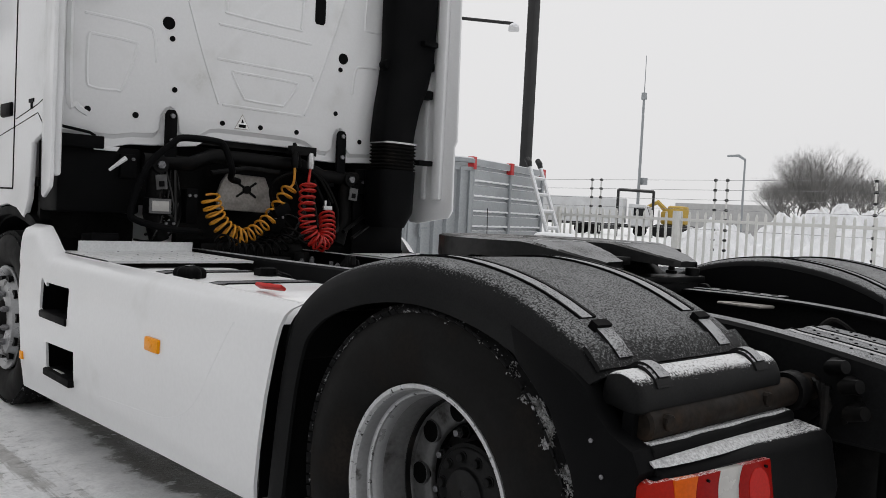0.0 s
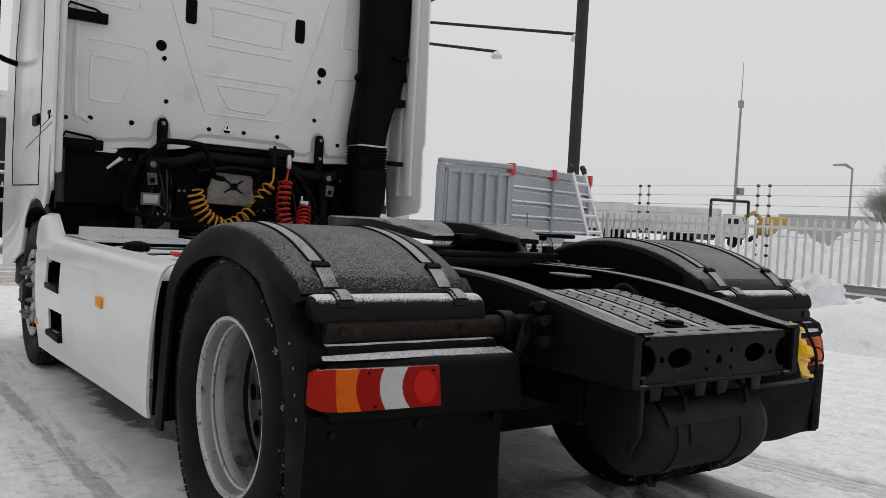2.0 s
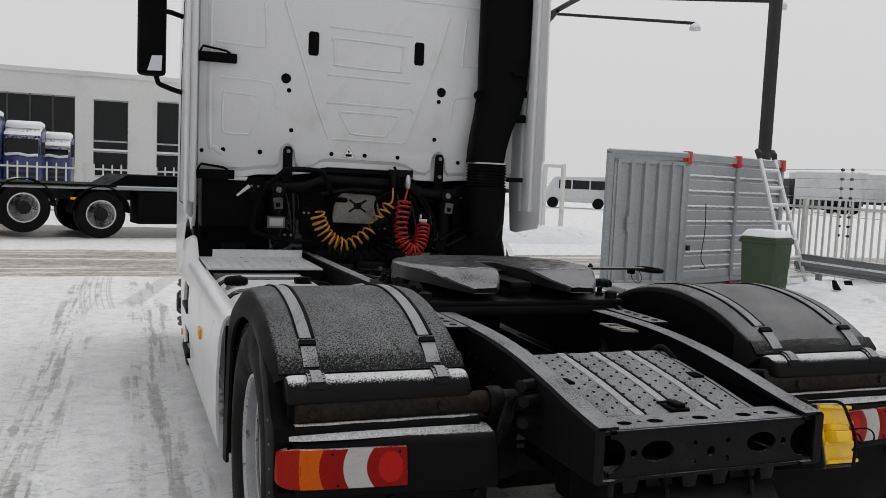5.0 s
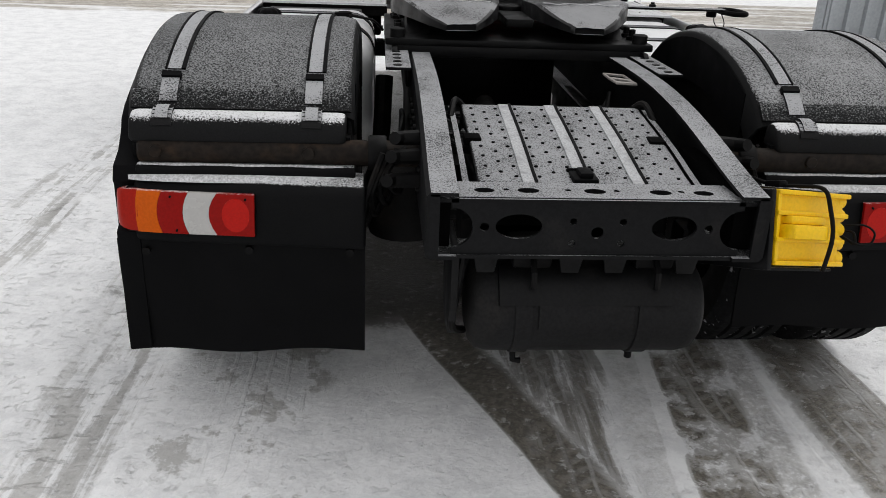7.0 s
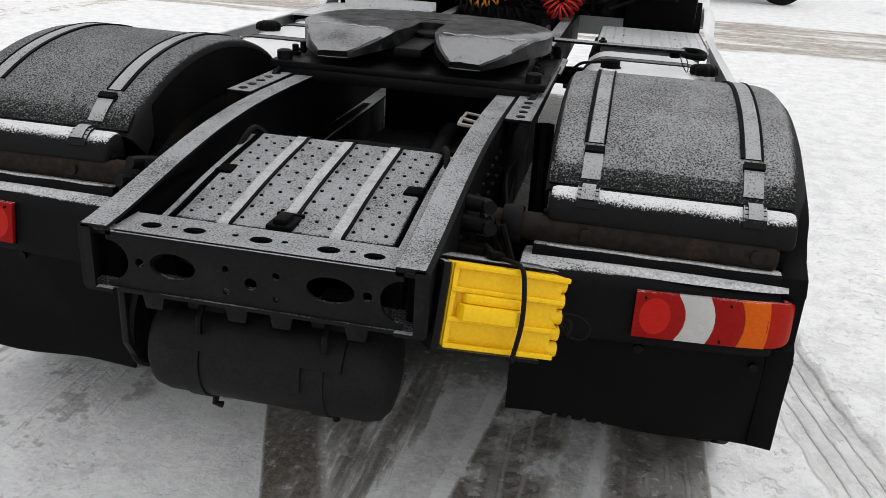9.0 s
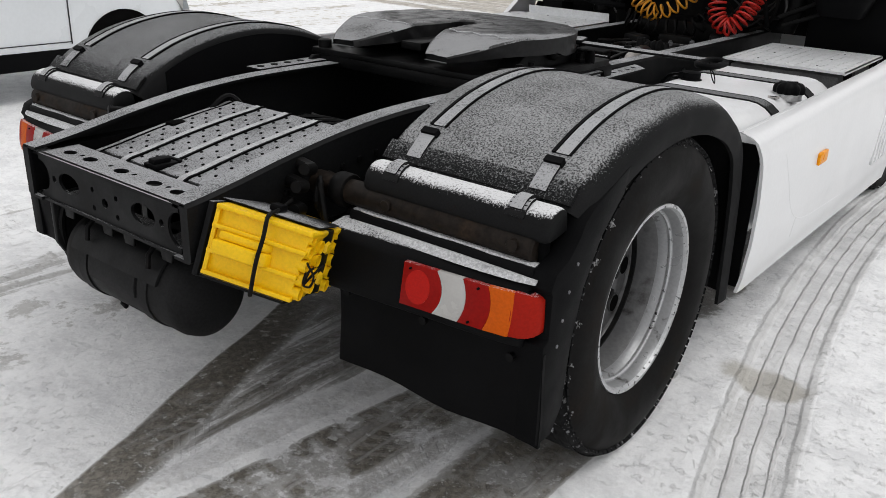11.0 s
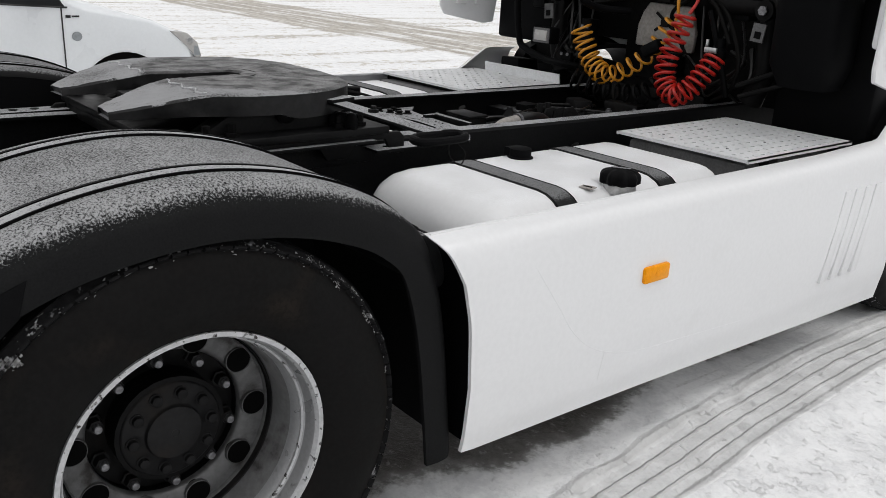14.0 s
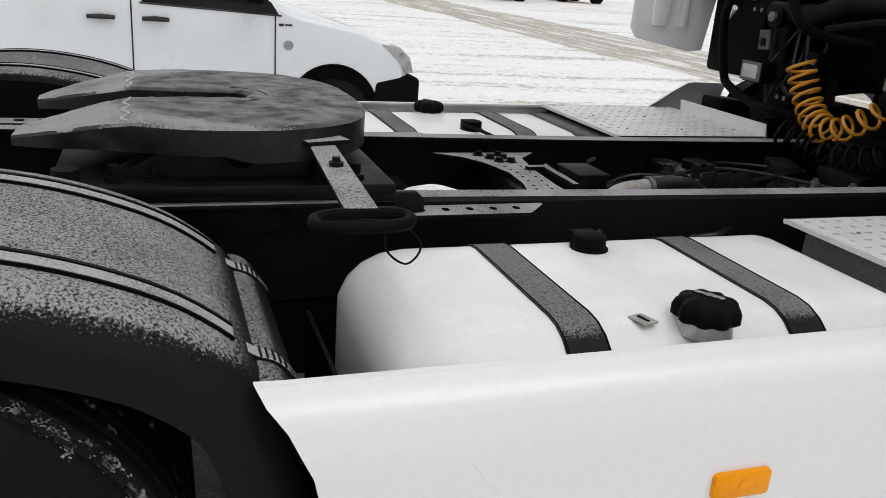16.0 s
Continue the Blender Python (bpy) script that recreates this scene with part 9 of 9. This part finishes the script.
for y in (2.03, -1.2):
    arch = [(y + 0.40 * math.cos(a), 0.34 + 0.44 * math.sin(a)) for a in np.linspace(-0.1, math.pi + 0.1, 20)]
    # closed black face stands for the shaded wheel arch
    part("arch_opening", Shape().prism(arch, "x", vx1 - 0.25, X1 + 0.003), "hole", van)
    tw = part("wheel", Shape().lathe([(0.20, vx1 - 0.20), (0.31, vx1 - 0.20), (0.335, vx1 - 0.17), (0.335, vx1 - 0.02), (0.31, vx1 + 0.008), (0.215, vx1 + 0.01), (0.20, vx1 - 0.01)], (0, y, 0.33), "x", 36), "rubber", van, "black van wheel")
    part("wheel_cover", Shape().lathe([(0.215, vx1 + 0.008), (0.20, vx1 + 0.014), (0.06, vx1 + 0.005), (0.0, vx1 + 0.012)], (0, y, 0.33), "x", 28), "alloy", tw, "grey wheel trim")
    part("snow_on_tyre", Shape().tube([(vx1 - 0.05, y + 0.325 * math.cos(a), 0.33 + 0.325 * math.sin(a)) for a in np.linspace(0.5, 1.9, 12)], 0.016, 6), "snow", tw)
part("front_bumper", Shape().prism([(2.36, 0.30), (2.70, 0.28), (2.80, 0.36), (2.80, 0.66), (2.72, 0.70), (2.40, 0.62)], "x", vx0 - 0.01, X1 + 0.012), "plastic", van, "black plastic front bumper", 0.03)
part("side_sill", Shape().box(X1 - 0.02, X1 + 0.01, -0.78, 1.60, 0.30, 0.46), "plastic", van, bevel=0.01)
part("rear_bumper", Shape().box(vx0, X1 + 0.01, -2.28, -2.1, 0.32, 0.62), "plastic", van, bevel=0.03)
hl_pts = [(2.44, 0.975), (2.60, 0.955), (2.70, 0.86), (2.735, 0.72), (2.68, 0.71), (2.60, 0.82)]
hl_ = part("headlamp", Shape().prism(hl_pts, "x", vx1 - 0.2, X1 + 0.006), "clear", van, "clear headlamp", 0.01)
part("lamp_core", Shape().lathe([(0.034, X1 + 0.005), (0.032, X1 + 0.008), (0.02, X1 + 0.006), (0.0, X1 + 0.009)], (0, 2.625, 0.88), "x", 14), "chrome", hl_)
part("turn_lamp", Shape().prism([(2.655, 0.73), (2.72, 0.74), (2.70, 0.82), (2.665, 0.83)], "x", X1, X1 + 0.009), "galv_dark", hl_)
part("mirror", Shape().box(vx1 - 0.02, vx1 + 0.22, 1.30, 1.42, 1.28, 1.52), "plastic", van, bevel=0.03)


van.location, van.scale = (-5.43, 0.315, 0), (0.93, 0.965, 0.89)


# ---- black lorry chassis behind ----
def bg_wheel(parent, m, x, y, z, big=True):
    w = part("wheel", moved(Shape().lathe([(0.28, -0.02), (0.40, 0.0), (0.47, -0.01), (0.50, -0.05), (0.50, -0.28), (0.3, -0.3)], (0, 0, 0), "y", 36), m @ Matrix.Translation((x, y, z)) @ Matrix.Rotation(math.pi, 4, "Z")), "rubber", parent, "black lorry wheel")
    part("rim", moved(Shape().lathe([(0.285, -0.02), (0.30, 0.0), (0.28, 0.004), (0.25, -0.06), (0.20, -0.05), (0.12, -0.045), (0.12, 0.03), (0.0, 0.035)], (0, 0, 0), "y", 32), m @ Matrix.Translation((x, y, z)) @ Matrix.Rotation(math.pi, 4, "Z")), "alloy", w, "bright alloy rim")
    part("hub", moved(Shape().lathe([(0.13, -0.03), (0.13, 0.03), (0.09, 0.06), (0.0, 0.062)], (0, 0, 0), "y", 20), m @ Matrix.Translation((x, y, z)) @ Matrix.Rotation(math.pi, 4, "Z")), "hub", w)
    for i in range(10):
        a = 2 * math.pi * i / 10
        # dark discs painted as shaded holes in the rim
        part("hole", moved(Shape().lathe([(0.03, -0.058), (0.03, -0.038), (0.0, -0.04)], (0.19 * math.cos(a), 0, 0.19 * math.sin(a)), "y", 8), m @ Matrix.Translation((x, y, z)) @ Matrix.Rotation(math.pi, 4, "Z")), "under", w)


lm = Matrix.Translation((-2.14, 15.75, 0)) @ Matrix.Rotation(radians(14), 4, "Z")
lorry = thing("lorry_chassis", (-2.14, 15.75, 0), "black lorry chassis with a lifted axle and silver wheels", "lorry")
for x, z in ((0.0, 0.5), (-1.46, 0.62), (6.3, 0.5)):
    for yy in (0.0,):
        bg_wheel(lorry, lm, x, yy, z)
    part("far_wheel", moved(Shape().lathe([(0.1, 2.1), (0.5, 2.1), (0.5, 2.4), (0.1, 2.4)], (x, 0, z), "y", 20), lm), "rubber", lorry)
part("frame", moved(Shape().box(-2.3, 6.0, 0.75, 0.85, 0.78, 1.04).box(-2.3, 6.0, 1.55, 1.65, 0.78, 1.04), lm), "steel_black", lorry, "black chassis rails")
part("side_rail", moved(Shape().box(-2.3, 4.4, 0.0, 0.06, 1.02, 1.08), lm), "galv_dark", lorry, "grey side rail")
part("bed_plate", moved(Shape().box(-2.3, 0.3, 0.0, 2.4, 1.06, 1.12), lm), "plastic", lorry)
for x, z in ((0.0, 0.5), (-1.46, 0.62)):
    ring = [(x + 0.60 * math.cos(a), z + 0.60 * math.sin(a)) for a in np.linspace(0.05, math.pi - 0.05, 16)]
    inn = [(x + 0.57 * math.cos(a), z + 0.57 * math.sin(a)) for a in np.linspace(math.pi - 0.05, 0.05, 16)]
    part("mudguard", moved(Shape().prism(ring + inn, "y", -0.02, 0.5), lm), "plastic_thick", lorry, "black mudguard edged with snow")
part("tool_box", moved(Shape().box(0.75, 3.9, 0.02, 0.7, 0.30, 0.98), lm), "plastic", lorry, "black side box", 0.02)
part("ramp_plate", moved(Shape().prism([(0.2, 1.10), (0.6, 1.34), (4.0, 1.34), (4.0, 1.10)], "y", 0.3, 2.1), lm), "plastic", lorry, "black coupling ramp")
part("side_tank", moved(Shape().box(1.75, 2.15, -0.02, 0.0, 0.55, 0.68), lm), "label_white", lorry)
part("marker", moved(Shape().box(-0.60, -0.48, -0.01, 0.02, 0.80, 0.85), lm), "marker", lorry)
part("cab", moved(Shape().box(4.4, 6.9, -0.02, 2.42, 0.75, 3.3), lm), "far_truck", lorry, "white cab", 0.08)
part("windscreen", moved(Shape().box(6.86, 6.93, 0.2, 2.2, 1.9, 2.9).box(5.4, 6.5, -0.03, 0.0, 1.9, 2.7), lm), "glass", lorry)
part("fender", moved(Shape().box(5.6, 7.0, -0.05, 0.3, 0.95, 1.15), lm), "plastic", lorry, bevel=0.05)

# ---- white building and parked lorries on the far side ----
bl = thing("office_building", (-3.0, 36.4, 0), "white flat-roofed building with tall dark windows", "building")
openings = [(-11.0, -8.2, 1.0, 4.05), (-7.2, -3.75, 1.0, 4.36), (-3.02, -1.64, 1.0, 4.30), (-0.45, 0.75, 1.0, 4.40), (2.2, 3.8, 1.0, 4.4), (5.3, 6.9, 1.0, 4.4)]
xs_ = [-16.0] + [v for o in openings for v in o[:2]] + [12.0]
for i in range(0, len(xs_), 2):
    part("wall", Shape().box(xs_[i], xs_[i + 1], 36.0, 36.3, 0, 5.25), "facade", bl, "white rendered wall")
for x0, x1, z0, z1 in openings:
    part("wall", Shape().box(x0, x1, 36.0, 36.3, 0, z0), "facade", bl)
    part("wall", Shape().box(x0, x1, 36.0, 36.3, z1, 5.25), "facade", bl)
    wd = part("window", Shape().box(x0, x1, 36.12, 36.15, z0, z1), "glass", bl, "dark glazed window")
    nb = max(1, int((x1 - x0) / 0.7))
    for k in range(nb + 1):
        xx_ = x0 + (x1 - x0) * k / nb
        part("mullion", Shape().box(xx_ - 0.03, xx_ + 0.03, 36.06, 36.12, z0, z1), "dark_frame", wd)
    for zz_ in (z0, z0 + 1.05, z0 + 1.5, z1 - 0.05):
        part("transom", Shape().box(x0, x1, 36.06, 36.12, zz_, zz_ + 0.07), "far_wall", wd)
    part("snow_sill", Shape().box(x0, x1, 35.95, 36.06, z0 + 1.12, z0 + 1.20), "snow", wd, "snow on the ledge")
    part("sill_head", Shape().box(x0 - 0.05, x1 + 0.05, 35.94, 36.0, z1, z1 + 0.12), "facade", bl)
part("parapet", Shape().box(-16.05, 12.05, 35.92, 36.4, 5.25, 5.45), "facade", bl, "roof edge with snow")
part("block", Shape().box(-16, 12, 36.6, 46, 0, 5.2), "facade", bl)
part("interior", Shape().box(-16, 12, 36.5, 36.55, 0, 5.2), "dark_frame", bl)
for i, (x, y) in enumerate(((-6.2, 27.5), (-5.0, 28.6), (-4.15, 30.0))):
    t_ = thing("parked_lorry", (x, y, 0), "blue lorry cab under snow, parked by the building", "lorry", "parked lorries")
    h = 3.05 - 0.28 * i
    prof_ = [(y, 0.6), (y - 0.06, 1.4), (y, 1.7), (y + 0.22, h - 0.45), (y + 0.5, h - 0.12), (y + 0.9, h), (y + 2.0, h), (y + 2.2, 0.6)]
    c_ = part("cab", Shape().prism(prof_, "x", x - 0.6, x + 0.6), "blue", t_, "dark blue cab", 0.10, 3)
    part("windscreen", Shape().prism([(y - 0.02, 1.72), (y + 0.19, h - 0.48), (y + 0.24, h - 0.48), (y + 0.03, 1.72)], "x", x - 0.5, x + 0.5), "glass", c_, "dark windscreen")
    part("screen_snow", Shape().tube([(x - 0.5, y - 0.04, 1.74), (x - 0.1, y - 0.05, 1.78), (x + 0.2, y - 0.04, 1.73), (x + 0.5, y - 0.04, 1.76)], 0.05, 6), "snow", c_, "snow along the wipers")
    part("visor", Shape().prism([(y + 0.02, h - 0.36), (y + 0.10, h - 0.30), (y + 0.45, h - 0.22), (y + 0.40, h - 0.34)], "x", x - 0.55, x + 0.55), "snow", c_, "snowed-up sun visor")
    for z in (0.85, 1.05, 1.25):
        part("grille_bar", Shape().box(x - 0.42, x + 0.42, y - 0.10, y - 0.02, z, z + 0.12), "steel_black", c_)
    part("bumper", Shape().box(x - 0.6, x + 0.6, y - 0.14, y + 0.1, 0.35, 0.70), "far_truck", c_, bevel=0.05)
    for s in (1, -1):
        part("headlamp", Shape().lathe([(0.0, y - 0.15), (0.10, y - 0.15), (0.11, y - 0.10), (0.0, y - 0.08)], (x + s * 0.42, 0, 0.55), "y", 12), "clear", c_)
        part("mirror", Shape().box(x + s * 0.66 - 0.06, x + s * 0.66 + 0.06, y - 0.02, y + 0.08, 1.75, 2.2), "steel_black", c_, bevel=0.02)
        part("wheel", Shape().lathe([(0.1, s * 0.3), (0.5, s * 0.3), (0.5, s * 0.55), (0.1, s * 0.55)], (x, y + 0.6, 0.5), "x", 16), "rubber", t_)
    part("roof_snow", Shape().prism([(y + 0.45, h - 0.12), (y + 0.55, h + 0.06), (y + 0.9, h + 0.16), (y + 2.0, h + 0.14), (y + 2.1, h)], "x", x - 0.56, x + 0.56), "snow", t_, "thick roof snow", 0.05)
# white minibus far away, beyond the gate
mb = thing("minibus", (26.3, 46.2, 0), "white minibus parked beyond the gate", "minibus")
mm = Matrix.Translation((26.3, 46.2, 0)) @ Matrix.Rotation(radians(-20), 4, "Z")
part("body", moved(Shape().prism([(-2.3, 0.4), (-2.3, 1.1), (-1.7, 1.3), (-1.2, 2.05), (2.4, 2.15), (2.5, 0.4)], "y", -0.95, 0.95), mm), "far_truck", mb, "white body", 0.08)
for x0, x1 in ((-1.15, -0.35), (-0.25, 0.85), (0.95, 2.2)):
    part("window", moved(Shape().box(x0, x1, -0.97, -0.94, 1.28, 1.85), mm), "glass", mb)
for x in (-1.5, 1.5):
    part("wheel", moved(Shape().lathe([(0.05, -0.97), (0.36, -0.97), (0.36, -0.7), (0.05, -0.7)], (x, 0, 0.36), "y", 16), mm), "rubber", mb)
trailer(21.0, 50.0, 0.1, 9, 2.6, "dark goods trailer far beyond the gate")
# dark machines on the far side of the yard
for x, y in ((-37.0, 11.0), (-39.5, 18.0), (-43.0, 24.5)):
    mc = thing("parked_machine", (x, y, 0), "dark lorry parked on the far side of the yard", "lorry", "parked machines")
    part("body", Shape().box(x - 6, x, y - 1.3, y + 1.3, 0.7, 3.2), "steel_black" if y < 20 else "orange", mc, bevel=0.15)
    for k in (-0.8, -3.6):
        for e in (0.9, -1.35):
            part("wheel", Shape().lathe([(0.1, y + e), (0.55, y + e), (0.55, y + e + 0.45), (0.1, y + e + 0.45)], (x + k, 0, 0.55), "y", 18), "rubber", mc)
